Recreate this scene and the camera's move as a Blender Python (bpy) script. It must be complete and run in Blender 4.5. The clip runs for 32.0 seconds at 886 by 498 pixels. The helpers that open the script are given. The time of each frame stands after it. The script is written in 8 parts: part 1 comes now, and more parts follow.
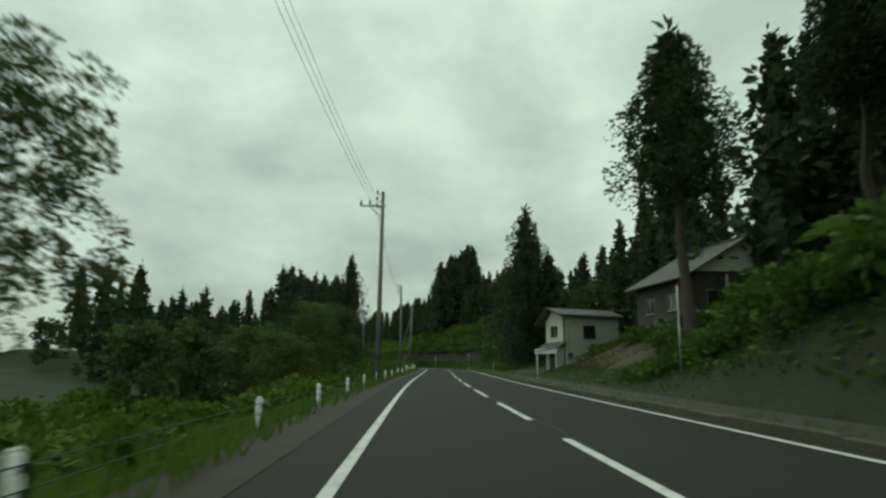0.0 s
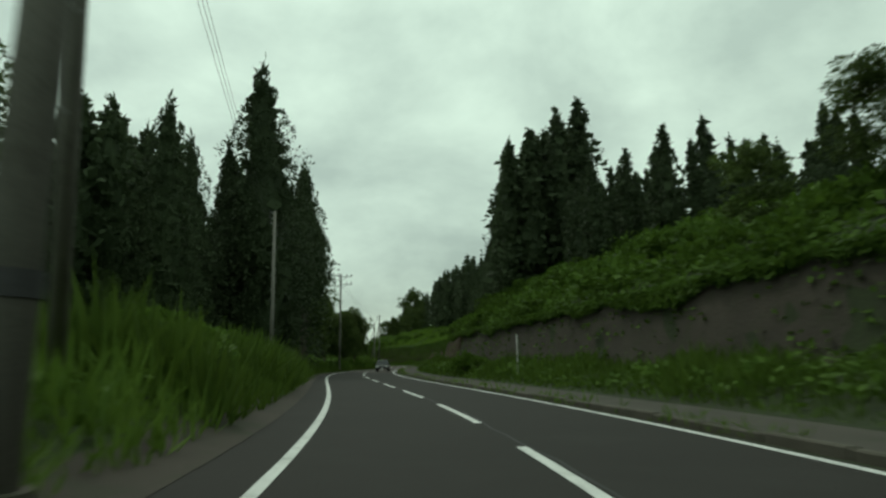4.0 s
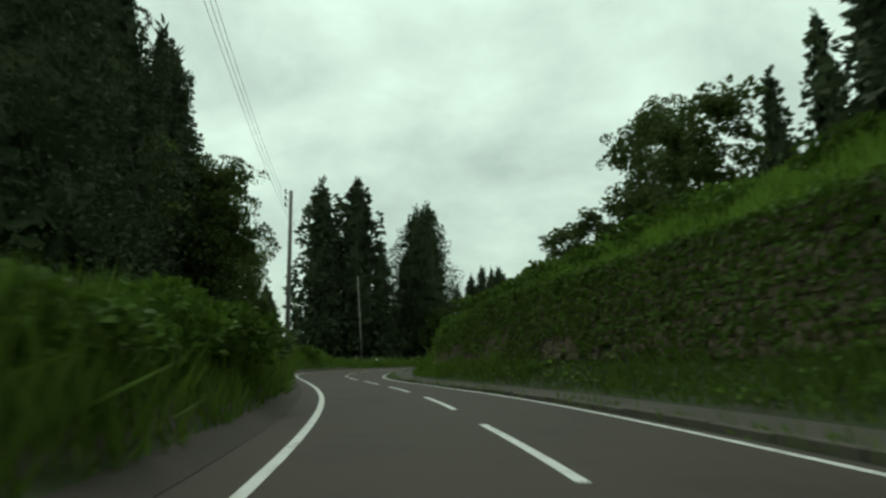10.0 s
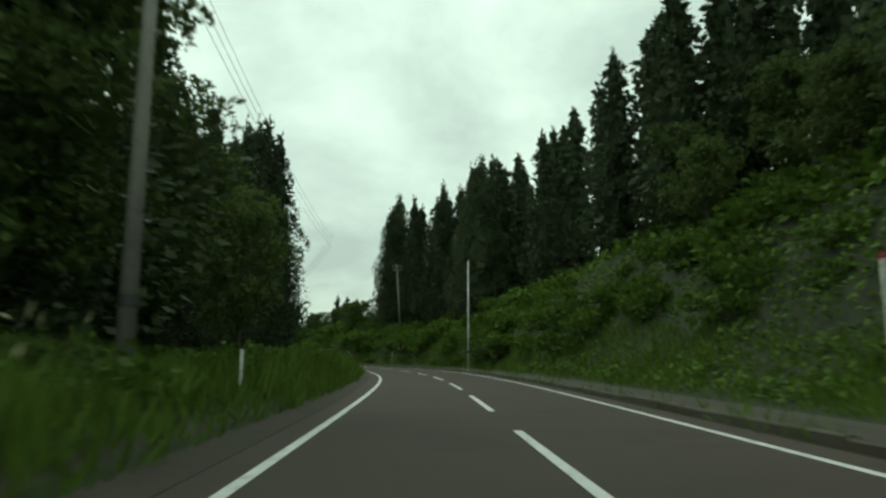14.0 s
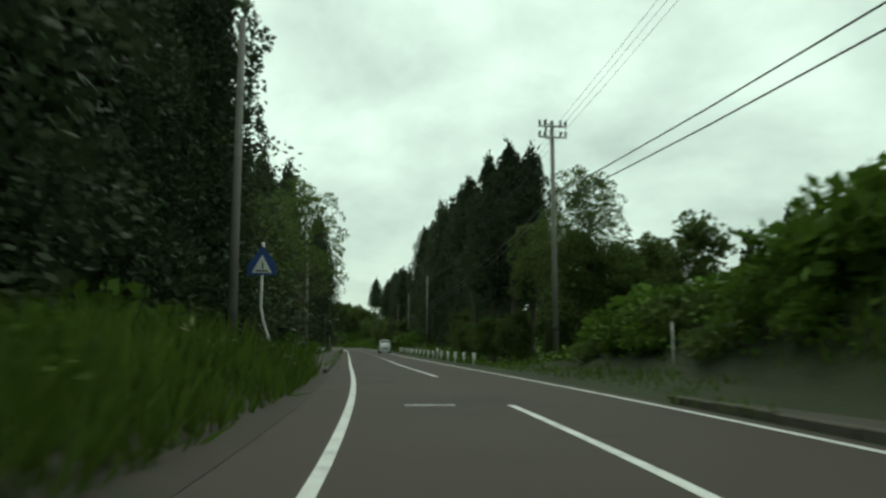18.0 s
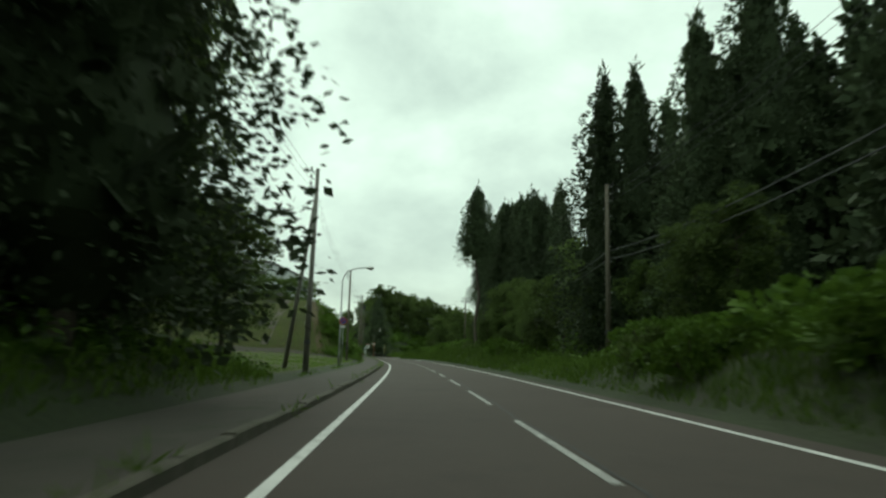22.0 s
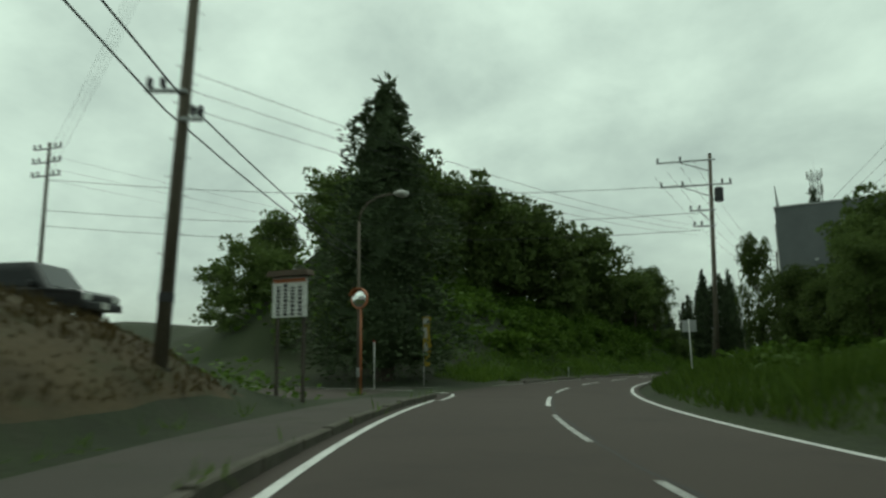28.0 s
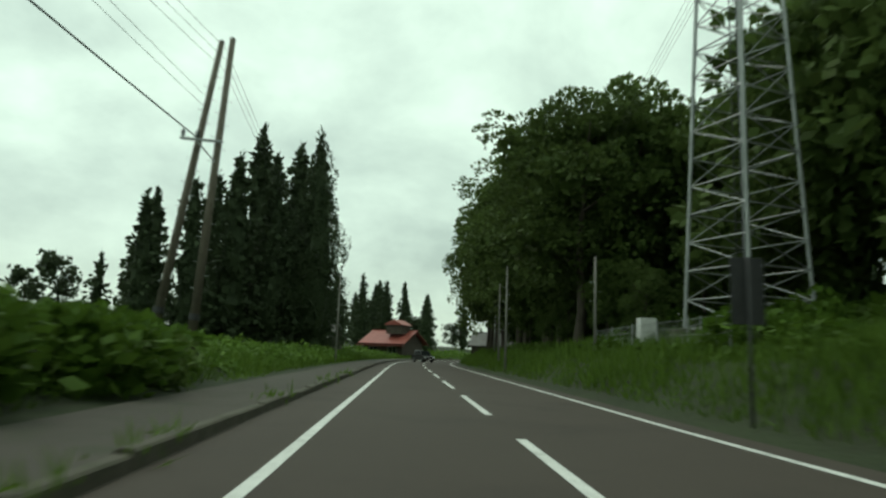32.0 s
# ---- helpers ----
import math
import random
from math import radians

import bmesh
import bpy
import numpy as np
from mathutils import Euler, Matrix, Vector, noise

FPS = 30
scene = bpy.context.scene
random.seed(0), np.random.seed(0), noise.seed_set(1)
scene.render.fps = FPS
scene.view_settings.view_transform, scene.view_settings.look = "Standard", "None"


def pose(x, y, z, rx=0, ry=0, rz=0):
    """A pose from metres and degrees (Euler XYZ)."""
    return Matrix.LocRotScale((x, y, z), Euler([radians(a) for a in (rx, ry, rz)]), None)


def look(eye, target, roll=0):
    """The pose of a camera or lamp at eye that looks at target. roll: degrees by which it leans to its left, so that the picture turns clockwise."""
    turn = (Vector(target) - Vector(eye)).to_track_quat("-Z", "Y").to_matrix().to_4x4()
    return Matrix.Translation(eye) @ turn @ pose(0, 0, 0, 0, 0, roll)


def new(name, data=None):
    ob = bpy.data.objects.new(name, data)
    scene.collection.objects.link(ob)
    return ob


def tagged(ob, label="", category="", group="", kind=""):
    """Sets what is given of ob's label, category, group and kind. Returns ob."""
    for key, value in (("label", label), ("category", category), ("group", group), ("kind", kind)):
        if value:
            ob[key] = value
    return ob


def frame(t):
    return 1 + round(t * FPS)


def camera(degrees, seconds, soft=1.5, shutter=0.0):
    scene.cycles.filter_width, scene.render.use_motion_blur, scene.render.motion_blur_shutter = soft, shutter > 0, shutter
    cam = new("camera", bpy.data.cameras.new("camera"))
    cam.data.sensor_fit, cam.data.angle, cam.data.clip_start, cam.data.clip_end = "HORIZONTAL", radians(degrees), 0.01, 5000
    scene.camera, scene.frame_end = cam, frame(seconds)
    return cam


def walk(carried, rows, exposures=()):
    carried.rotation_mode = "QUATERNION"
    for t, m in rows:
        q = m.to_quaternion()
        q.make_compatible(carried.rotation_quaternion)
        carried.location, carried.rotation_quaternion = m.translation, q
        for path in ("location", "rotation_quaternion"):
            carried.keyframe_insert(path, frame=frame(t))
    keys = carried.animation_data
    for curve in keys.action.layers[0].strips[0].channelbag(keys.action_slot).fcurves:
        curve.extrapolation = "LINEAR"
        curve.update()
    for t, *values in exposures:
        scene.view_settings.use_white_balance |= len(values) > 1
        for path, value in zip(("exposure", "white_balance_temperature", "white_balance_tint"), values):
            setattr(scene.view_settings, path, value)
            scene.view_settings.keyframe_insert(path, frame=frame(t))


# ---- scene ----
cam = camera(66.0, 32.0, soft=2.5, shutter=0.2)
PATH = [
    (0.0, 0.000, 0.000, 1.190, 99.44, -0.13, -6.31),
    (0.5, 1.269, 15.123, 1.201, 99.11, 0.16, -6.42),
    (1.0, 2.604, 30.245, 1.206, 98.62, 0.74, -7.23),
    (1.5, 4.106, 45.354, 1.207, 98.79, 0.44, -8.06),
    (2.0, 5.751, 60.453, 1.207, 99.11, 0.46, -8.53),
    (2.5, 7.458, 75.548, 1.213, 99.38, 0.56, -8.73),
    (3.0, 9.173, 90.646, 1.220, 99.30, 1.05, -8.56),
    (3.5, 10.626, 105.775, 1.227, 99.09, 0.98, -6.48),
    (4.0, 11.056, 120.966, 1.239, 99.27, 1.41, -0.99),
    (4.5, 9.968, 136.127, 1.254, 99.37, 2.52, 4.42),
    (5.0, 7.856, 151.229, 1.259, 99.47, 2.26, 6.55),
    (5.5, 5.469, 166.377, 1.255, 99.49, 2.01, 6.55),
    (6.0, 3.282, 181.638, 1.245, 99.51, 1.75, 5.01),
    (6.5, 1.689, 197.056, 1.221, 99.60, 1.48, 2.05),
    (7.0, 1.131, 212.590, 1.183, 99.12, -0.44, -2.47),
    (7.5, 1.702, 228.133, 1.156, 98.89, -1.61, -5.94),
    (8.0, 2.886, 243.652, 1.146, 98.99, -1.80, -6.80),
    (8.5, 3.877, 259.192, 1.156, 99.21, -0.97, -4.51),
    (9.0, 3.860, 274.768, 1.171, 99.14, -0.98, 0.44),
    (9.5, 2.338, 290.266, 1.197, 98.99, 0.05, 6.48),
    (10.0, -1.016, 305.457, 1.233, 99.19, 1.35, 13.96),
    (10.5, -6.218, 320.110, 1.282, 99.85, 2.89, 20.43),
    (11.0, -12.897, 334.143, 1.329, 100.49, 3.81, 25.36),
    (11.5, -20.112, 347.900, 1.351, 100.37, 3.75, 24.49),
    (12.0, -26.310, 362.122, 1.337, 99.91, 5.18, 17.32),
    (12.5, -30.167, 377.125, 1.296, 98.60, 3.71, 6.85),
    (13.0, -31.335, 392.565, 1.239, 98.23, 1.56, -2.40),
    (13.5, -30.301, 408.012, 1.203, 98.75, -0.28, -9.25),
    (14.0, -27.913, 423.379, 1.184, 99.04, -0.32, -12.38),
    (14.5, -25.065, 438.807, 1.178, 99.30, -0.39, -12.62),
    (15.0, -22.446, 454.411, 1.178, 99.57, -0.45, -10.61),
    (15.5, -20.608, 470.261, 1.173, 99.88, -0.50, -6.77),
    (16.0, -20.176, 486.341, 1.166, 99.51, -0.76, -0.58),
    (16.5, -21.585, 502.473, 1.164, 99.28, -1.18, 6.07),
    (17.0, -24.840, 518.420, 1.170, 98.99, -0.44, 12.43),
    (17.5, -29.806, 534.008, 1.184, 98.72, 0.01, 18.33),
    (18.0, -36.344, 549.093, 1.190, 98.07, -0.21, 23.86),
    (18.5, -44.157, 563.656, 1.208, 98.35, 0.43, 27.98),
    (19.0, -52.678, 577.916, 1.223, 98.54, 1.38, 29.66),
    (19.5, -61.437, 592.095, 1.226, 98.47, 1.19, 30.05),
    (20.0, -70.269, 606.265, 1.216, 98.60, 0.79, 30.18),
    (20.5, -79.118, 620.459, 1.199, 98.72, 0.50, 29.98),
    (21.0, -87.965, 634.690, 1.175, 98.80, -0.48, 29.89),
    (21.5, -96.795, 648.965, 1.153, 98.64, -1.36, 29.53),
    (22.0, -105.607, 663.287, 1.147, 98.88, -1.44, 29.34),
    (22.5, -114.403, 677.622, 1.149, 99.00, -1.36, 29.30),
    (23.0, -123.284, 691.879, 1.152, 99.35, -1.18, 30.10),
    (23.5, -132.352, 705.991, 1.151, 99.54, -1.31, 30.85),
    (24.0, -141.610, 719.953, 1.141, 99.51, -1.51, 31.75),
    (24.5, -151.075, 733.747, 1.125, 99.58, -1.92, 32.66),
    (25.0, -160.743, 747.374, 1.108, 99.74, -2.49, 33.50),
    (25.5, -170.536, 760.884, 1.106, 99.78, -2.47, 33.82),
    (26.0, -180.388, 774.369, 1.124, 99.75, -1.69, 34.01),
    (26.5, -190.363, 787.830, 1.154, 99.80, -0.93, 34.58),
    (27.0, -200.503, 801.233, 1.184, 99.88, -0.17, 35.01),
    (27.5, -210.628, 814.714, 1.207, 99.96, 0.58, 33.99),
    (28.0, -220.257, 828.570, 1.226, 99.83, 1.00, 30.53),
    (28.5, -228.440, 843.291, 1.231, 100.15, 1.57, 22.64),
    (29.0, -234.309, 859.053, 1.225, 100.35, 0.60, 13.59),
    (29.5, -237.532, 875.539, 1.212, 99.97, 1.09, 4.29),
    (30.0, -238.501, 892.301, 1.194, 98.55, 0.29, -1.65),
    (30.5, -238.175, 909.074, 1.167, 98.15, -0.89, -4.40),
    (31.0, -237.428, 925.816, 1.146, 98.42, -1.91, -4.29),
    (31.5, -236.850, 942.544, 1.136, 98.65, -2.12, -3.48),
    (32.0, -236.576, 959.261, 1.156, 98.76, -2.05, -2.70),
]
walk(cam, [(t, pose(*p)) for t, *p in PATH], exposures=[(0.0, -0.24), (2.0, -0.2), (4.0, -0.17), (6.5, 0.0), (9.0, -0.05), (11.0, -0.05), (13.0, 0.1), (16.0, 0.12), (18.0, 0.1), (19.0, 0.15), (20.0, 0.3), (21.5, 0.22), (22.3, 0.05), (23.0, -0.22), (24.0, -0.3), (25.5, -0.25), (28.0, -0.28), (29.5, 0.1), (32.0, 0.15)])

# ---- sky and sun ----
world = bpy.data.worlds.new("overcast_sky")
world.use_nodes = True
scene.world = world
SKY_STRENGTH = 0.98
SKY_ZENITH = (0.79, 1.01, 0.83)
SKY_LOW = (0.49, 0.625, 0.51)


def build_sky():
    nt = world.node_tree
    nd, ln = nt.nodes, nt.links
    bg = nd["Background"]
    coord = nd.new("ShaderNodeTexCoord")
    split = nd.new("ShaderNodeSeparateXYZ")
    ln.new(coord.outputs["Generated"], split.inputs[0])
    # luminance rises from the horizon to the zenith
    grad = nd.new("ShaderNodeMapRange")
    grad.inputs[1].default_value, grad.inputs[2].default_value = 0.0, 0.5
    ln.new(split.outputs[2], grad.inputs[0])
    low = nd.new("ShaderNodeMix")
    low.data_type = "RGBA"
    low.inputs[6].default_value, low.inputs[7].default_value = (*SKY_LOW, 1), (*SKY_ZENITH, 1)
    ln.new(grad.outputs[0], low.inputs[0])
    # cloud sheet seen from below: the direction thrown on a flat layer
    add = nd.new("ShaderNodeMath")
    add.operation = "ADD"
    add.inputs[1].default_value = 0.5
    ln.new(split.outputs[2], add.inputs[0])
    flat = nd.new("ShaderNodeVectorMath")
    flat.operation = "DIVIDE"
    ln.new(coord.outputs["Generated"], flat.inputs[0])
    three = nd.new("ShaderNodeCombineXYZ")
    for k in range(3):
        ln.new(add.outputs[0], three.inputs[k])
    ln.new(three.outputs[0], flat.inputs[1])
    cloud = nd.new("ShaderNodeTexNoise")
    cloud.inputs["Scale"].default_value = 2.6
    cloud.inputs["Detail"].default_value = 7
    cloud.inputs["Roughness"].default_value = 0.55
    cloud.inputs["Distortion"].default_value = 0.15
    ln.new(flat.outputs[0], cloud.inputs["Vector"])
    ramp = nd.new("ShaderNodeValToRGB")
    ramp.color_ramp.elements[0].position, ramp.color_ramp.elements[0].color = 0.36, (0.70, 0.71, 0.71, 1)
    ramp.color_ramp.elements[1].position, ramp.color_ramp.elements[1].color = 0.66, (1.16, 1.16, 1.14, 1)
    ln.new(cloud.outputs["Fac"], ramp.inputs[0])
    mul = nd.new("ShaderNodeMix")
    mul.data_type, mul.blend_type = "RGBA", "MULTIPLY"
    mul.inputs[0].default_value = 1.0
    ln.new(low.outputs[2], mul.inputs[6])
    ln.new(ramp.outputs[0], mul.inputs[7])
    # a little of the clear sky's glow above the cloud
    sky = nd.new("ShaderNodeTexSky")
    sky.sky_type, sky.sun_disc = "NISHITA", False
    sky.sun_elevation, sky.sun_rotation = SUN_UP, SUN_TURN
    dim = nd.new("ShaderNodeVectorMath")
    dim.operation = "SCALE"
    dim.inputs["Scale"].default_value = 0.012
    ln.new(sky.outputs[0], dim.inputs[0])
    both = nd.new("ShaderNodeMix")
    both.data_type, both.blend_type = "RGBA", "ADD"
    both.inputs[0].default_value = 1.0
    ln.new(mul.outputs[2], both.inputs[6])
    ln.new(dim.outputs[0], both.inputs[7])
    ln.new(both.outputs[2], bg.inputs[0])
    bg.inputs[1].default_value = SKY_STRENGTH


SUN_UP, SUN_TURN = radians(58), radians(-40)
build_sky()
sun = new("sun", bpy.data.lights.new("sun", "SUN"))
sun.data.energy, sun.data.angle, sun.data.color = 0.6, radians(12), (1.0, 0.97, 0.9)
sun.rotation_euler = look((-math.sin(radians(40)) * 10, math.cos(radians(40)) * 10, 16), (0, 0, 0)).to_euler()


# ---- materials ----
def material(name, build):
    m = bpy.data.materials.new(name)
    m.use_nodes = True
    nt = m.node_tree
    build(nt, nt.nodes, nt.links, nt.nodes["Principled BSDF"])
    return m


def noise_node(nd, ln, scale, detail=4, rough=0.6, space="Object"):
    c = nd.new("ShaderNodeTexCoord")
    n = nd.new("ShaderNodeTexNoise")
    n.inputs["Scale"].default_value, n.inputs["Detail"].default_value, n.inputs["Roughness"].default_value = scale, detail, rough
    ln.new(c.outputs[space], n.inputs["Vector"])
    return n


def mix_colour(nd, ln, fac, a, b, blend="MIX"):
    m = nd.new("ShaderNodeMix")
    m.data_type, m.blend_type = "RGBA", blend
    for k, v in ((0, fac), (6, a), (7, b)):
        if isinstance(v, (int, float)):
            m.inputs[k].default_value = v
        elif isinstance(v, tuple):
            m.inputs[k].default_value = (*v, 1)
        else:
            ln.new(v, m.inputs[k])
    return m.outputs[2]


def spread(nd, ln, value, low, high):
    r = nd.new("ShaderNodeMapRange")
    r.inputs[1].default_value, r.inputs[2].default_value = low, high
    ln.new(value, r.inputs[0])
    return r.outputs[0]


def bumped(nd, ln, bsdf, height, strength, distance):
    b = nd.new("ShaderNodeBump")
    b.inputs["Strength"].default_value, b.inputs["Distance"].default_value = strength, distance
    ln.new(height, b.inputs["Height"])
    ln.new(b.outputs[0], bsdf.inputs["Normal"])


def surface(name, dark, light, rough=0.8, fine=20.0, coarse=0.6, bump=0.3, deep=0.01, metal=0.0, spec=0.4, stain=None, space="Object"):
    """A solid surface: two tones at a coarse and a fine scale, optional stains, fine relief."""
    def build(nt, nd, ln, bsdf):
        big = noise_node(nd, ln, coarse, 5, 0.6, space)
        small = noise_node(nd, ln, fine, 3, 0.6, space)
        c = mix_colour(nd, ln, spread(nd, ln, big.outputs["Fac"], 0.3, 0.7), dark, light)
        grain = spread(nd, ln, small.outputs["Fac"], 0.25, 0.75)
        c = mix_colour(nd, ln, 0.35, c, mix_colour(nd, ln, grain, tuple(v * 0.6 for v in dark), tuple(min(1, v * 1.25) for v in light)))
        if stain:
            blot = noise_node(nd, ln, coarse * 2.7, 6, 0.7, space)
            c = mix_colour(nd, ln, spread(nd, ln, blot.outputs["Fac"], 0.52, 0.72), c, stain)
        ln.new(c, bsdf.inputs["Base Color"])
        bsdf.inputs["Roughness"].default_value, bsdf.inputs["Metallic"].default_value = rough, metal
        bsdf.inputs["Specular IOR Level"].default_value = spec
        bumped(nd, ln, bsdf, small.outputs["Fac"], bump, deep)
    return material(name, build)


def leafage(name, dark, light, through_light=0.25, rough=0.65):
    """Leaves: each leaf and each plant has its own tone, and some light passes through."""
    def build(nt, nd, ln, bsdf):
        geo = nd.new("ShaderNodeNewGeometry")
        info = nd.new("ShaderNodeObjectInfo")
        patch = noise_node(nd, ln, 0.35, 3, 0.6)
        mean = nd.new("ShaderNodeMath")
        mean.operation = "MULTIPLY_ADD"
        mean.inputs[1].default_value = 0.5
        ln.new(geo.outputs["Random Per Island"], mean.inputs[0])
        ln.new(spread(nd, ln, patch.outputs["Fac"], 0.1, 1.2), mean.inputs[2])
        c = mix_colour(nd, ln, mean.outputs[0], dark, light)
        tone = nd.new("ShaderNodeMapRange")
        tone.inputs[3].default_value, tone.inputs[4].default_value = 0.75, 1.25
        ln.new(info.outputs["Random"], tone.inputs[0])
        hue = nd.new("ShaderNodeHueSaturation")
        ln.new(tone.outputs[0], hue.inputs["Value"])
        ln.new(c, hue.inputs["Color"])
        ln.new(hue.outputs[0], bsdf.inputs["Base Color"])
        bsdf.inputs["Roughness"].default_value = rough
        bsdf.inputs["Specular IOR Level"].default_value = 0.12
        glow = nd.new("ShaderNodeBsdfTranslucent")
        ln.new(hue.outputs[0], glow.inputs[0])
        two = nd.new("ShaderNodeMixShader")
        two.inputs[0].default_value = through_light
        out = nd["Material Output"]
        ln.new(bsdf.outputs[0], two.inputs[1])
        ln.new(glow.outputs[0], two.inputs[2])
        ln.new(two.outputs[0], out.inputs[0])
    return material(name, build)


NEWASPHALT = surface("darker_asphalt", (0.0172, 0.0146, 0.0127), (0.0234, 0.0198, 0.0172), 0.85, 60, 0.12, 0.35, 0.004, spec=0.25, stain=(0.02464, 0.022, 0.01936))
ASPHALT = surface("worn_asphalt", (0.044, 0.034, 0.027), (0.060, 0.047, 0.038), 0.85, 60, 0.12, 0.35, 0.004, spec=0.3, stain=(0.038, 0.029, 0.024))
SHOULDER = surface("dusty_shoulder", (0.0336, 0.0272, 0.0208), (0.0544, 0.0432, 0.0336), 0.95, 30, 0.5, 0.5, 0.01, stain=(0.024, 0.0304, 0.0128))
PAVING = surface("old_pavement_asphalt", (0.0408, 0.03485, 0.02805), (0.0629, 0.05355, 0.04335), 0.92, 40, 0.35, 0.4, 0.006, stain=(0.0306, 0.0357, 0.017))
KERB = surface("mossy_concrete_kerb", (0.0495, 0.0432, 0.0324), (0.099, 0.0882, 0.0684), 0.9, 25, 0.9, 0.5, 0.01, stain=(0.0315, 0.0405, 0.0162))
TAR = surface("black_tar_seam", (0.008, 0.008, 0.007), (0.016, 0.015, 0.014), 0.7, 30, 1.5, 0.3, 0.004)
PAINT = surface("worn_white_road_paint", (0.50, 0.50, 0.48), (0.72, 0.72, 0.70), 0.75, 45, 1.2, 0.3, 0.003, stain=(0.24, 0.24, 0.23))
FADED = surface("faded_road_paint", (0.18, 0.18, 0.17), (0.52, 0.52, 0.50), 0.8, 22, 2.2, 0.3, 0.003, stain=(0.08, 0.08, 0.075))
EARTH = surface("grassy_earth", (0.0119, 0.01785, 0.0051), (0.0272, 0.0391, 0.01105), 0.95, 6, 0.15, 0.7, 0.05, stain=(0.0204, 0.0204, 0.00935))
LAWN = surface("mown_lawn", (0.022, 0.030, 0.0035), (0.050, 0.060, 0.007), 0.95, 14, 0.22, 0.9, 0.05, stain=(0.046, 0.040, 0.010))
DRY = surface("dry_grass_bank", (0.0378, 0.0306, 0.0144), (0.0882, 0.0648, 0.0306), 0.95, 12, 0.4, 0.8, 0.04, stain=(0.0495, 0.054, 0.0216))
STONE = surface("brown_wall_stone", (0.047, 0.035, 0.023), (0.120, 0.088, 0.056), 0.9, 7, 0.35, 0.7, 0.03, stain=(0.045, 0.047, 0.020))
SLATE = surface("dark_bare_slope", (0.026, 0.021, 0.016), (0.060, 0.049, 0.037), 0.95, 9, 0.5, 0.9, 0.05, stain=(0.030, 0.034, 0.014))
POLE = surface("weathered_concrete_pole", (0.13, 0.125, 0.11), (0.22, 0.21, 0.185), 0.85, 30, 0.5, 0.3, 0.004, stain=(0.09, 0.085, 0.07))
STEEL = surface("galvanised_steel", (0.24, 0.25, 0.25), (0.38, 0.39, 0.39), 0.5, 40, 1.5, 0.15, 0.002, metal=0.6)
DARKSTEEL = surface("dark_steel", (0.03, 0.03, 0.032), (0.06, 0.06, 0.062), 0.6, 30, 2, 0.2, 0.003, metal=0.4)
WHITE = surface("chalky_white_paint", (0.52, 0.52, 0.50), (0.72, 0.72, 0.70), 0.7, 25, 2.5, 0.2, 0.003, stain=(0.3, 0.29, 0.25))
WIRE = surface("black_cable", (0.02, 0.02, 0.02), (0.035, 0.035, 0.035), 0.6, 20, 1, 0.1, 0.001)
BARK = surface("grey_brown_bark", (0.045, 0.036, 0.028), (0.10, 0.082, 0.066), 0.95, 14, 1.2, 0.9, 0.03)
CEDAR = leafage("cedar_needles", (0.033, 0.049, 0.025), (0.060, 0.083, 0.040), 0.22)
BROAD = leafage("broad_leaves", (0.030, 0.050, 0.015), (0.112, 0.160, 0.044), 0.33)
VINE = leafage("kudzu_leaves", (0.029, 0.060, 0.009), (0.100, 0.172, 0.025), 0.3)
GRASS = leafage("tall_grass_blades", (0.036, 0.072, 0.010), (0.112, 0.180, 0.029), 0.35)
FRESH = leafage("fresh_bank_grass", (0.048, 0.100, 0.011), (0.150, 0.245, 0.034), 0.38)
DRYGRASS = leafage("dry_grass_tufts", (0.040, 0.032, 0.014), (0.125, 0.092, 0.040), 0.25)
STRAW = leafage("pale_seed_heads", (0.20, 0.19, 0.10), (0.36, 0.34, 0.20), 0.3)
def glossy(name, colour, rough, metal, spec=0.5):
    def build(nt, nd, ln, bsdf):
        bsdf.inputs["Base Color"].default_value = (*colour, 1)
        bsdf.inputs["Roughness"].default_value, bsdf.inputs["Metallic"].default_value = rough, metal
        bsdf.inputs["Specular IOR Level"].default_value = spec
    return material(name, build)


GLASS = glossy("window_glass", (0.02, 0.023, 0.025), 0.08, 0.0, 0.6)


def plain(name, colour, rough=0.6, metal=0.0):
    return surface(name, tuple(v * 0.82 for v in colour), colour, rough, 18, 1.5, 0.15, 0.003, metal)


CREAM = surface("cream_mortar_wall", (0.34, 0.33, 0.27), (0.46, 0.45, 0.38), 0.9, 25, 0.6, 0.3, 0.005, stain=(0.26, 0.25, 0.2))
PALEWALL = surface("pale_gable_board", (0.56, 0.55, 0.46), (0.70, 0.69, 0.60), 0.85, 18, 0.8, 0.2, 0.004)
OLDWOOD = surface("weathered_dark_boards", (0.035, 0.029, 0.024), (0.09, 0.075, 0.06), 0.9, 18, 1.4, 0.6, 0.01)
ROOFGREY = surface("grey_metal_roof", (0.07, 0.07, 0.068), (0.13, 0.125, 0.12), 0.6, 20, 0.8, 0.2, 0.005, stain=(0.09, 0.06, 0.045))
REDROOF = surface("faded_red_metal_roof", (0.19, 0.045, 0.036), (0.31, 0.08, 0.062), 0.55, 20, 0.9, 0.2, 0.005)
REDSHED = surface("dark_red_corrugated_steel", (0.085, 0.014, 0.016), (0.14, 0.026, 0.026), 0.5, 14, 0.9, 0.2, 0.005, stain=(0.06, 0.015, 0.012))
GREYSIDING = surface("blue_grey_metal_siding", (0.085, 0.095, 0.10), (0.13, 0.14, 0.145), 0.6, 14, 0.5, 0.2, 0.004)
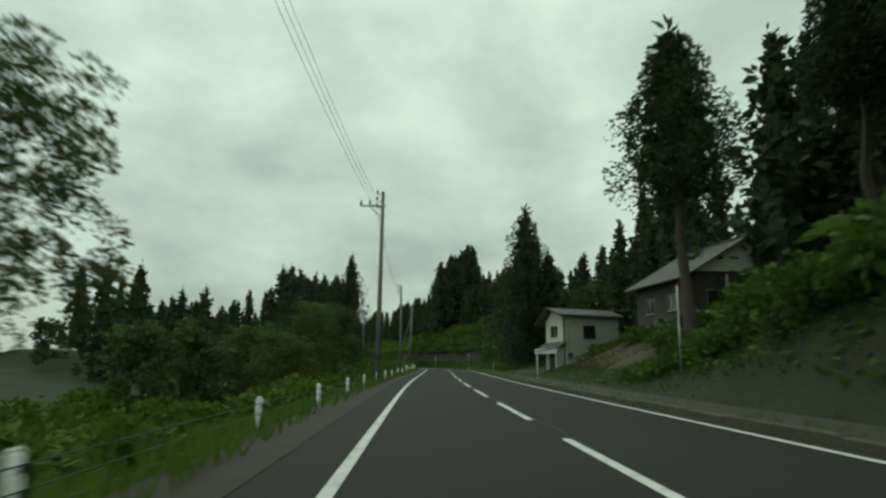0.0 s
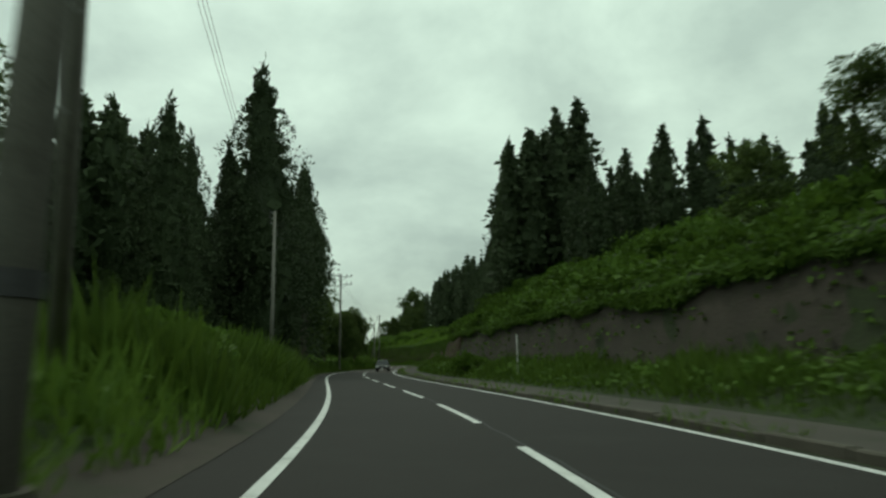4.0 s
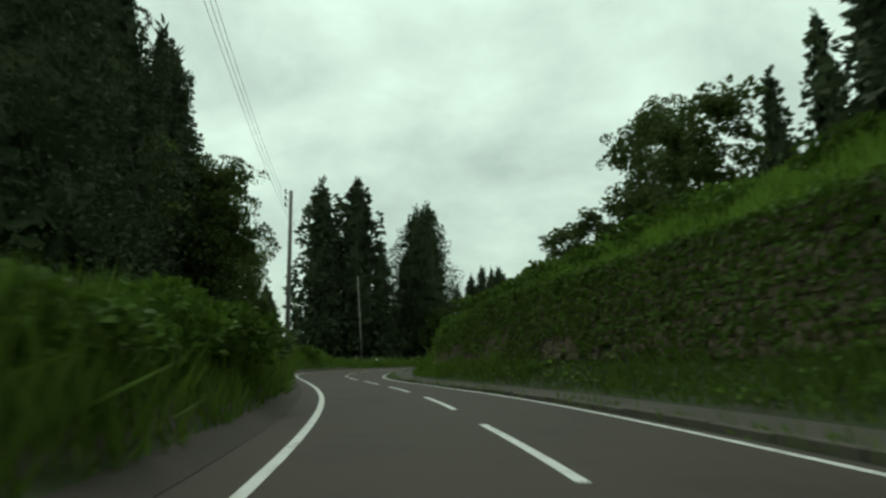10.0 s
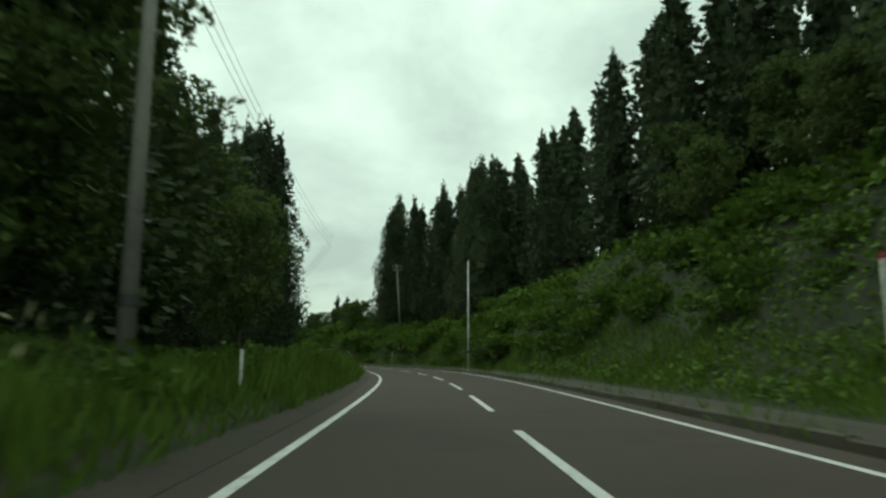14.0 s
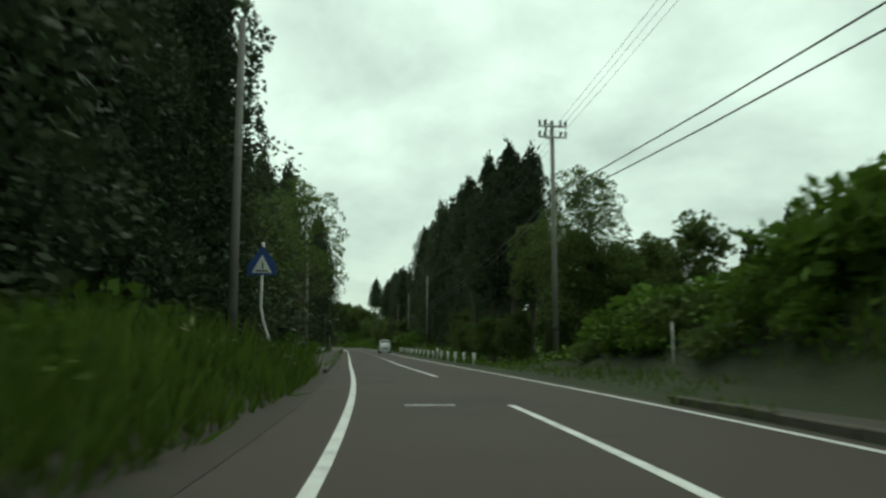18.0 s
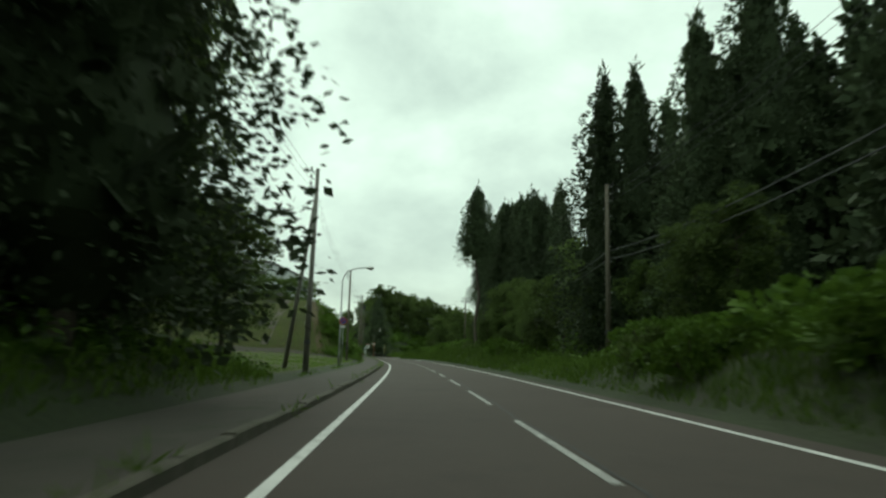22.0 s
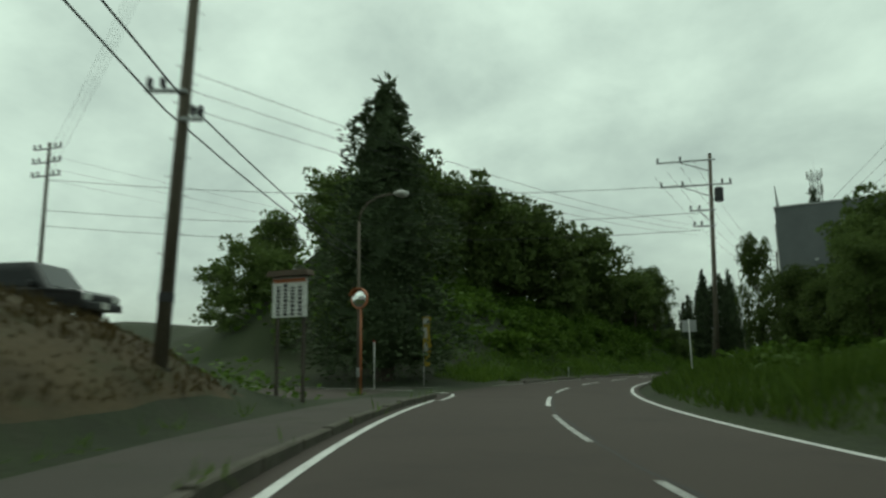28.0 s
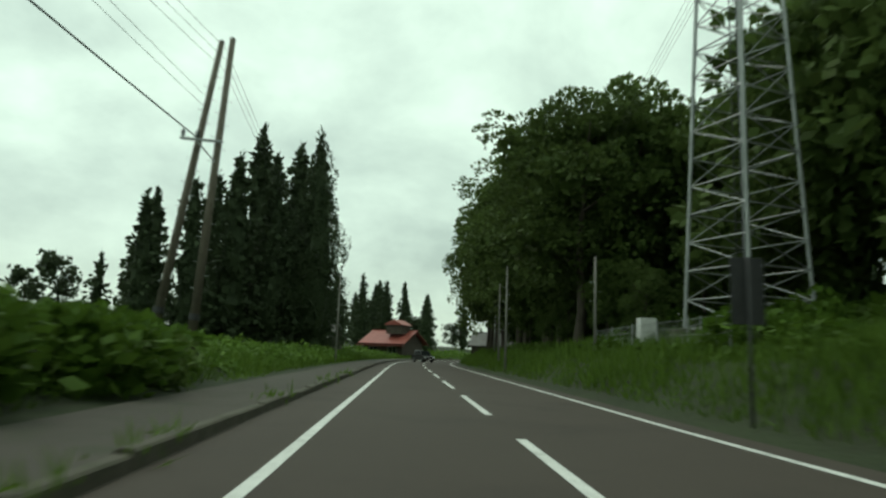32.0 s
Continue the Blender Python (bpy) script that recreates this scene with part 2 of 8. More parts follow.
LIGHTSIDING = surface("light_grey_factory_panel", (0.36, 0.38, 0.38), (0.47, 0.49, 0.49), 0.6, 6, 0.08, 0.1, 0.003)
RUST = surface("rusty_brown_sheet", (0.06, 0.045, 0.034), (0.12, 0.085, 0.06), 0.8, 16, 0.7, 0.4, 0.008, stain=(0.035, 0.03, 0.026))
# shade put into a flat black, for shed insides and wheel wells
SHADEBLACK = plain("interior_shade_black", (0.012, 0.012, 0.012), 0.9)
TYRE = plain("black_rubber", (0.018, 0.018, 0.018), 0.85)
YELLOW = plain("yellow_cloth", (0.55, 0.38, 0.05), 0.85)
BLUE = plain("sign_blue", (0.02, 0.06, 0.24), 0.5)
RED = plain("sign_red", (0.42, 0.03, 0.03), 0.5)
GREEN = plain("sign_green", (0.03, 0.16, 0.10), 0.5)
MIRROR = glossy("traffic_mirror", (0.8, 0.8, 0.8), 0.06, 1.0)
LAMPLENS = plain("frosted_lamp_lens", (0.6, 0.62, 0.6), 0.3)


# ---- plan: the road's centre line from its headings ----
LANE = 3.2
STEP, START = 20.0, -40.0
HEADINGS = [-4.80, -4.80, -4.60, -4.70, -5.50, -6.10, -6.30, -5.10, 1.00, 7.30, 8.80, 7.40, 3.70, -1.90, -4.50, -1.90, 4.60, 12.70, 20.80, 27.30, 25.00, 12.90, -0.30, -8.60, -10.60, -8.80, -3.90, 3.60, 11.70, 19.40, 26.30, 30.60, 31.70, 31.90, 31.90, 32.00, 32.00, 31.90, 32.20, 32.90, 33.50, 34.40, 35.40, 36.00, 36.60, 37.30, 36.40, 31.00, 20.60, 9.40, 1.30, -2.00, -2.00, -1.00, 0.30, 0.40, 0.40, -1.25, -4.67, -10.00, -16.67, -22.00, -26.00, -26.20, -26.40, -26.60]
BANKS = [-0.10, -0.10, 0.00, 0.40, 0.50, 0.50, 0.80, 1.10, 1.60, 2.20, 2.10, 1.70, 0.80, -0.80, -1.50, -1.10, -0.50, 0.90, 2.50, 3.60, 4.20, 3.70, 1.60, 0.00, -0.40, -0.40, -0.60, -0.80, -0.70, -0.20, 0.00, 0.60, 1.10, 0.90, 0.40, -0.40, -1.20, -1.40, -1.30, -1.30, -1.60, -2.00, -2.30, -2.00, -1.10, -0.20, 0.50, 1.10, 1.10, 0.80, 0.20, -0.90, -1.80, -2.10, 0.00, 0.00, 0.00, 0.00, 0.00, 0.00, 0.00, 0.00, 0.00, 0.00, 0.00]
ORIGIN = (2.310, 1.080)


def keyed(values, s):
    """Smooth value of a table kept every STEP metres from START."""
    a = np.asarray(values, float)
    q = np.clip((np.asarray(s, float) - START) / STEP, 0, len(a) - 1.001)
    i = q.astype(int)
    f = q - i
    p0, p1, p2, p3 = (a[np.clip(i + k, 0, len(a) - 1)] for k in (-1, 0, 1, 2))
    return p1 + 0.5 * f * (p2 - p0 + f * (2 * p0 - 5 * p1 + 4 * p2 - p3 + f * (3 * (p1 - p2) + p3 - p0)))


S0, S1 = -45, 1330
GRID = np.arange(S0, S1 + 1, dtype=float)
ANG = np.radians(keyed(HEADINGS, GRID))
MID = np.radians(keyed(HEADINGS, GRID[:-1] + 0.5))
LX = np.concatenate([[0], np.cumsum(-np.sin(MID))])
LY = np.concatenate([[0], np.cumsum(np.cos(MID))])
LX += ORIGIN[0] - LX[-S0]
LY += ORIGIN[1] - LY[-S0]


def tilt(s):
    return np.tan(np.radians(np.interp(s, START + STEP * np.arange(len(BANKS)), BANKS)))


RIGHT, LEFT = [], []


def right(s, *p):
    RIGHT.append((s, 4.1, 0.0, 6.3 if s < 575 else 4.4, 0.06, *p))


def left(s, *p):
    LEFT.append((s, 4.1, 0.0, 4.3 if s < 588 else 7.1, 0.0 if s < 588 else 0.08, *p))


# each row: station, then (distance from the centre, height) of four breaks of the slope
right(-45, 7, 1.0, 9, 3.5, 14, 5.5, 40, 14)
right(15, 7, 1.4, 8.6, 3.6, 14, 5.6, 40, 14)
right(23, 7, 0.7, 9, 2.4, 14, 4.0, 40, 13)
right(30, 7, 0.3, 10, 1.1, 14, 2.4, 40, 12)
right(45, 7, 0.3, 11.5, 2.7, 15.5, 3.6, 40, 11)
right(60, 7, 0.2, 10, 0.4, 18, 1.8, 40, 11)
right(82, 7.5, 0.2, 11, 0.5, 18, 1.8, 40, 11)
right(95, 7, 0.3, 10, 1.5, 16, 3.5, 40, 11)
right(112, 7, 0.5, 9, 3.0, 14, 4.2, 40, 11)
right(128, 7, 0.5, 9, 2.4, 12, 3.9, 40, 12)
right(136, 8, 0.5, 10, 0.8, 10.9, 3.9, 30, 11)
right(200, 8, 0.5, 10, 0.9, 10.9, 4.0, 30, 14)
right(240, 8, 0.5, 10, 1.0, 10.9, 4.9, 30, 20)
right(266, 8, 0.5, 10, 1.0, 10.9, 5.7, 30, 21.5)
right(292, 8, 0.5, 10, 1.0, 10.9, 6.0, 30, 21)
right(320, 8, 0.6, 9, 1.2, 10.2, 5.3, 30, 15)
right(350, 7, 0.6, 7.8, 1.1, 8.8, 4.9, 22, 10.5)
right(362, 6.9, 0.5, 7.5, 1.0, 8.5, 3.8, 20, 9)
right(390, 8, 0.5, 9, 1.0, 9.9, 3.2, 20, 9.5)
right(420, 8, 0.5, 9, 0.9, 10.5, 4.5, 20, 11.5)
right(445, 8, 0.4, 10, 1.5, 14, 6, 24, 14)
right(480, 7.5, 0.4, 9.5, 3.2, 14, 8, 26, 16)
right(505, 7, 0.4, 9, 3.4, 14, 6.6, 26, 12)
right(525, 7, 0.3, 9, 3.0, 15, 5.3, 30, 9)
right(545, 6.5, 0.4, 9, 4.2, 13, 6.2, 30, 10)
right(575, 6.5, 0.5, 8, 2.9, 13, 4.8, 30, 8)
right(592, 6, 0.2, 8, 0.9, 13, 1.4, 30, 3)
right(610, 5.4, 0.0, 8, -0.6, 13, -1.0, 30, 0)
right(650, 5.4, 0.1, 8, 0.6, 13, 0.8, 30, 2)
right(668, 5.2, 0.3, 7, 1.4, 12, 2, 30, 4)
right(690, 5, 0.4, 6.4, 1.9, 10, 2.8, 30, 5)
right(715, 5, 0.3, 6.5, 1.2, 10, 2, 30, 4)
right(735, 4.9, 0.2, 6.5, 0.6, 12, 1.3, 30, 3)
right(775, 4.9, 0.4, 6.2, 1.8, 10, 2.8, 30, 5)
right(805, 4.9, 0.4, 6.2, 1.4, 10, 2.6, 30, 6)
right(880, 4.9, 0.3, 6.5, 0.9, 10, 1.6, 30, 4)
right(930, 5, 0.2, 6.5, 0.7, 12, 1.3, 30, 3)
right(947, 5, 0.05, 8, 0.06, 18, 0.1, 30, 2)
right(970, 5, 0.05, 8, 0.08, 18, 0.2, 30, 2)
right(979, 5, 0.3, 7.5, 1.2, 12, 2.2, 30, 3)
right(992, 4.9, 0.4, 6.2, 1.4, 12, 2.4, 30, 4)
right(1002, 4.9, 0.2, 6.2, 0.7, 12, 1.4, 30, 4)
right(1008, 5, 0.05, 9, 0.5, 14, 0.8, 30, 4)
right(1026, 5, 0.1, 8, 0.6, 14, 1, 30, 5)
right(1042, 5, 0.4, 6.5, 1.2, 12, 2.1, 30, 6)
right(1150, 5, 0.4, 6.5, 1.0, 12, 2.0, 30, 6)
right(1330, 5, 0.4, 6.5, 1.0, 12, 2.0, 30, 6)
left(-45, 4.8, -0.05, 6, -0.7, 12, -2.4, 40, -3)
left(100, 4.8, -0.05, 6, -0.6, 12, -2.0, 40, -3)
left(122, 4.8, 0.1, 6, 0.3, 10, 0, 40, -2)
left(132, 4.7, 0.2, 6, 0.8, 9, 1, 40, 1)
left(200, 4.7, 0.1, 6, 0.6, 12, 0.6, 40, 1)
left(270, 4.7, 0.2, 6, 0.6, 10, 0.6, 40, 1)
left(325, 4.7, 0.4, 6, 1.4, 10, 2.4, 40, 4)
left(347, 4.7, 0.5, 6, 2.2, 10, 4.2, 40, 6)
left(372, 4.7, 0.6, 6, 2.0, 9.5, 3.0, 40, 5)
left(388, 4.7, 0.5, 6, 1.5, 10, 2.2, 40, 4)
left(400, 4.7, 0.2, 6, 0.5, 12, 0.7, 40, 1)
left(575, 4.7, 0.2, 6, 0.6, 12, 0.8, 40, 1)
left(590, 7.3, 0.2, 9, 0.4, 14, 0.4, 40, 0)
left(605, 7.5, 0.12, 9, -0.3, 14, -1, 40, -1)
left(665, 7.5, 0.15, 9, 0.1, 14, 0.1, 40, 1)
left(690, 7.3, 0.3, 8.5, 1.2, 12, 2.0, 40, 3)
left(714, 7.3, 0.3, 8.5, 0.9, 12, 1.5, 40, 3)
left(726, 7.4, 0.15, 10, 0.3, 20, 0.5, 40, 1)
left(766, 7.4, 0.15, 10, 0.3, 18, 0.6, 40, 1.2)
left(790, 7.4, 0.15, 10, 0.35, 18, 0.7, 46, 1.0)
left(797.5, 7.4, 0.3, 9, 1.2, 14.0, 5.6, 46, 4.5)
left(804.5, 7.4, 0.4, 9, 1.4, 14.6, 9.0, 46, 8.0)
left(814, 7.4, 0.5, 8.5, 1.7, 15, 9.6, 32, 11.2)
left(832, 7.4, 0.4, 9, 1.4, 13.5, 5.6, 32, 8.5)
left(850, 7.4, 0.3, 9, 1.3, 12, 3, 40, 3.2)
left(910, 7.4, 0.3, 9.5, 1.9, 12, 2.8, 40, 3)
left(917, 7.4, 0.1, 9.5, 0.4, 14, 0.7, 40, 1)
left(921, 8, 0.02, 12, 0.03, 20, 0.1, 40, 0.3)
left(934, 8, 0.02, 12, 0.03, 20, 0.1, 40, 0.5)
left(940, 8.9, 0.2, 14.5, 1.0, 28, 2.5, 42, 1)
left(950, 8.9, 1.0, 14.5, 5.5, 28, 13, 42, 3)
left(960, 9.2, 1.3, 15, 6, 32, 17, 50, 6)
left(985, 9.2, 1.3, 14, 5, 32, 14, 50, 6)
left(1010, 9.4, 1.4, 14, 6.2, 24, 8, 40, 8)
left(1024, 9.4, 1.2, 14, 3.4, 24, 5, 40, 6)
left(1036, 8, 0.3, 9.5, 0.8, 14, 1.2, 40, 3)
left(1060, 8, 0.2, 9.5, 0.6, 14, 0.8, 40, 2)
left(1150, 8, 0.2, 9.5, 0.4, 14, 0.6, 40, 2)
left(1330, 8, 0.2, 9.5, 0.4, 14, 0.6, 40, 2)
RIGHT, LEFT = np.array(RIGHT), np.array(LEFT)


def lumps(x, y):
    """Gentle uneven ground, about -1 to 1."""
    return (np.sin(x * 0.31 + 1.7 * np.sin(y * 0.13)) + np.sin(y * 0.37 + 1.3 * np.sin(x * 0.17 + 2)) + 0.7 * np.sin(x * 0.83 - y * 0.61) + 0.5 * np.sin(x * 1.7 + y * 1.3)) / 3.2


def height(s, u):
    """Ground height at a station and a distance to the right of the centre line."""
    s, u = np.broadcast_arrays(np.asarray(s, float), np.asarray(u, float))
    z = np.zeros(s.shape)
    for table, side in ((RIGHT, 1), (LEFT, -1)):
        a = u * side
        cols = [np.interp(s, table[:, 0], table[:, k]) for k in range(1, 13)]
        us = [np.full(s.shape, 3.7)] + cols[0::2] + [np.full(s.shape, 72.0)]
        zs = [np.zeros(s.shape)] + cols[1::2] + [cols[11] + 2.5]
        v = np.zeros(s.shape)
        for k in range(len(us) - 1):
            f = np.clip((a - us[k]) / np.maximum(us[k + 1] - us[k], 0.05), 0, 1)
            v = np.where(a >= us[k], zs[k] + (zs[k + 1] - zs[k]) * f, v)
        z = np.where(a > 0, v, z)
    away = np.abs(u)
    z = z - np.clip(u, -4.3, 4.3) * tilt(s) * np.clip(1 - (away - 5) / 9, 0, 1)
    z = z + lumps(s, u) * np.clip((away - 8.2) / 8, 0, 1) * 0.45
    return z


def spots(s, u, z=0.0):
    """World places of arrays of stations and distances; z is the height itself."""
    s = np.asarray(s, float)
    a = np.interp(s, GRID, ANG)
    return np.stack(np.broadcast_arrays(np.interp(s, GRID, LX) + np.cos(a) * u, np.interp(s, GRID, LY) + np.sin(a) * u, z), -1)


def at(s, u, z=None):
    """A place by the road: on the ground, or z metres above the level of the road's centre line."""
    if z is None:
        z = float(height(s, u))
    return Vector(spots(s, u, z))


def turn(s):
    """The road's heading in degrees at a station."""
    return math.degrees(float(np.interp(s, GRID, ANG)))


def stand(s, u, z=None, more=0.0):
    """A pose on the ground whose y axis runs along the road."""
    p = at(s, u, z)
    return pose(p.x, p.y, p.z, 0, 0, turn(s) + more)


# ---- mesh helpers ----
class Geo:
    """Gathers the corners and faces of one mesh."""
    def __init__(self):
        self.v, self.f = [], []

    def add(self, verts, faces):
        n = len(self.v)
        self.v += [tuple(p) for p in verts]
        self.f += [tuple(n + k for k in q) for q in faces]
        return self

    def box(self, c, size, m=None, top=(1.0, 1.0)):
        x, y, z = (k / 2 for k in size)
        pts = [Vector((a * x * (top[0] if d > 0 else 1), b * y * (top[1] if d > 0 else 1), d * z)) for d in (-1, 1) for b in (-1, 1) for a in (-1, 1)]
        pts = [(m @ p if m else p) + Vector(c) for p in pts]
        return self.add(pts, [(0, 2, 3, 1), (4, 5, 7, 6), (0, 1, 5, 4), (1, 3, 7, 5), (3, 2, 6, 7), (2, 0, 4, 6)])

    def tube(self, p, q, r0, r1=None, n=8, cap=True):
        p, q = Vector(p), Vector(q)
        r1 = r0 if r1 is None else r1
        d = (q - p).normalized()
        a = d.orthogonal().normalized()
        b = d.cross(a)
        pts = [o + (a * math.cos(k * math.tau / n) + b * math.sin(k * math.tau / n)) * r for o, r in ((p, r0), (q, r1)) for k in range(n)]
        faces = [(k, (k + 1) % n, n + (k + 1) % n, n + k) for k in range(n)]
        if cap:
            faces += [tuple(range(n - 1, -1, -1)), tuple(range(n, 2 * n))]
        return self.add(pts, faces)

    def pipe(self, pts, r, n=6):
        """One round bar swept through the points."""
        pts = [Vector(p) for p in pts]
        ring = []
        a = None
        for k, p in enumerate(pts):
            d = (pts[min(k + 1, len(pts) - 1)] - pts[max(k - 1, 0)]).normalized()
            a = d.orthogonal().normalized() if a is None else (a - d * a.dot(d)).normalized()
            b = d.cross(a)
            ring += [p + (a * math.cos(i * math.tau / n) + b * math.sin(i * math.tau / n)) * r for i in range(n)]
        m = len(pts)
        faces = [(k * n + i, k * n + (i + 1) % n, (k + 1) * n + (i + 1) % n, (k + 1) * n + i) for k in range(m - 1) for i in range(n)]
        return self.add(ring, faces + [tuple(range(n - 1, -1, -1)), tuple(range((m - 1) * n, m * n))])

    def prism(self, outline, y0, y1):
        """An outline in x and z pushed along y."""
        n = len(outline)
        pts = [(x, y, z) for y in (y0, y1) for x, z in outline]
        return self.add(pts, [(k, n + k, n + (k + 1) % n, (k + 1) % n) for k in range(n)] + [tuple(range(n)), tuple(range(2 * n - 1, n - 1, -1))])

    def ball(self, c, r, n=8, squash=1.0):
        c = Vector(c)
        rings = n // 2
        pts = [c + Vector((0, 0, -r * squash))]
        for i in range(1, rings):
            a = math.pi * i / rings - math.pi / 2
            pts += [c + Vector((r * math.cos(a) * math.cos(k * math.tau / n), r * math.cos(a) * math.sin(k * math.tau / n), r * squash * math.sin(a))) for k in range(n)]
        pts.append(c + Vector((0, 0, r * squash)))
        f = [(0, 1 + (k + 1) % n, 1 + k) for k in range(n)]
        for i in range(rings - 2):
            f += [(1 + i * n + k, 1 + i * n + (k + 1) % n, 1 + (i + 1) * n + (k + 1) % n, 1 + (i + 1) * n + k) for k in range(n)]
        top, base = len(pts) - 1, 1 + (rings - 2) * n
        return self.add(pts, f + [(base + k, base + (k + 1) % n, top) for k in range(n)])


def linked(name, mesh, mat, parent=None, label="", category="", group="", kind=""):
    if mat is not None and not mesh.materials:
        mesh.materials.append(mat)
    ob = new(name, mesh)
    if parent is not None:
        ob.parent = parent
    return tagged(ob, label, category, group, kind)


def mesh_of(name, geo, bevel=0.0, smooth=False):
    me = bpy.data.meshes.new(name)
    me.from_pydata(geo.v, [], geo.f)
    if bevel > 0:
        bm = bmesh.new()
        bm.from_mesh(me)
        bmesh.ops.bevel(bm, geom=bm.edges[:], offset=bevel, segments=2, affect="EDGES", profile=0.6)
        bm.to_mesh(me)
        bm.free()
    if smooth:
        me.polygons.foreach_set("use_smooth", [True] * len(me.polygons))
    me.update()
    return me


def part(name, geo, mat, parent=None, label="", bevel=0.0, smooth=False, **tags):
    return linked(name, mesh_of(name, geo, bevel, smooth), mat, parent, label, **tags)


def thing(name, m, label, category, group="", kind=""):
    """An empty at a thing's base, to hold its parts."""
    ob = new(name)
    ob.empty_display_size = 0.3
    ob.matrix_world = m
    return tagged(ob, label, category, group, kind)


def quick_mesh(name, verts, corners):
    """A mesh from an array of corners, each face with the same number of them."""
    verts = np.asarray(verts, np.float32).reshape(-1, 3)
    n = len(verts) // corners
    me = bpy.data.meshes.new(name)
    me.vertices.add(len(verts))
    me.vertices.foreach_set("co", verts.ravel())
    me.loops.add(len(verts))
    me.loops.foreach_set("vertex_index", np.arange(len(verts), dtype=np.int32))
    me.polygons.add(n)
    me.polygons.foreach_set("loop_start", np.arange(0, len(verts), corners, dtype=np.int32))
    me.polygons.foreach_set("loop_total", np.full(n, corners, np.int32))
    me.update(calc_edges=True)
    return me


def sheet(name, s_list, u_list, lift, mat, label, category, kind="structure"):
    """A strip along the road; lift(s, u) gives its height."""
    s, u = np.meshgrid(np.asarray(s_list, float), np.asarray(u_list, float), indexing="ij")
    p = spots(s, u, lift(s, u))
    n, m = s.shape
    idx = np.arange(n * m).reshape(n, m)
    f = np.stack([idx[:-1, :-1], idx[:-1, 1:], idx[1:, 1:], idx[1:, :-1]], -1).reshape(-1, 4)
    me = bpy.data.meshes.new(name)
    me.from_pydata(p.reshape(-1, 3).tolist(), [], f.tolist())
    me.polygons.foreach_set("use_smooth", [True] * len(me.polygons))
    me.update()
    return linked(name, me, mat, None, label, category, kind=kind)


# ---- ground and road ----
def lay_ground():
    us = [-190, -130, -95, -72, -60, -50, -40, -33, -27, -23, -20, -17, -15, -13.5, -12, -11, -10, -9, -8.2, -7.4, -6.8, -6.2, -5.6, -5, -4.6, -4.2, -3.7]
    us = us + [-u for u in reversed(us)]
    us = sorted(set(us + [7.0, 7.6, 8.6, 9.4, 9.9, 10.3, 10.7, 11.4, 12.6, -8.6, -9.5, -10.5]))
    ss = np.arange(S0, S1 + 0.1, 2.5)
    ob = sheet("ground", ss, us, lambda s, u: np.where(np.abs(u) > 72.5, height(s, u) + (-9.2 - height(s, u)) * np.clip((np.abs(u) - 72) / 58, 0, 1), height(s, u) - np.where(np.abs(u) < 4.0, 0.06, 0.0)), EARTH, "rough grassy ground rising into wooded banks", "ground")
    # the same sheet goes on, lower, to the horizon
    me = ob.data
    bm = bmesh.new()
    bm.from_mesh(me)
    c = Vector((-150, 500, -9))
    ring = [[bm.verts.new(c + Vector((r * math.cos(a * math.tau / 48), r * math.sin(a * math.tau / 48), dz))) for a in range(48)] for r, dz in ((40, 0), (900, 0), (4500, -20))]
    for a, b in zip(ring, ring[1:]):
        for k in range(48):
            bm.faces.new((a[k], b[k], b[(k + 1) % 48], a[(k + 1) % 48]))
    bm.faces.new(ring[0])
    bm.to_mesh(me)
    bm.free()


def road_level(s, u):
    return -u * tilt(s)


def widening(s):
    """How much wider the inner lane is drawn in the two sharp bends."""
    return 0.42 * np.exp(-0.5 * ((s - 366) / 26) ** 2) + 0.42 * np.exp(-0.5 * ((s - 934) / 22) ** 2)


def lap(s, u, s0, s1, u0, u1, amount):
    """Lifts a sheet in its middle and tucks its rim under the ground."""
    rim = np.minimum(np.minimum(s - s0, s1 - s), np.minimum(u - u0, u1 - u))
    return -0.12 + (amount + 0.12) * np.clip(rim / 1.2, 0, 1)


lay_ground()
sheet("road", np.arange(S0, 203.1, 2.0), [-4.15, -3.6, -1.8, 0, 1.8, 3.75], lambda s, u: road_level(s, u) + 0.004, NEWASPHALT, "dark grey two-lane asphalt road", "road")
sheet("road", np.arange(203, S1 + 0.1, 2.0), [-4.15, -3.6, -1.8, 0, 1.8, 3.75], lambda s, u: road_level(s, u) + 0.004, ASPHALT, "worn grey two-lane asphalt road", "road")
sheet("shoulder", np.arange(S0, 589, 2.0), [-5.0, -4.5, -3.95], lambda s, u: np.maximum(road_level(s, u), height(s, u)) + 0.012, SHOULDER, "dusty brown gravel edge of the road", "shoulder")


def stripe(name, ss, us, wide, mat, label, lift=0.012):
    """A painted stripe that follows us, the distances at the stations ss."""
    ss, us = np.asarray(ss, float), np.asarray(us, float)
    p = spots(ss, us, road_level(ss, us) + lift)
    d = np.gradient(p[:, :2], axis=0)
    d /= np.linalg.norm(d, axis=1)[:, None]
    side = np.stack([d[:, 1], -d[:, 0], np.zeros(len(d))], 1) * wide / 2
    g = Geo()
    n = len(p)
    g.add(np.concatenate([p - side, p + side]).tolist(), [(k, k + n, k + n + 1, k + 1) for k in range(n - 1)])
    return part(name, g, mat, None, label, category="road marking", kind="structure")


def drift(table, s):
    """How far a painted line strays sideways, from (station, metres) pairs."""
    a = np.array(table)
    return np.interp(s, a[:, 0], a[:, 1])


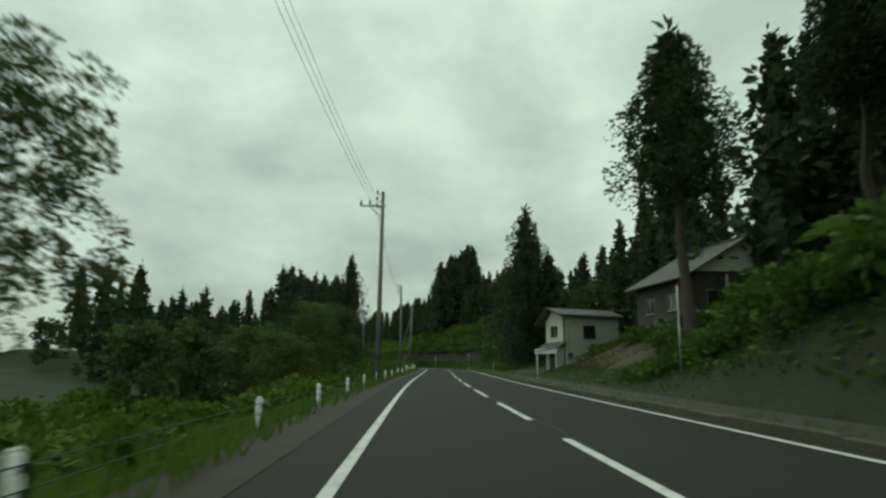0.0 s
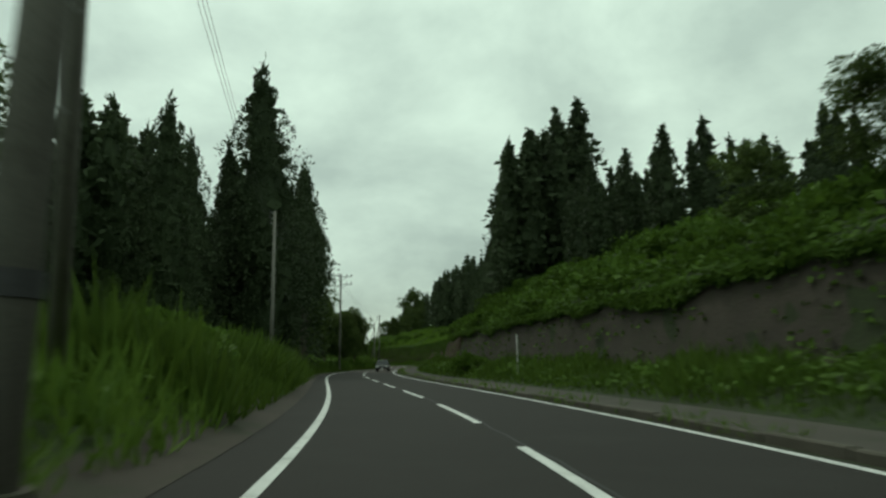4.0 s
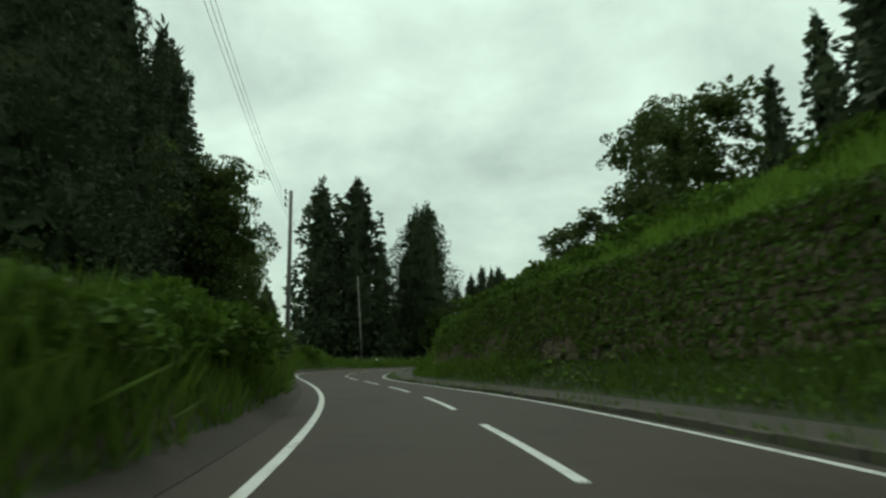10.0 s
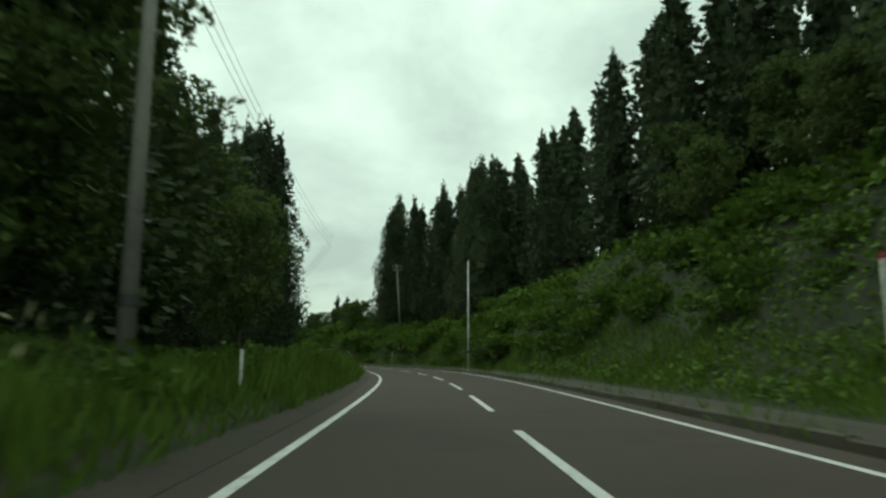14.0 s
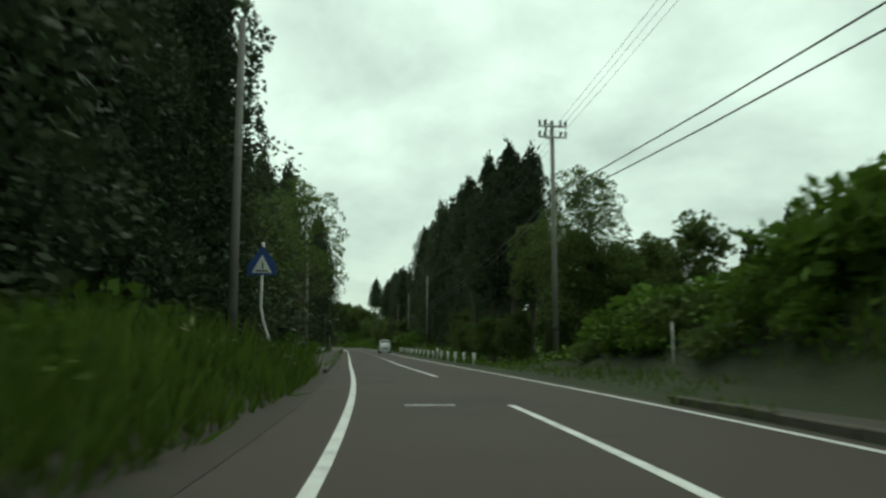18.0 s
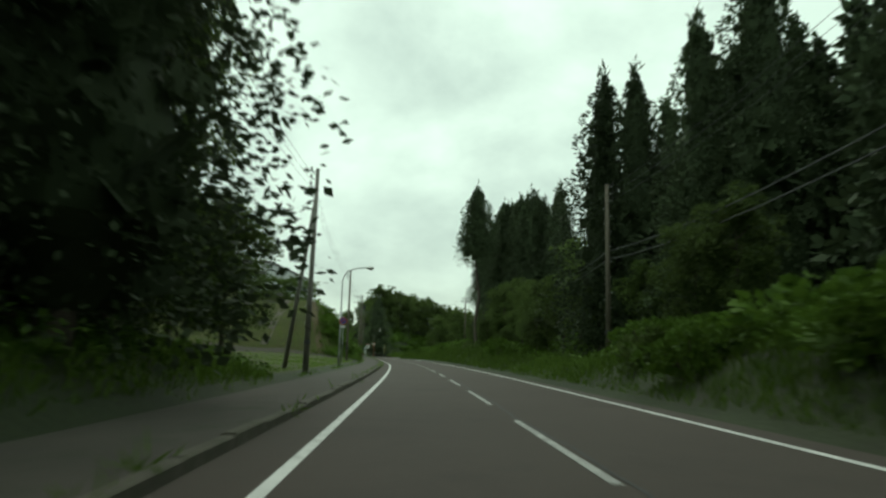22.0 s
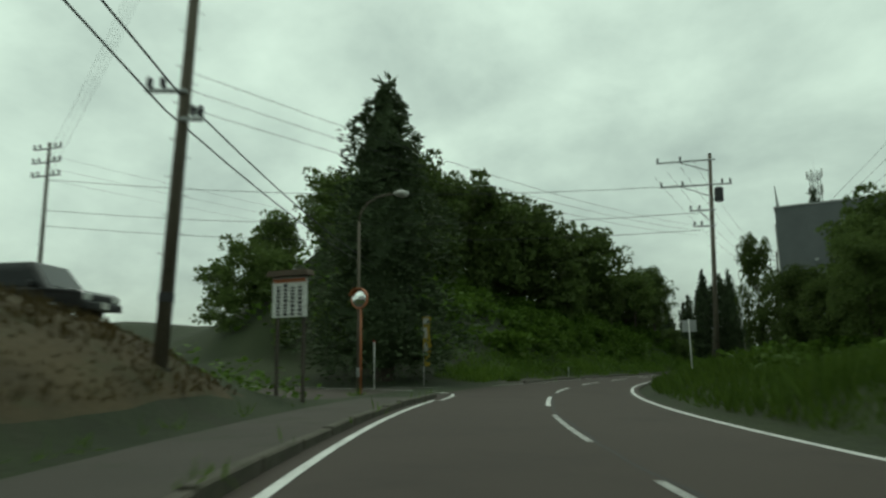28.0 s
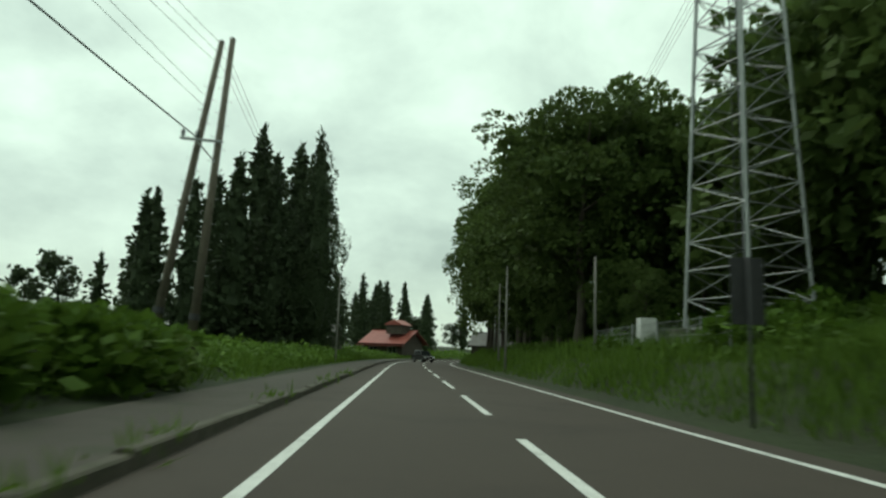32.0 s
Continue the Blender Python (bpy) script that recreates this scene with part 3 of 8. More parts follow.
LEFT_DRIFT = [(-1, 0.13), (65, 0.13), (96, -0.08), (126, 0.13), (218, -0.06), (249, 0.04), (264, -0.12), (281, 0.05), (312, 0), (344, 0.04), (375, -0.3), (406, -0.22), (500, -0.06), (533, 0.26), (566, 0.29), (600, 0), (666, 0.15), (700, 0.04), (801, -0.08), (870, -0.1), (901, -0.4), (935, -0.2), (945, -0.33), (955, -0.2), (968, 0.25), (1001, 0), (1035, 0.3)]
RIGHT_DRIFT = [(0, 0.2), (62, 0.2), (98, 0.35), (128, 0.35), (220, 0), (252, 0.2), (315, 0.15), (346, 0.35), (375, 0.2), (408, -0.25), (500, 0.05), (566, 0.2), (602, -0.1), (635, -0.3), (702, -0.1), (735, 0.1), (805, 0), (870, 0.1), (903, 0.45), (935, 0.2), (970, 0.1), (1037, -0.1)]
MID_DRIFT = [(0, 0.05), (300, 0.0), (320, -0.12), (346, 0.4), (375, 0.1), (406, -0.1), (540, 0.02), (566, 0.28), (582, 0.2), (602, -0.22), (640, 0.05), (880, 0.05), (903, 0.2), (940, 0.05)]


def mark_road():
    s = np.arange(S0, 920, 2.0)
    stripe("edge_line_left", s, -LANE - widening(s) + drift(LEFT_DRIFT, s), 0.15, PAINT, "worn solid white edge line")
    stripe("edge_line_mouth", [931.4, 932.1, 933.1, 934.2, 935.6, 938, 941, 943, 945], [-11.5, -8.5, -6.6, -5.6, -5.0, -4.5, -4.15, -4.02, -3.9], 0.15, PAINT, "white edge line curving out of the side road")
    s = np.arange(945, S1, 2.0)
    stripe("edge_line_left_far", s, -LANE - widening(s) + drift(LEFT_DRIFT, s), 0.15, PAINT, "solid white edge line past the side road")
    a = np.linspace(0, 1, 14)
    stripe("edge_line_corner", 919 + 12.5 * a ** 0.75, -3.6 - 0.6 * a - 16 * a ** 3.2, 0.15, PAINT, "white edge line curving into the side road")
    s = np.arange(S0, S1, 2.0)
    stripe("edge_line_right", s, LANE + drift(RIGHT_DRIFT, s), 0.15, PAINT, "worn solid white edge line")
    knots = [0, 107, 131, 210, 262, 320, 350, 409, 431, 500, 636, 686, 727, 779, 808, 832, 892, 931, 946, 987, 1008, 1330]
    shifts = [10, 7.2, 10.4, 9.8, 10.8, 9.6, 10.3, 9.6, 11, 13, 15.9, 16, 17, 18.8, 18.8, 21.6, 22.4, 22.6, 25, 26.8, 28, 28.6]
    for k in range(-4, 132):
        end = 10.0 * k
        for _ in range(4):
            end = 10.0 * k + float(np.interp(end, knots, shifts)) - 10
        if end > S1 - 8 or end < S0 + 8 or 536 < end < 625:
            continue
        q = np.linspace(end - 6.2, end, 5)
        faded = 628 < end < 915
        stripe("centre_dash", q, drift(MID_DRIFT, q), 0.15 if not faded else 0.12, FADED if faded else PAINT, "faded white centre dash" if faded else "white centre dash")
    for a, b in ((541, 574.2), (586.6, 618)):
        q = np.arange(a, b, 1.5)
        stripe("centre_line", q, drift(MID_DRIFT, q), 0.15, PAINT, "solid white centre line")
    for a, b in ((S0, 200), (640, 948)):
        q = np.arange(a, b, 1.0)
        stripe("tar_seam", q, drift(MID_DRIFT, q) + 0.12 + 0.05 * np.sin(q * 0.7) + 0.03 * np.sin(q * 2.3), 0.05, TAR, "thin dark tar seam along the road's middle", 0.008)
    stripe("road_bar", [573.8, 574.1], [-1.4, -1.4], 1.0, FADED, "short faded white bar across the lane")


mark_road()


def kerb(name, s0, s1, u, wide, tall, label):
    """Kerb stones two metres long with open joints; each is a piece of its own."""
    run = thing(name, Matrix.Identity(4), label, "kerb", kind="structure")
    outline = [(-wide / 2, -0.14), (wide / 2, -0.14), (wide / 2, tall - 0.025), (wide / 2 - 0.03, tall), (-wide / 2 + 0.03, tall), (-wide / 2, tall - 0.025)]
    stone = mesh_of("kerb_stone", Geo().prism(outline, -0.985, 0.985))
    rng = random.Random(int(s1))
    rest = Geo()
    for k in range(int((s1 - s0) / 2)):
        s = s0 + 2 * k + 1
        lift = 0.015 * math.sin(k * 1.9) + 0.01 * math.sin(k * 0.7)
        p = spots(s, u, float(road_level(s, np.clip(u, -4.2, 4.2))) + lift)
        m = pose(p[0], p[1], p[2], rng.uniform(-0.4, 0.4), rng.uniform(-1, 1), turn(s) + rng.uniform(-0.2, 0.2))
        if k < 300:
            ob = linked("kerb_stone", stone, KERB, run)
            ob.matrix_world = m
        else:
            g = Geo().prism(outline, -0.985, 0.985)
            rest.add([m @ Vector(v) for v in g.v], g.f)
    if rest.v:
        part("kerb_stones_beyond", rest, KERB, run, kind="stuff")
    return run


def pave(name, s0, s1, u0, u1, label, rise=0.13):
    s = np.arange(s0, s1 + 0.1, 2.0)
    side = 1 if u0 > 0 else -1
    def lift(s, u):
        edge = np.where(np.abs(u) > max(abs(u0), abs(u1)) - 0.02, -0.15, 0.0)
        return -np.clip(u, -4.3, 4.3) * tilt(s) * np.clip(1 - (np.abs(u) - 5) / 9, 0, 1) + rise * np.clip(np.minimum(s - s0, s1 - s) / 2.2 + 0.02, 0, 1) + edge + 0.012 * lumps(s * 2, u * 5)
    us = np.linspace(u0, u1, 5)
    us = np.append(us, us[-1] + 0.01 * side) if abs(u1) > abs(u0) else np.insert(us, 0, us[0] + 0.01 * side)
    return sheet(name, s, us, lift, PAVING, label, "pavement")


kerb("kerb_right", -45, 575, 4.08, 0.18, 0.15, "mossy concrete kerb with weeds in its joints")
pave("pavement_right", -45, 575, 4.09, 6.35, "narrow dusty asphalt pavement with weeds")
kerb("kerb_left", 589, 921, -4.22, 0.2, 0.17, "dark mossy concrete kerb")
pave("pavement_left", 589, 921, -4.32, -7.15, "worn asphalt pavement with weeds along its edge")
kerb("kerb_left_far", 941, 1180, -4.22, 0.2, 0.17, "dark mossy concrete kerb")
pave("pavement_left_far", 941, 1180, -4.32, -7.15, "worn asphalt pavement overgrown at the edge")
sheet("side_road", np.arange(919, 934.5, 1.0), [-60, -40, -25, -14, -8, -4.1], lambda s, u: np.maximum(height(s, u), 0.0) + 0.02, ASPHALT, "asphalt side road joining from the left", "road")
sheet("forecourt", np.arange(946, 974, 1.0), [3.7, 6, 9, 13, 18, 24], lambda s, u: height(s, u) + 0.02 - 0 * s, PAVING, "dusty asphalt forecourt before a building", "forecourt")
sheet("shed_drive", np.arange(1004, 1013, 1.0), [3.7, 5, 6.2, 7.4], lambda s, u: height(s, u) + 0.03, KERB, "concrete drive up to the sheds", "drive")
sheet("lawn_path", np.arange(788.4, 791.5, 0.5), [-40, -34, -28, -22, -18, -15, -13, -11, -9, -7], lambda s, u: height(s, u) + 0.12, PAVING, "grey path across the lawn", "path")
sheet("lawn", np.arange(724, 790.5, 1.2), [-45, -38, -30, -24, -18, -14, -11, -9, -8, -7.3], lambda s, u: height(s, u) + lap(s, u, 724, 789.6, -45, -7.3, 0.09), LAWN, "mown green lawn beside the pavement", "lawn")
sheet("lawn_mound", np.arange(790.6, 808.5, 1.0), [-48, -47, -44, -40, -36, -32, -29, -25, -22, -19, -17, -15, -13.8, -12.4, -11.2, -10.2], lambda s, u: height(s, u) + lap(s, u, 790.6, 808, -48, -10.2, 0.22), LAWN, "steep mown grass mound", "mound")
sheet("mound_top", np.arange(806, 818, 1.2), [-46, -44, -40, -36, -32, -29, -26, -23, -20.5, -18.5, -17.3], lambda s, u: height(s, u) + lap(s, u, 804.6, 817, -46, -17.3, 0.24), LAWN, "mown top of the grass mound", "mound")


def mound_gutter():
    """A concrete gutter running slantwise up the mound."""
    q = np.linspace(0, 1, 22)
    s, u = 792 + 15 * q, -20.6 + 1.6 * q
    g = Geo()
    pts = []
    for a, v in zip(s, u):
        z = float(height(a, v)) + 0.3
        pts += [spots(a, v - 0.5, z), spots(a, v - 0.34, z + 0.02), spots(a, v - 0.26, z - 0.06), spots(a, v + 0.26, z - 0.06), spots(a, v + 0.34, z + 0.02), spots(a, v + 0.5, z)]
    g.add(pts, [(6 * k + i, 6 * k + i + 1, 6 * k + i + 7, 6 * k + i + 6) for k in range(21) for i in range(5)])
    part("mound_gutter", g, KERB, None, "dark concrete gutter running up the grass mound", category="gutter", kind="structure")


def bare_strip():
    """Worn brown earth along the edge of the mown face."""
    q = np.linspace(0, 1, 26)
    s, u = 791.4 + 13.5 * q, -12.6 - 3.0 * q
    g = Geo()
    pts = []
    for k, (a, v) in enumerate(zip(s, u)):
        w = 0.6 + 0.15 * math.sin(k * 1.7)
        pts += [spots(a, v + d * w, float(height(a, v + d * w)) + (0.27 if abs(d) < 1 else 0.1)) for d in (-1, -0.7, 0.1, 0.7, 1)]
    g.add(pts, [(5 * k + i, 5 * k + i + 1, 5 * k + i + 6, 5 * k + i + 5) for k in range(25) for i in range(4)])
    part("bare_strip", g, DRY, None, "worn brown earth strip beside the mown grass", smooth=True, category="earth", kind="structure")


mound_gutter()
bare_strip()
sheet("dry_bank", np.arange(846, 914, 1.5), [-40, -39, -35, -30, -26, -22, -19, -16, -14, -13, -12, -11, -10, -9, -8.4, -7.3], lambda s, u: height(s, u) + lap(s, u, 846, 912.5, -40, -7.3, 0.18) + 0.05 * lumps(s * 3, u * 4), DRY, "dry brown grass bank below a car park", "bank")
sheet("house_yard", np.arange(60, 84, 1.5), [6.6, 8, 10, 12], lambda s, u: height(s, u) + 0.02, SHOULDER, "bare gravel yard before the house", "yard")
sheet("bare_slope", np.arange(36, 58, 1.5), [7.2, 8.5, 10, 11.5, 13], lambda s, u: height(s, u) + lap(s, u, 36, 57, 7.2, 13, 0.1) + 0.04 * lumps(s * 3, u * 4), DRY, "bare brown earth slope", "slope")


# ---- plants ----
def unit(v):
    return v / np.maximum(np.linalg.norm(v, axis=-1, keepdims=True), 1e-6)


def kites(base, axis, side, bend=0.45):
    """Leaf-shaped quads: base, two shoulders, tip."""
    mid = base + axis * bend
    return np.stack([base, mid + side, base + axis, mid - side], 1)


def lathe_verts(rings, n, rng, rough):
    """Quads of a rough body of revolution; rings of (radius, height)."""
    a = np.arange(n) * math.tau / n
    k = 1 + rough * (rng.rand(len(rings), n) - 0.5)
    pts = np.stack([np.array([[r * math.cos(t), r * math.sin(t), z] for t in a]) * np.stack([k[i], k[i], np.ones(n)], 1) for i, (r, z) in enumerate(rings)])
    q = [np.stack([pts[i], np.roll(pts[i], -1, 0), np.roll(pts[i + 1], -1, 0), pts[i + 1]], 1) for i in range(len(rings) - 1)]
    return np.concatenate(q)


def clump_leaves(rng, centres, radii, per, size, outward, droop, slim):
    """Leaf kites on the outer shells of many ellipsoid clumps; radii and outward have a row for each clump."""
    k = len(centres)
    d = unit(rng.normal(0, 1, (k, per, 3)) + outward[:, None, :] * 0.55 + np.array([0, 0, 0.35]))
    p = centres[:, None, :] + d * radii[:, None, :] * (0.72 + 0.34 * rng.rand(k, per, 1))
    way = unit(d * 0.8 + outward[:, None, :] * 0.5 + rng.normal(0, 0.5, (k, per, 3)) - np.array([0, 0, droop]))
    length = size * (0.6 + 0.8 * rng.rand(k, per, 1))
    ax = way * length
    sd = unit(np.cross(ax, rng.normal(0, 1, (k, per, 3)))) * length * slim * (0.75 + 0.5 * rng.rand(k, per, 1))
    return kites((p - ax * 0.35).reshape(-1, 3), ax.reshape(-1, 3), sd.reshape(-1, 3))


def cedar_profile(t, point):
    """Crown radius, 0 to 1, from its foot to its tip: a cone for young trees, a blunt egg for old ones."""
    cone = (1 - t) ** 0.7 * 1.06
    egg = np.sqrt(np.clip(1 - t ** 2.4, 0, 1)) * (0.88 - 0.22 * t)
    return (cone * point + egg * (1 - point)) * np.minimum(1, (t + 0.08) / 0.2) ** 0.6


def cedar_crown(seed, h, r, low, boughs, per, leaf=0.5, point=1.0):
    """A crown of many drooping boughs, each a clump of sprays, round a dark core."""
    rng = np.random.RandomState(seed)
    t = (np.arange(boughs) + rng.rand(boughs)) / boughs
    t = 1 - (1 - t) ** 0.8
    ang = np.arange(boughs) * 2.39996 + rng.rand(boughs) * 0.9
    tall = h * (1 - low)
    reach = r * cedar_profile(t, point) * (0.74 + 0.42 * rng.rand(boughs)) * (1 + 0.14 * np.sin(ang * 2 + seed) + 0.12 * np.sin(t * 17 + seed))
    out = np.stack([np.cos(ang), np.sin(ang), np.zeros(boughs)], 1)
    size = 0.24 * reach + 0.22 + 0.10 * r * (1 - t)
    centre = out * np.maximum(reach - size * 0.9, 0)[:, None] + np.array([0, 0, 1]) * (h * low + tall * t * 0.965 - 0.12 * reach)[:, None]
    radii = np.stack([size, size, size * 0.8 + 0.3], 1) * rng.uniform(0.75, 1.3, (boughs, 1))
    verts = [clump_leaves(rng, centre, radii, per, leaf, out, 0.1, 0.29)]
    n = 26
    top = np.array([0, 0, h * 0.965]) + rng.normal(0, 1, (n, 3)) * np.array([0.14, 0.14, 0.4])
    ax = unit(rng.normal(0, 0.4, (n, 3)) + np.array([0, 0, 0.9])) * rng.uniform(0.4, 0.9, (n, 1))
    verts.append(kites(top, ax, unit(np.cross(ax, rng.normal(0, 1, (n, 3)))) * 0.1))
    # dark inner foliage that closes the crown
    m = 260
    t = rng.rand(m) * 0.93
    inner = r * cedar_profile(t, point) * 0.56
    a = rng.rand(m) * math.tau
    p = np.stack([np.cos(a) * inner, np.sin(a) * inner, h * low + tall * t], 1) * np.array([1, 1, 1]) * np.stack([rng.rand(m) ** 0.5] * 2 + [np.ones(m)], 1)
    ax = unit(rng.normal(0, 1, (m, 3)) + np.array([0, 0, -0.3])) * (0.4 + 0.4 * inner[:, None])
    verts.append(kites(p - ax * 0.5, ax, unit(np.cross(ax, rng.normal(0, 1, (m, 3)))) * (0.22 + 0.2 * inner[:, None])))
    steps = np.linspace(0, 0.94, 12)
    rings = [(max(0.04, 0.4 * r * float(cedar_profile(k, point))) * (0.5 if k == 0 else 1), h * low + tall * k) for k in steps]
    verts.append(lathe_verts(rings, 9, rng, 0.75))
    return np.concatenate(verts)


def trunk_geo(h, r, seed, limbs=0, spread_at=0.4, reach=2.5):
    rng = random.Random(seed)
    g = Geo()
    pts = [Vector((0, 0, -0.4))]
    for k in range(1, 7):
        pts.append(Vector((rng.uniform(-1, 1) * 0.012 * h, rng.uniform(-1, 1) * 0.012 * h, h * k / 6)))
    for k in range(6):
        g.tube(pts[k], pts[k + 1], r * (1 - k / 6.6) * (1.25 if k == 0 else 1), r * (1 - (k + 1) / 6.6), 8, False)
    for k in range(limbs):
        t = spread_at + (0.9 - spread_at) * (k + rng.random()) / limbs
        i = min(5, int(t * 6))
        o = pts[i].lerp(pts[i + 1], t * 6 - i)
        a = rng.uniform(0, math.tau)
        q = o + Vector((math.cos(a) * reach, math.sin(a) * reach, reach * rng.uniform(0.4, 1.0))) * rng.uniform(0.6, 1.0) * (1.1 - 0.5 * t)
        m = o.lerp(q, 0.55) + Vector((0, 0, -0.15))
        g.tube(o, m, r * 0.42, r * 0.26, 6, False).tube(m, q, r * 0.26, r * 0.08, 6, False)
    return g


def broad_crown(seed, h, r, low, clumps, per, leaf=0.3, open_crown=False):
    """Leafy clumps over the lobes of an uneven crown."""
    rng = np.random.RandomState(seed)
    lobes = []
    for k in range(9):
        a = k * 2.4 + rng.rand()
        z = h * (low + 0.14 + (0.80 - low) * k / 9 + 0.05 * rng.rand())
        wide = math.sin(math.pi * min(1, max(0.12, (z / h - low) / (1.05 - low)))) ** 0.6
        lobes.append((0.52 * r * wide * math.cos(a), 0.52 * r * wide * math.sin(a), z, r * rng.uniform(0.36, 0.52) * (0.75 + 0.25 * wide)))
    lobes.append((0, 0, h * 0.84, r * 0.42))
    c, rad, out = [], [], []
    for k in range(clumps):
        x, y, z, q = lobes[k % len(lobes)]
        d = unit(rng.normal(0, 1, 3) + np.array([0, 0, 0.25]))
        p = np.array([x, y, z]) + d * q * rng.uniform(0.7, 1.12) * np.array([1, 1, 0.85])
        if p[2] > h * low * 0.9:
            size = r * rng.uniform(0.10, 0.19) * (0.9 if open_crown else 1.0)
            c.append(p)
            rad.append((size * 1.15, size * 1.15, size * 0.8))
            out.append(unit(p - np.array([0, 0, h * (low + 1) / 2 * 0.9])))
    verts = [clump_leaves(rng, np.array(c), np.array(rad), per, leaf, np.array(out), 0.2, 0.3)]
    if not open_crown:
        for x, y, z, q in lobes:
            m = 170
            d = unit(rng.normal(0, 1, (m, 3)))
            p = np.array([x, y, z]) + d * q * 0.72 * rng.rand(m, 1) ** 0.4 * np.array([1, 1, 0.85])
            ax = unit(rng.normal(0, 1, (m, 3))) * q * rng.uniform(0.17, 0.29, (m, 1))
            verts.append(kites(p - ax * 0.5, ax, unit(np.cross(ax, rng.normal(0, 1, (m, 3)))) * q * rng.uniform(0.08, 0.13, (m, 1))))
    return np.concatenate(verts)


def shrub_mesh(seed, r, h, count, leaf):
    """A low uneven mound of leafy clumps."""
    rng = np.random.RandomState(seed)
    n = 22
    d = unit(rng.normal(0, 1, (n, 3)))
    d[:, 2] = np.abs(d[:, 2])
    c = d * np.array([r, r, h]) * rng.uniform(0.55, 0.85, (n, 1))
    size = rng.uniform(0.24, 0.40, (n, 1)) * r
    verts = [clump_leaves(rng, c, size * np.array([1, 1, 0.75]), count // n, leaf, d, 0.1, 0.34)]
    m = 70
    d = unit(rng.normal(0, 1, (m, 3)))
    p = d * np.array([r, r, h]) * 0.66 * rng.rand(m, 1) ** 0.4 + np.array([0, 0, 0.15 * h])
    ax = unit(rng.normal(0, 1, (m, 3))) * r * rng.uniform(0.2, 0.36, (m, 1))
    verts.append(kites(p - ax * 0.5, ax, unit(np.cross(ax, rng.normal(0, 1, (m, 3)))) * r * rng.uniform(0.09, 0.16, (m, 1))))
    return np.concatenate(verts)


KINDS = {}


def make_kinds():
    """The models of the trees; every standing tree is a copy of one of them."""
    lows = (0.46, 0.38, 0.55, 0.3)
    for k in range(4):
        KINDS["cedar", k] = (trunk_geo(19, 0.30, k, 0), quick_mesh("cedar_crown", cedar_crown(11 + k, 20, 3.3 + 0.3 * k, 0.04, 90, 22, 0.62, 0.75 - 0.12 * k), 4), CEDAR)
        KINDS["tall", k] = (trunk_geo(19, 0.27, 20 + k, 5, 0.3, 1.0), quick_mesh("cedar_crown", cedar_crown(31 + k, 20, 3.1 + 0.2 * k, lows[k], 60, 24, 0.62, 0.35), 4), CEDAR)
        KINDS["old", k] = (trunk_geo(19, 0.34, 80 + k, 3, 0.2, 1.0), quick_mesh("cedar_crown", cedar_crown(231 + k, 20, 3.9 + 0.3 * k, 0.05, 120, 22, 0.62, 0.2), 4), CEDAR)
        KINDS["broad", k] = (trunk_geo(8.6, 0.17, 40 + k, 6, 0.35, 2.4), quick_mesh("leafy_crown", broad_crown(51 + k, 10, 3.6, 0.14, 150, 26, 0.30), 4), BROAD)
        NEAR_KINDS["cedar", k] = quick_mesh("cedar_crown", cedar_crown(11 + k, 20, 3.3 + 0.3 * k, 0.04, 150, 92, 0.22, 0.75 - 0.12 * k), 4)
        NEAR_KINDS["tall", k] = quick_mesh("cedar_crown", cedar_crown(31 + k, 20, 3.1 + 0.2 * k, lows[k], 120, 104, 0.21, 0.35), 4)
        NEAR_KINDS["old", k] = quick_mesh("cedar_crown", cedar_crown(231 + k, 20, 3.9 + 0.3 * k, 0.05, 200, 80, 0.21, 0.2), 4)
        NEAR_KINDS["broad", k] = quick_mesh("leafy_crown", broad_crown(51 + k, 10, 3.6, 0.14, 230, 50, 0.18), 4)
    KINDS["broad", 4] = (trunk_geo(8.8, 0.13, 60, 9, 0.35, 2.8), quick_mesh("leafy_crown", broad_crown(77, 10, 3.4, 0.30, 240, 64, 0.13, True), 4), BROAD)
    for k in range(4):
        KINDS["shrub", k] = (None, quick_mesh("shrub", shrub_mesh(90 + k, 1.5, 1.25, 1500, 0.15), 4), VINE if k < 3 else BROAD)

    # plainer models for what stands farther from the road
    for k in range(4):
        FAR_KINDS["cedar", k] = quick_mesh("cedar_crown", cedar_crown(11 + k, 20, 3.3 + 0.3 * k, 0.04, 64, 14, 0.85, 0.75 - 0.12 * k), 4)
        FAR_KINDS["tall", k] = quick_mesh("cedar_crown", cedar_crown(31 + k, 20, 3.1 + 0.2 * k, lows[k], 46, 14, 0.85, 0.35), 4)
        FAR_KINDS["broad", k] = quick_mesh("leafy_crown", broad_crown(51 + k, 10, 3.6, 0.14, 80, 15, 0.48), 4)
        FAR_BROAD.append(broad_crown(51 + k, 10, 3.6, 0.10, 90, 16, 0.44))
        FAR_SHRUBS.append(shrub_mesh(90 + k, 1.5, 1.25, 420, 0.25))
    for k in range(3):
        FAR_CEDARS.append(cedar_crown(211 + k, 20, 3.4 + 0.2 * k, 0.05, 60, 13, 0.9, 0.72 - 0.12 * k))


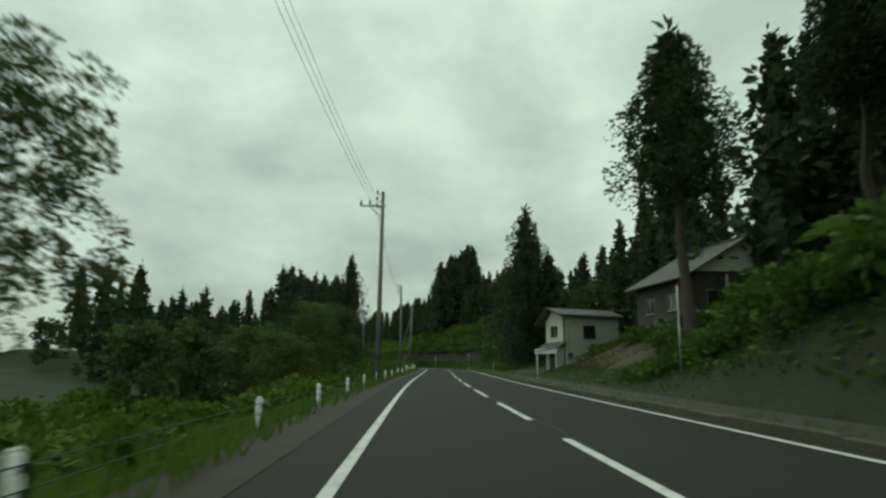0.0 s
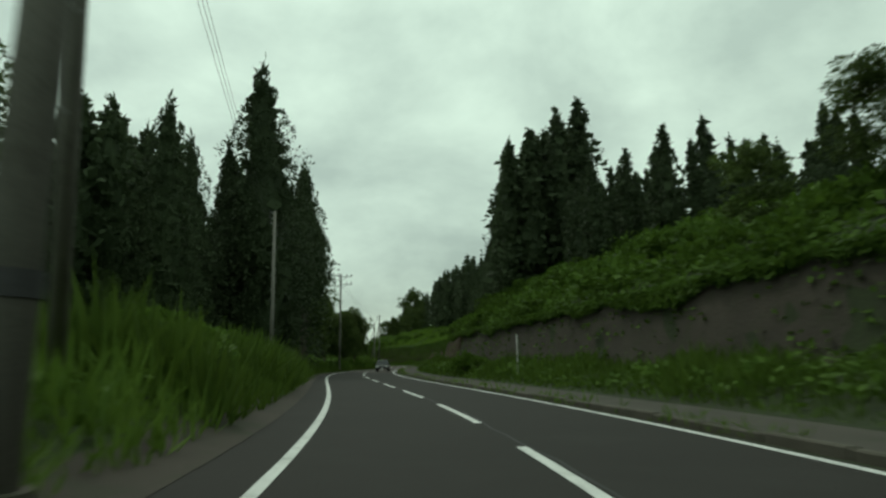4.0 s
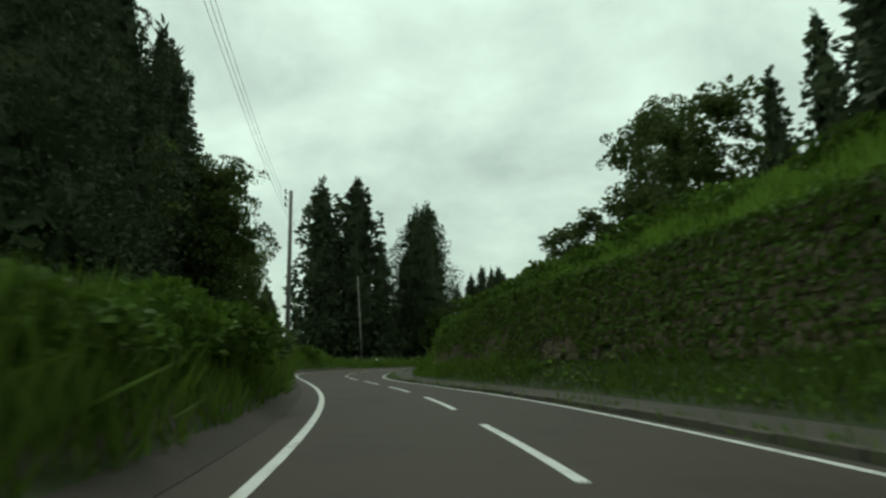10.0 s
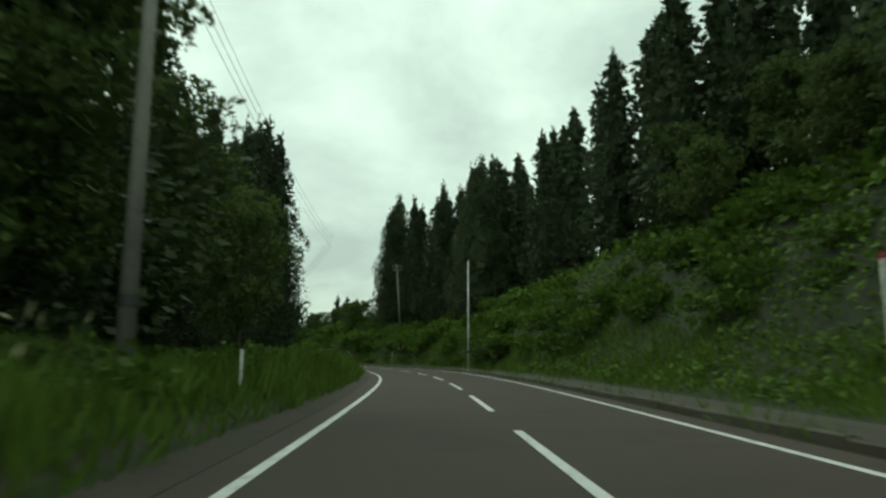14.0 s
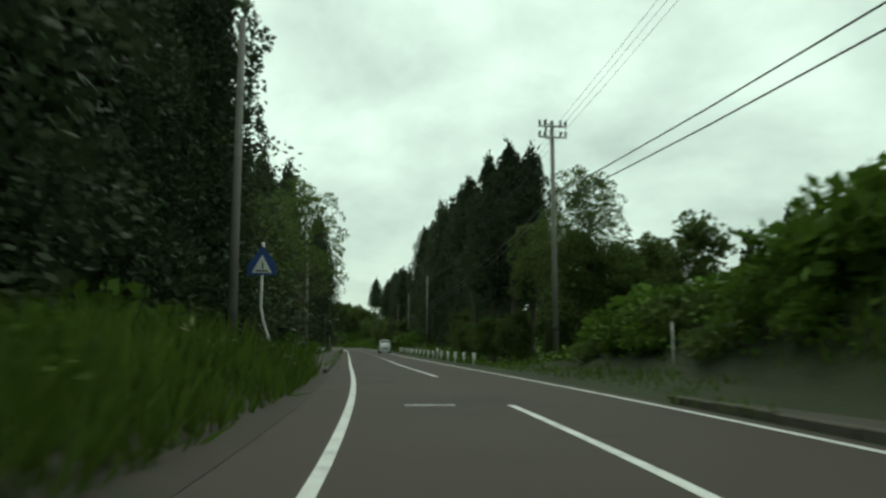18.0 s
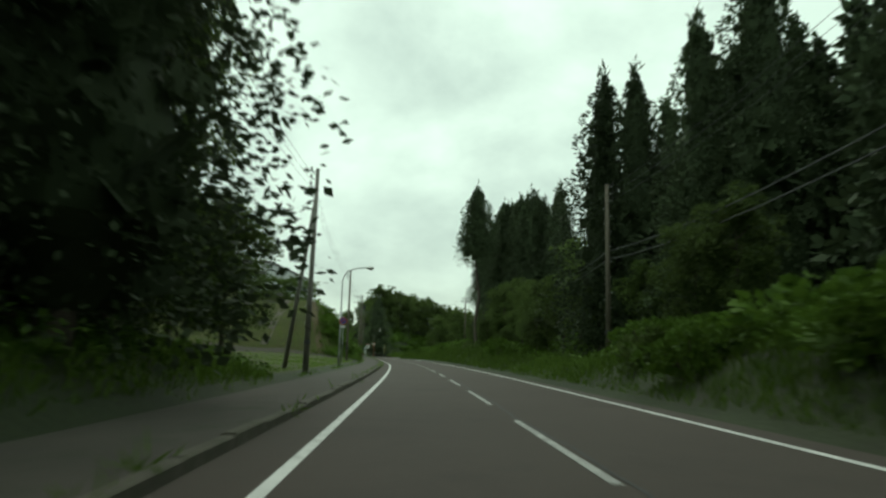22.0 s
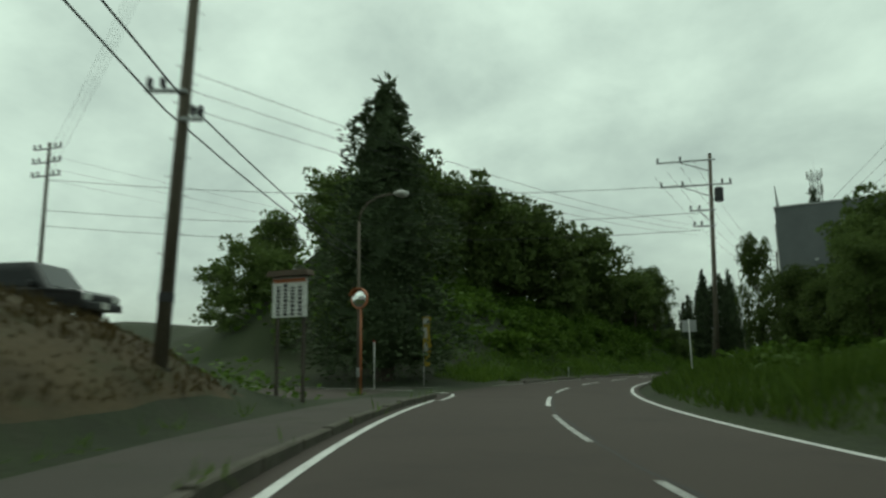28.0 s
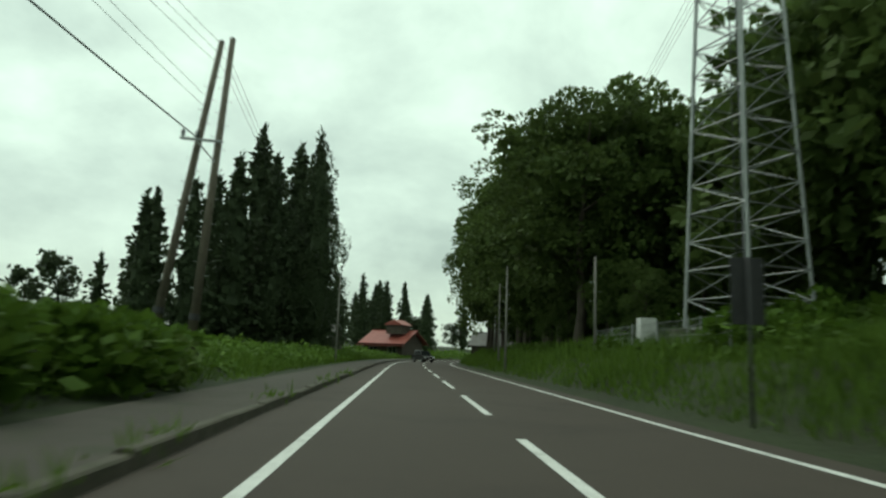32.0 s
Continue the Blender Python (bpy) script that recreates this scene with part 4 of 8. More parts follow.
FAR_KINDS, NEAR_KINDS, FAR_SHRUBS, FAR_CEDARS, FAR_BROAD = {}, {}, [], [], []
THICKET, BACKWOOD, LEAFWOOD = {}, {}, {}
make_kinds()
TREES = {"cedar": ("cedar_tree", "dense dark green cedar with a pointed crown", "cedar"), "tall": ("cedar_tree", "tall cedar with a bare trunk below its crown", "cedar"), "old": ("cedar_tree", "great dark cedar with a broad rounded crown", "cedar"), "broad": ("broadleaf_tree", "leafy green broadleaf tree with an uneven crown", "tree"), "shrub": ("shrub", "rounded green shrub overgrown with vines", "shrub")}
trunk_meshes = {}
stem_geo = Geo()
for k in range(9):
    a = k * 2.4
    stem_geo.tube((0.1 * math.cos(a), 0.1 * math.sin(a), -0.3), (0.75 * math.cos(a), 0.75 * math.sin(a), 0.75 + 0.1 * (k % 3)), 0.03, 0.012, 5, False)
SHRUB_STEMS = mesh_of("stem", stem_geo)


def far_copy(verts, m):
    a = np.array(m)
    return verts @ a[:3, :3].T + a[:3, 3]


def tree(kind, k, s, u, h, wide=1.0, z=None, label="", group=""):
    """One tree: an empty at the foot with trunk and crown."""
    geo, crown, mat = KINDS[kind, k]
    name, text, cat = TREES[kind]
    nominal = {"cedar": 20, "tall": 20, "old": 20, "broad": 10, "shrub": 1.25}[kind]
    rng = random.Random(int(s * 13 + u * 71))
    p = at(s, u, z)
    f = h / nominal
    m = pose(p.x, p.y, p.z - 0.05, rng.uniform(-1.5, 1.5), rng.uniform(-1.5, 1.5), rng.uniform(0, 360)) @ Matrix.Diagonal((f * wide, f * wide, f, 1))
    # what stands far back is gathered into one mass of bushes or cedars a stretch
    if kind == "shrub" and abs(u) > 8.2 and not label:
        THICKET.setdefault((u > 0, int(s // 240)), []).append(far_copy(FAR_SHRUBS[k], m))
        return None
    if kind == "cedar" and abs(u) > 20.2 and not label:
        BACKWOOD.setdefault((u > 0, int(s // 240)), []).append(far_copy(FAR_CEDARS[k % 3], m))
        return None
    if kind == "broad" and abs(u) > 16.5 and not label:
        LEAFWOOD.setdefault((u > 0, int(s // 240)), []).append(far_copy(FAR_BROAD[k % 4], m) - np.array([0, 0, 0.07 * h + 0.3]))
        return None
    if abs(u) > (21.5 if kind != "broad" else 19.5) and (kind, k) in FAR_KINDS:
        crown = FAR_KINDS[kind, k]
    if kind == "broad" and label and k < 4:
        crown = NEAR_KINDS[kind, k]
    if abs(u) < {"broad": 13.5, "old": 20, "tall": 25}.get(kind, 16.5) and (kind, k) in NEAR_KINDS:
        crown = NEAR_KINDS[kind, k]
    if kind == "shrub":
        ob = thing(name, m, label or text, cat, group)
        linked("foliage", crown, mat, ob)
        linked("stem", SHRUB_STEMS, BARK, ob)
        return ob
    ob = thing(name, m, label or text, cat, group)
    if (kind, k) not in trunk_meshes:
        trunk_meshes[kind, k] = mesh_of("trunk", geo, smooth=True)
    linked("trunk", trunk_meshes[kind, k], BARK, ob)
    linked("crown", crown, mat, ob)
    return ob


def grove(kind, n, s0, s1, u0, u1, h0, h1, seed, group, wide=(0.85, 1.2), ks=4, gap=2.2):
    """Trees scattered over a stretch beside the road, no two too close."""
    rng = random.Random(seed)
    done = []
    for _ in range(n * 30):
        if len(done) >= n:
            break
        s, u = rng.uniform(s0, s1), rng.uniform(u0, u1)
        if any((s - a) ** 2 + (u - b) ** 2 < gap * gap for a, b in done):
            continue
        done.append((s, u))
        tree(kind, rng.randrange(ks), s, u, rng.uniform(h0, h1), rng.uniform(*wide), group=group)


def plant_woods():
    # beside the first straight
    tree("tall", 0, 37, 12.8, 18.8, 1.45, label="lone tall cedar with a bare trunk above the road")
    grove("cedar", 12, 18, 50, 21, 38, 15.5, 20, 1, "cedars behind the farmhouse", gap=3.2)
    grove("tall", 5, 22, 38, 19, 25, 17, 19.5, 101, "cedars behind the farmhouse", gap=2.5)
    grove("cedar", 16, 56, 112, 23, 40, 10, 14, 2, "cedars on the ridge", gap=3.0)
    for s, u, h, wide in ((91, 10.4, 21.0, 1.5), (88.6, 9.3, 15.5, 1.05), (94, 12.3, 16, 1.05), (90, 12.9, 14.5, 1.0), (94.2, 9.2, 14.5, 1.05), (97.5, 11, 12.5, 1.0)):
        tree("cedar", int(s * 3) % 4, s, u, h, wide, group="cedar clump beside the house")
    grove("cedar", 12, 150, 204, 30, 46, 5.5, 7.5, 3, "cedars on the right ridge", gap=3.2)
    for s, u, top in ((131, 20.3, 18.2), (131.4, 22.4, 18.4), (134, 21.6, 16.5), (131.5, 25.3, 17.3), (133, 27.4, 17), (136, 26, 15.5), (129.5, 30, 18.5), (127, 29.5, 21), (124, 28, 22), (121, 31, 23)):
        tree("cedar", int(s * 3 + u) % 4, s, u, top - at(s, u).z, 1.25, label="dense dark cedar standing on the bank top", group="cedars on the bank top")
    grove("broad", 6, 50, 68, 19, 24, 6, 8, 152, "dark trees behind the house", ks=4)
    grove("broad", 5, 118, 160, 17, 25, 5, 7, 4, "broadleaf trees at the wood's edge", ks=5)
    grove("cedar", 18, 304, 334, 20.5, 29, 14.5, 17.5, 305, "cedar plantation above the wall", wide=(0.9, 1.2), gap=2.4)
    grove("cedar", 28, 240, 268, 19.5, 32, 16, 19.5, 5, "cedar plantation above the wall", wide=(0.75, 1.05), gap=2.6)
    grove("cedar", 34, 268, 303, 19.5, 32, 10.5, 13, 505, "cedar plantation above the wall", wide=(0.95, 1.3), gap=2.3)
    grove("cedar", 34, 240, 322, 32, 47, 11, 13.5, 205, "cedar plantation above the wall", gap=3)
    grove("cedar", 30, 214, 246, 19.5, 33, 19, 23, 141, "cedar plantation above the wall", gap=2.4)
    grove("cedar", 16, 182, 210, 25, 36, 9, 11.5, 142, "cedars on the right ridge", gap=2.4)
    grove("cedar", 8, 340, 365, 36, 50, 16, 20, 106, "cedar plantation above the wall", gap=3)
    tree("broad", 0, 377, 32, 18, 0.85, label="large round-headed broadleaf tree on the bank")
    for s, u, h in ((370, 29, 9), (383, 30, 10), (389, 26, 9), (362, 30, 8), (395, 23, 8), (352, 25, 9), (346, 24, 9)):
        tree("broad", int(s) % 4, s, u, h, 1.1, group="trees along the bank top")
    grove("cedar", 7, 452, 478, 24, 34, 17, 20, 6, "cedars on the right slope", wide=(0.7, 0.95), gap=3)
    grove("cedar", 10, 468, 500, 17, 25, 17, 20, 7, "cedars on the right slope", gap=2.6)
    grove("cedar", 16, 503, 536, 14, 25, 19, 22, 8, "cedars on the right slope", gap=2.6)
    grove("cedar", 8, 505, 538, 15, 28, 19, 22, 108, "cedars on the right slope", gap=3)
    grove("broad", 7, 440, 475, 13, 22, 6, 9, 9, "vine-clad trees on the right slope", ks=4)
    grove("broad", 8, 544, 562, 11.5, 18, 4.2, 5.8, 310, "vine-clad trees on the right slope", ks=4)
    grove("broad", 9, 562, 588, 13, 24, 3.2, 5, 10, "vine-clad trees on the right slope", ks=4)
    grove("broad", 6, 590, 608, 9.8, 15, 5.5, 8, 154, "vine-clad trees on the right slope", ks=4)
    tree("broad", 4, 598, 10.5, 11, 0.8, label="open broadleaf tree beside a power pole")
    tree("broad", 4, 604, 9.5, 10, 0.8, label="open broadleaf tree beside a power pole")
    grove("tall", 6, 616, 631, 9.3, 13.5, 18, 21, 11, "tall cedars beside the cable fence", gap=2.0)
    grove("cedar", 7, 640, 656, 9.5, 16, 9, 12, 12, "tall cedars beside the cable fence", gap=2.4)
    grove("cedar", 9, 654, 669, 10.5, 16, 21, 24, 213, "tall cedars beside the cable fence", gap=2.3)
    grove("broad", 16, 604, 640, 7.4, 11, 2.4, 4.2, 214, "undergrowth below the right wood", ks=4, gap=1.6)
    grove("tall", 4, 652, 662, 10, 15, 12.5, 14.5, 13, "tall cedars beside the cable fence", gap=2.4)
    grove("cedar", 9, 664, 704, 14.5, 20, 16, 19.5, 414, "tall cedars on the right", gap=2.4)
    grove("tall", 4, 682, 692, 10, 13.5, 20, 23, 14, "tall cedars on the right", gap=2.0)
    grove("cedar", 8, 716, 734, 15, 26, 15, 18, 15, "tall cedars on the right", gap=2.4)
    grove("cedar", 12, 726, 748, 11, 22, 18, 21, 16, "tall cedars on the right", gap=2.4)
    for s, u, h in ((777, 7.2, 20), (784, 11.5, 19)):
        tree("tall", 2, s, u, h, 0.95, group="cedar clump on the right")
    grove("cedar", 9, 766, 786, 10.2, 17, 17, 19.5, 17, "cedar clump on the right", gap=2.2)
    for s, u, h in ((797, 15.5, 11), (800, 17.5, 10), (795, 17.5, 13)):
        tree("cedar", int(s) % 4, s, u, h, 1.0, group="cedar clump on the right")
    grove("broad", 9, 738, 772, 13, 24, 9, 12.5, 18, "broadleaf wood on the right", ks=5)
    grove("broad", 9, 744, 778, 6.9, 9.2, 2.2, 3.6, 156, "undergrowth below the right wood", ks=4)
    grove("tall", 5, 778, 786, 11.5, 15.5, 17.5, 19.5, 118, "tall cedars on the right", gap=2.6)
    grove("broad", 8, 780, 806, 9.5, 16, 3, 5, 119, "broadleaf wood on the right", ks=5)
    for s, u, top, k in ((826, 16.8, 24.5, 1), (829, 18.6, 26, 1), (831, 17.0, 27, 1), (819, 19.0, 29, 2), (820.5, 20.9, 30.5, 2), (822, 23.0, 29.5, 2)):
        tree("tall", k, s, u, top - at(s, u).z, 1.0, group="row of bare-trunked cedars")
    grove("broad", 28, 838, 940, 15, 32, 9.5, 12.2, 19, "low trees on the right", ks=4)
    grove("broad", 8, 900, 938, 12, 20, 3.4, 5, 20, "low trees on the right", ks=4)
    for s, u, h in ((935, 15.5, 8.5), (930.5, 14.5, 6.5), (941, 18.5, 9)):
        tree("broad", int(s) % 4, s, u, h, 1.0, group="low trees on the right")
    tree("broad", 2, 941, 10.6, 8.6, 0.42, label="leafy tree beside the grey building")
    for s, u, h in ((1010, 12.6, 25), (1019.5, 13.2, 24), (1024, 13.2, 23), (1014, 14.8, 22), (1017, 14.2, 20), (1021, 15.5, 19), (1014, 18.5, 19), (1023, 19, 17)):
        tree("cedar", int(s) % 4, s, u, h, 1.0, group="dark cedar clump behind the sheds")
    grove("broad", 34, 1042, 1112, 18, 38, 15.5, 19.5, 22, "broadleaf wood behind the mast", ks=4, gap=3.2)
    grove("broad", 16, 1066, 1112, 9.5, 16, 4, 7, 344, "undergrowth below the mast wood", ks=4, gap=2.4)
    grove("broad", 12, 1074, 1112, 9, 17, 17, 20, 144, "broadleaf wood behind the mast", ks=4, gap=3.0)
    grove("broad", 7, 1009, 1022, 21, 32, 11, 13.5, 147, "trees behind the house", ks=4, gap=3)
    grove("broad", 12, 1004, 1030, 32, 44, 13, 16, 23, "trees behind the house", ks=4, gap=3)
    grove("cedar", 9, 1120, 1180, 12, 30, 18, 22, 24, "cedars at the road's end", gap=3)
    grove("broad", 6, 744, 764, 13, 20, 7, 9, 149, "undergrowth below the right wood", ks=4)
    grove("broad", 9, 742, 776, 8, 13, 4.5, 7, 130, "undergrowth below the right wood", ks=4)
    grove("broad", 10, 640, 740, 9, 16, 4, 6, 131, "undergrowth below the right wood", ks=4)
    grove("broad", 14, 606, 662, 13, 24, 3.5, 6, 145, "undergrowth below the right wood", ks=4)
    for s, u, h in ((1086, 10.5, 16), (1092, 9.4, 17), (1098, 10, 18.5), (1105, 10.5, 20), (1102, 8.6, 16), (1110, 8.4, 18), (1117, 8.2, 19), (1124, 8, 19)):
        tree("broad", int(s) % 4, s, u, h, 0.9, group="broadleaf wood behind the mast")
    for s, u, h in ((58, 23.5, 15), (62, 22.5, 15.5), (66, 24, 17.5), (69, 22.5, 19), (71.5, 24.5, 18), (75, 25, 16), (73, 21.8, 14.5), (77, 22.5, 17), (80, 24, 18), (83.5, 21.5, 15.5)):
        tree("cedar", int(s) % 4, s, u, h, 0.95, group="cedars on the ridge")
    for s, u, h in ((84, 16.5, 8), (88, 18.5, 10), (93, 17, 9), (99, 15, 8)):
        tree("broad", int(s) % 4, s, u, h, 1.0, group="dark trees behind the house")
    # left side
    for s, u, h in ((380, -19, 18), (386, -19.8, 18), (375, -21, 20), (391, -19.5, 15), (372, -15.5, 17)):
        tree("broad", int(s) % 4, s, u, h, 0.95, label="tall dark broadleaf tree on the grassy bank", group="dark broadleaf trees on the left bank")
    tree("broad", 2, 1019, -15.4, 13.2, 0.78, group="broadleaf trees on the left bank")
    grove("broad", 9, 1006, 1036, -12.5, -9.6, 2.6, 3.8, 153, "low trees on the left bank", ks=4)
    tree("broad", 1, 1017, -13.4, 13.5, 0.8, label="leafy tree leaning over the bank")
    grove("broad", 6, 1003, 1016, -18, -12.5, 8, 10.5, 132, "broadleaf trees on the left bank", ks=5, gap=2.6)
    grove("broad", 12, 1018, 1033, -26, -11.5, 3.6, 5.4, 133, "low trees on the left bank", ks=4, gap=2.6)
    tree("broad", 4, 9.5, -9.4, 7.8, 0.95, label="roadside tree with open drooping branches")
    grove("broad", 6, 26, 60, -20, -11, 5, 8, 30, "low trees in the hollow", ks=5)
    grove("broad", 7, 62, 118, -26, -13, 6, 9, 31, "low trees in the hollow", ks=5)
    tree("broad", 1, 143, -16.8, 12, 1.1, label="wide broadleaf tree at the wood's edge")
    tree("broad", 2, 143, 18.5, 5.6, 1.3, label="leafy broadleaf tree on top of the bank")
    tree("broad", 3, 132, -22, 11.5, 1.1, label="wide broadleaf tree at the wood's edge")
    tree("cedar", 3, 184.5, -9.0, 29, 1.0, group="dark cedar wood on the left")
    grove("cedar", 16, 172, 204, -22, -9, 19, 22.5, 32, "dark cedar wood on the left", gap=2.4)
    grove("cedar", 8, 156, 182, -36, -21, 15, 18, 33, "dark cedar wood on the left", gap=3)
    grove("cedar", 8, 184, 204, -34, -18, 23, 27, 143, "dark cedar wood on the left", gap=2.6)
    grove("tall", 10, 202, 232, -20, -8.5, 23, 28, 34, "dark cedar wood on the left", gap=2.4)
    grove("cedar", 26, 120, 200, -60, -34, 10, 13, 35, "cedars beyond the hollow", gap=3.4)
    grove("broad", 7, 236, 258, -24, -15, 5, 7, 436, "roadside broadleaf trees", ks=4)
    grove("broad", 4, 240, 248, -14, -9, 8, 10, 36, "roadside broadleaf trees", ks=4)
    for s, u, h in ((225, -13.4, 15), (229.5, -12.2, 14.5), (235, -14.5, 13), (256.5, -9.3, 10.8), (226, -17, 17)):
        tree("broad", int(s) % 4, s, u, h, 1.0, group="roadside broadleaf trees")
    for s, u, h in ((256, -11, 10.5), (262, -12.5, 11), (268, -11, 10.5)):
        tree("broad", int(s) % 4, s, u, h, 0.95, group="roadside broadleaf trees")
    grove("cedar", 20, 330, 353, -28, -11.6, 14.5, 17, 37, "dense cedars on the left bank", gap=2.5)
    grove("broad", 6, 354, 372, -16, -10.5, 12, 15, 38, "trees on the left bank", ks=4)
    for s, u, h, wide in ((431, -30.5, 36.5, 1.15), (433, -23.5, 36.5, 1.1), (428, -26.5, 25, 1.05), (437, -33.5, 28, 1.05), (435, -19.5, 24, 0.85), (447, -15.0, 33.5, 1.3), (449, -19.5, 33, 1.3), (444, -18.5, 22, 0.95), (440, -27, 26, 0.95)):
        tree("old", int(s * 7) % 4, s, u, h, wide, group="great dark cedar clump")
    tree("broad", 3, 384, -13.6, 13, 0.75, label="tall dark broadleaf tree on the grassy bank", group="dark broadleaf trees on the left bank")
    tree("broad", 2, 385, -11.6, 6.0, 1.0, label="low leafy tree on the grassy bank", group="dark broadleaf trees on the left bank")
    grove("broad", 5, 444, 475, -17, -10, 9, 12, 39, "trees beyond the cedar clump", ks=4)
    grove("cedar", 9, 354, 368, -21, -13, 21, 23.5, 240, "dense cedars on the left bank", wide=(1.05, 1.3), gap=2.3)
    grove("cedar", 7, 458, 484, -26, -14, 14, 18, 40, "trees beyond the cedar clump", gap=2.6)
    grove("cedar", 8, 492, 512, -22, -11, 20, 24, 41, "cedars in the bend", gap=2.4)
    for s, u, h in ((504, -11.6, 24), (507, -13, 26), (511, -12.6, 25), (514, -15.5, 25), (501, -13, 24), (516, -12.8, 27), (519, -15, 27), (513, -18, 27)):
        tree("cedar", int(s) % 4, s, u, h, 1.05, group="cedars in the bend")
    grove("broad", 6, 514, 529, -14, -9.5, 4.5, 6, 42, "trees in the bend", ks=4)
    tree("cedar", 2, 541, 17, 15, 1.1, group="cedars on the right slope")
    tree("cedar", 1, 538, 14.2, 20, 1.1, group="cedars on the right slope")
    tree("broad", 2, 552, -7.4, 10.0, 1.1, label="wide broadleaf tree leaning over the verge")
    tree("broad", 1, 543, -7.6, 7.3, 1.5, label="wide broadleaf tree leaning over the verge")
    grove("broad", 10, 542, 560, -14, -8.0, 6.6, 8.6, 43, "broadleaf trees in the bend", ks=5)
    grove("cedar", 8, 585, 597, -16, -9.8, 21, 24, 146, "tall cedars by the crossing sign", gap=2.2)
    grove("cedar", 9, 571, 586, -20, -11.2, 21, 25, 44, "tall cedars by the crossing sign", gap=2.4)
    grove("broad", 6, 600, 622, -17, -11, 11, 14, 45, "broadleaf trees by the pavement", ks=5)
    tree("broad", 4, 626, -7.9, 16.3, 0.85, label="tall open-branched broadleaf tree")
    grove("cedar", 6, 638, 652, -24, -14, 16, 18.5, 46, "tall cedars behind the left fence", gap=2.4)
    for kind, s, u, h in (("tall", 684, -8.8, 24), ("cedar", 681, -11.4, 19), ("cedar", 687, -11.8, 20), ("tall", 690, -9.4, 23), ("cedar", 708, -9.2, 22), ("cedar", 640, -13, 24), ("cedar", 636, -16, 24), ("cedar", 641, -17, 22), ("cedar", 649, -11.5, 25), ("cedar", 652, -13.5, 24), ("cedar", 655, -15.5, 25), ("cedar", 647, -15, 24)):
        tree(kind, 3, s, u, h, 1.1, group="tall cedars behind the left fence")
    grove("broad", 6, 662, 673, -15, -10.5, 3.5, 5, 447, "undergrowth behind the left fence", ks=4)
    grove("cedar", 9, 674, 684, -20, -9.8, 15, 17.5, 47, "tall cedars behind the left fence", gap=2.3)
    grove("cedar", 12, 686, 714, -24, -10, 21, 25, 48, "cedar wood before the lawn", gap=2.5)
    grove("cedar", 10, 707, 722, -22, -11, 18, 23, 148, "cedar wood before the lawn", gap=2.2)
    tree("broad", 1, 714.5, -11.0, 12.5, 0.8, label="overhanging broadleaf tree at the lawn's edge")
    for s, u, h in ((723, -9.9, 7), (727, -12.5, 8), (725, -16, 9)):
        tree("broad", int(s) % 4, s, u, h, 1.0, group="broadleaf trees at the lawn edge")
    tree("broad", 1, 720, -11, 7, 0.8, label="young broadleaf tree at the lawn's edge")
    for s, u, h in ((809, -19.4, 5.2), (810, -24, 5.0), (812, -16.6, 4.4), (811, -21.5, 4.6), (808, -31, 3.2)):
        tree("broad", int(s) % 4, s, u, h, 1.2, group="small trees on the mound")
    for s, u, h in ((794, -38.5, 4.5), (797, -41, 5.5), (800, -44, 5), (793, -44, 4), (802, -39, 4.5)):
        tree("broad", int(s) % 4, s, u, h, 1.2, label="rounded dark bush beside the grass mound", group="bushes beside the mound")
    tree("cedar", 1, 937, -12.6, 20.8, 1.75, label="lone dark cypress standing before the wooded hill")
    grove("broad", 6, 922, 944, 9, 14, 3.2, 5, 155, "low trees on the right", ks=4)
    grove("broad", 15, 944, 964, -42, -17, 7, 9.2, 49, "broadleaf wood on the hill", ks=4, gap=3.2)
    grove("broad", 26, 964, 1002, -42, -17, 14, 17, 549, "broadleaf wood on the hill", ks=4, gap=3.2)
    grove("broad", 5, 980, 1004, -20, -14, 6, 8, 50, "broadleaf wood on the hill", ks=4, gap=3)
    grove("broad", 6, 940, 950, -34, -18, 4.0, 5.6, 120, "broadleaf wood on the hill", ks=4, gap=3)
    for s, u, h in ((1101, -21, 21), (1104, -17, 22), (1109, -13.5, 27), (1111, -21, 28), (1114, -17, 27), (1116, -14, 25), (1106, -25, 20), (1118, -22, 23), (1098, -24, 17), (1096, -28, 15), (1103, -30, 17)):
        tree("cedar", int(s) % 4, s, u, h, 0.95, group="cedar clump by the far houses")
    grove("cedar", 8, 1150, 1200, -40, -14, 14, 19, 51, "cedars at the road's end", gap=3)


plant_woods()


def far_woods():
    """Woods behind the nearer trees, joined in one mass on either side."""
    rng = np.random.RandomState(5)
    for side, name in ((1, "far_woods_right"), (-1, "far_woods_left")):
        bits = []
        crowns = [cedar_crown(200 + k, 16, 3.1, 0.05, 32, 7, 1.4, 0.6) for k in range(3)] + [broad_crown(210, 11, 4.5, 0.1, 40, 8, 0.9)]
        for k in range(260):
            s, u = rng.uniform(-40, 1290), side * rng.uniform(44, 70)
            if side < 0 and (700 < s < 1100):
                continue
            if side < 0 and s < 110 and rng.rand() < 0.4:
                continue
            c = crowns[rng.randint(4)] * rng.uniform(0.75, 1.15)
            a = rng.uniform(0, math.tau)
            rot = np.array([[math.cos(a), -math.sin(a), 0], [math.sin(a), math.cos(a), 0], [0, 0, 1]])
            bits.append(c @ rot.T + spots(s, u, float(height(s, u)) - 0.3))
        linked(name, quick_mesh(name, np.concatenate(bits), 4), CEDAR, None, "dark mixed woods on the far slopes", "woods", kind="stuff")


far_woods()


def scatter(rng, n, s0, s1, u0, u1):
    return rng.uniform(s0, s1, n), rng.uniform(u0, u1, n)


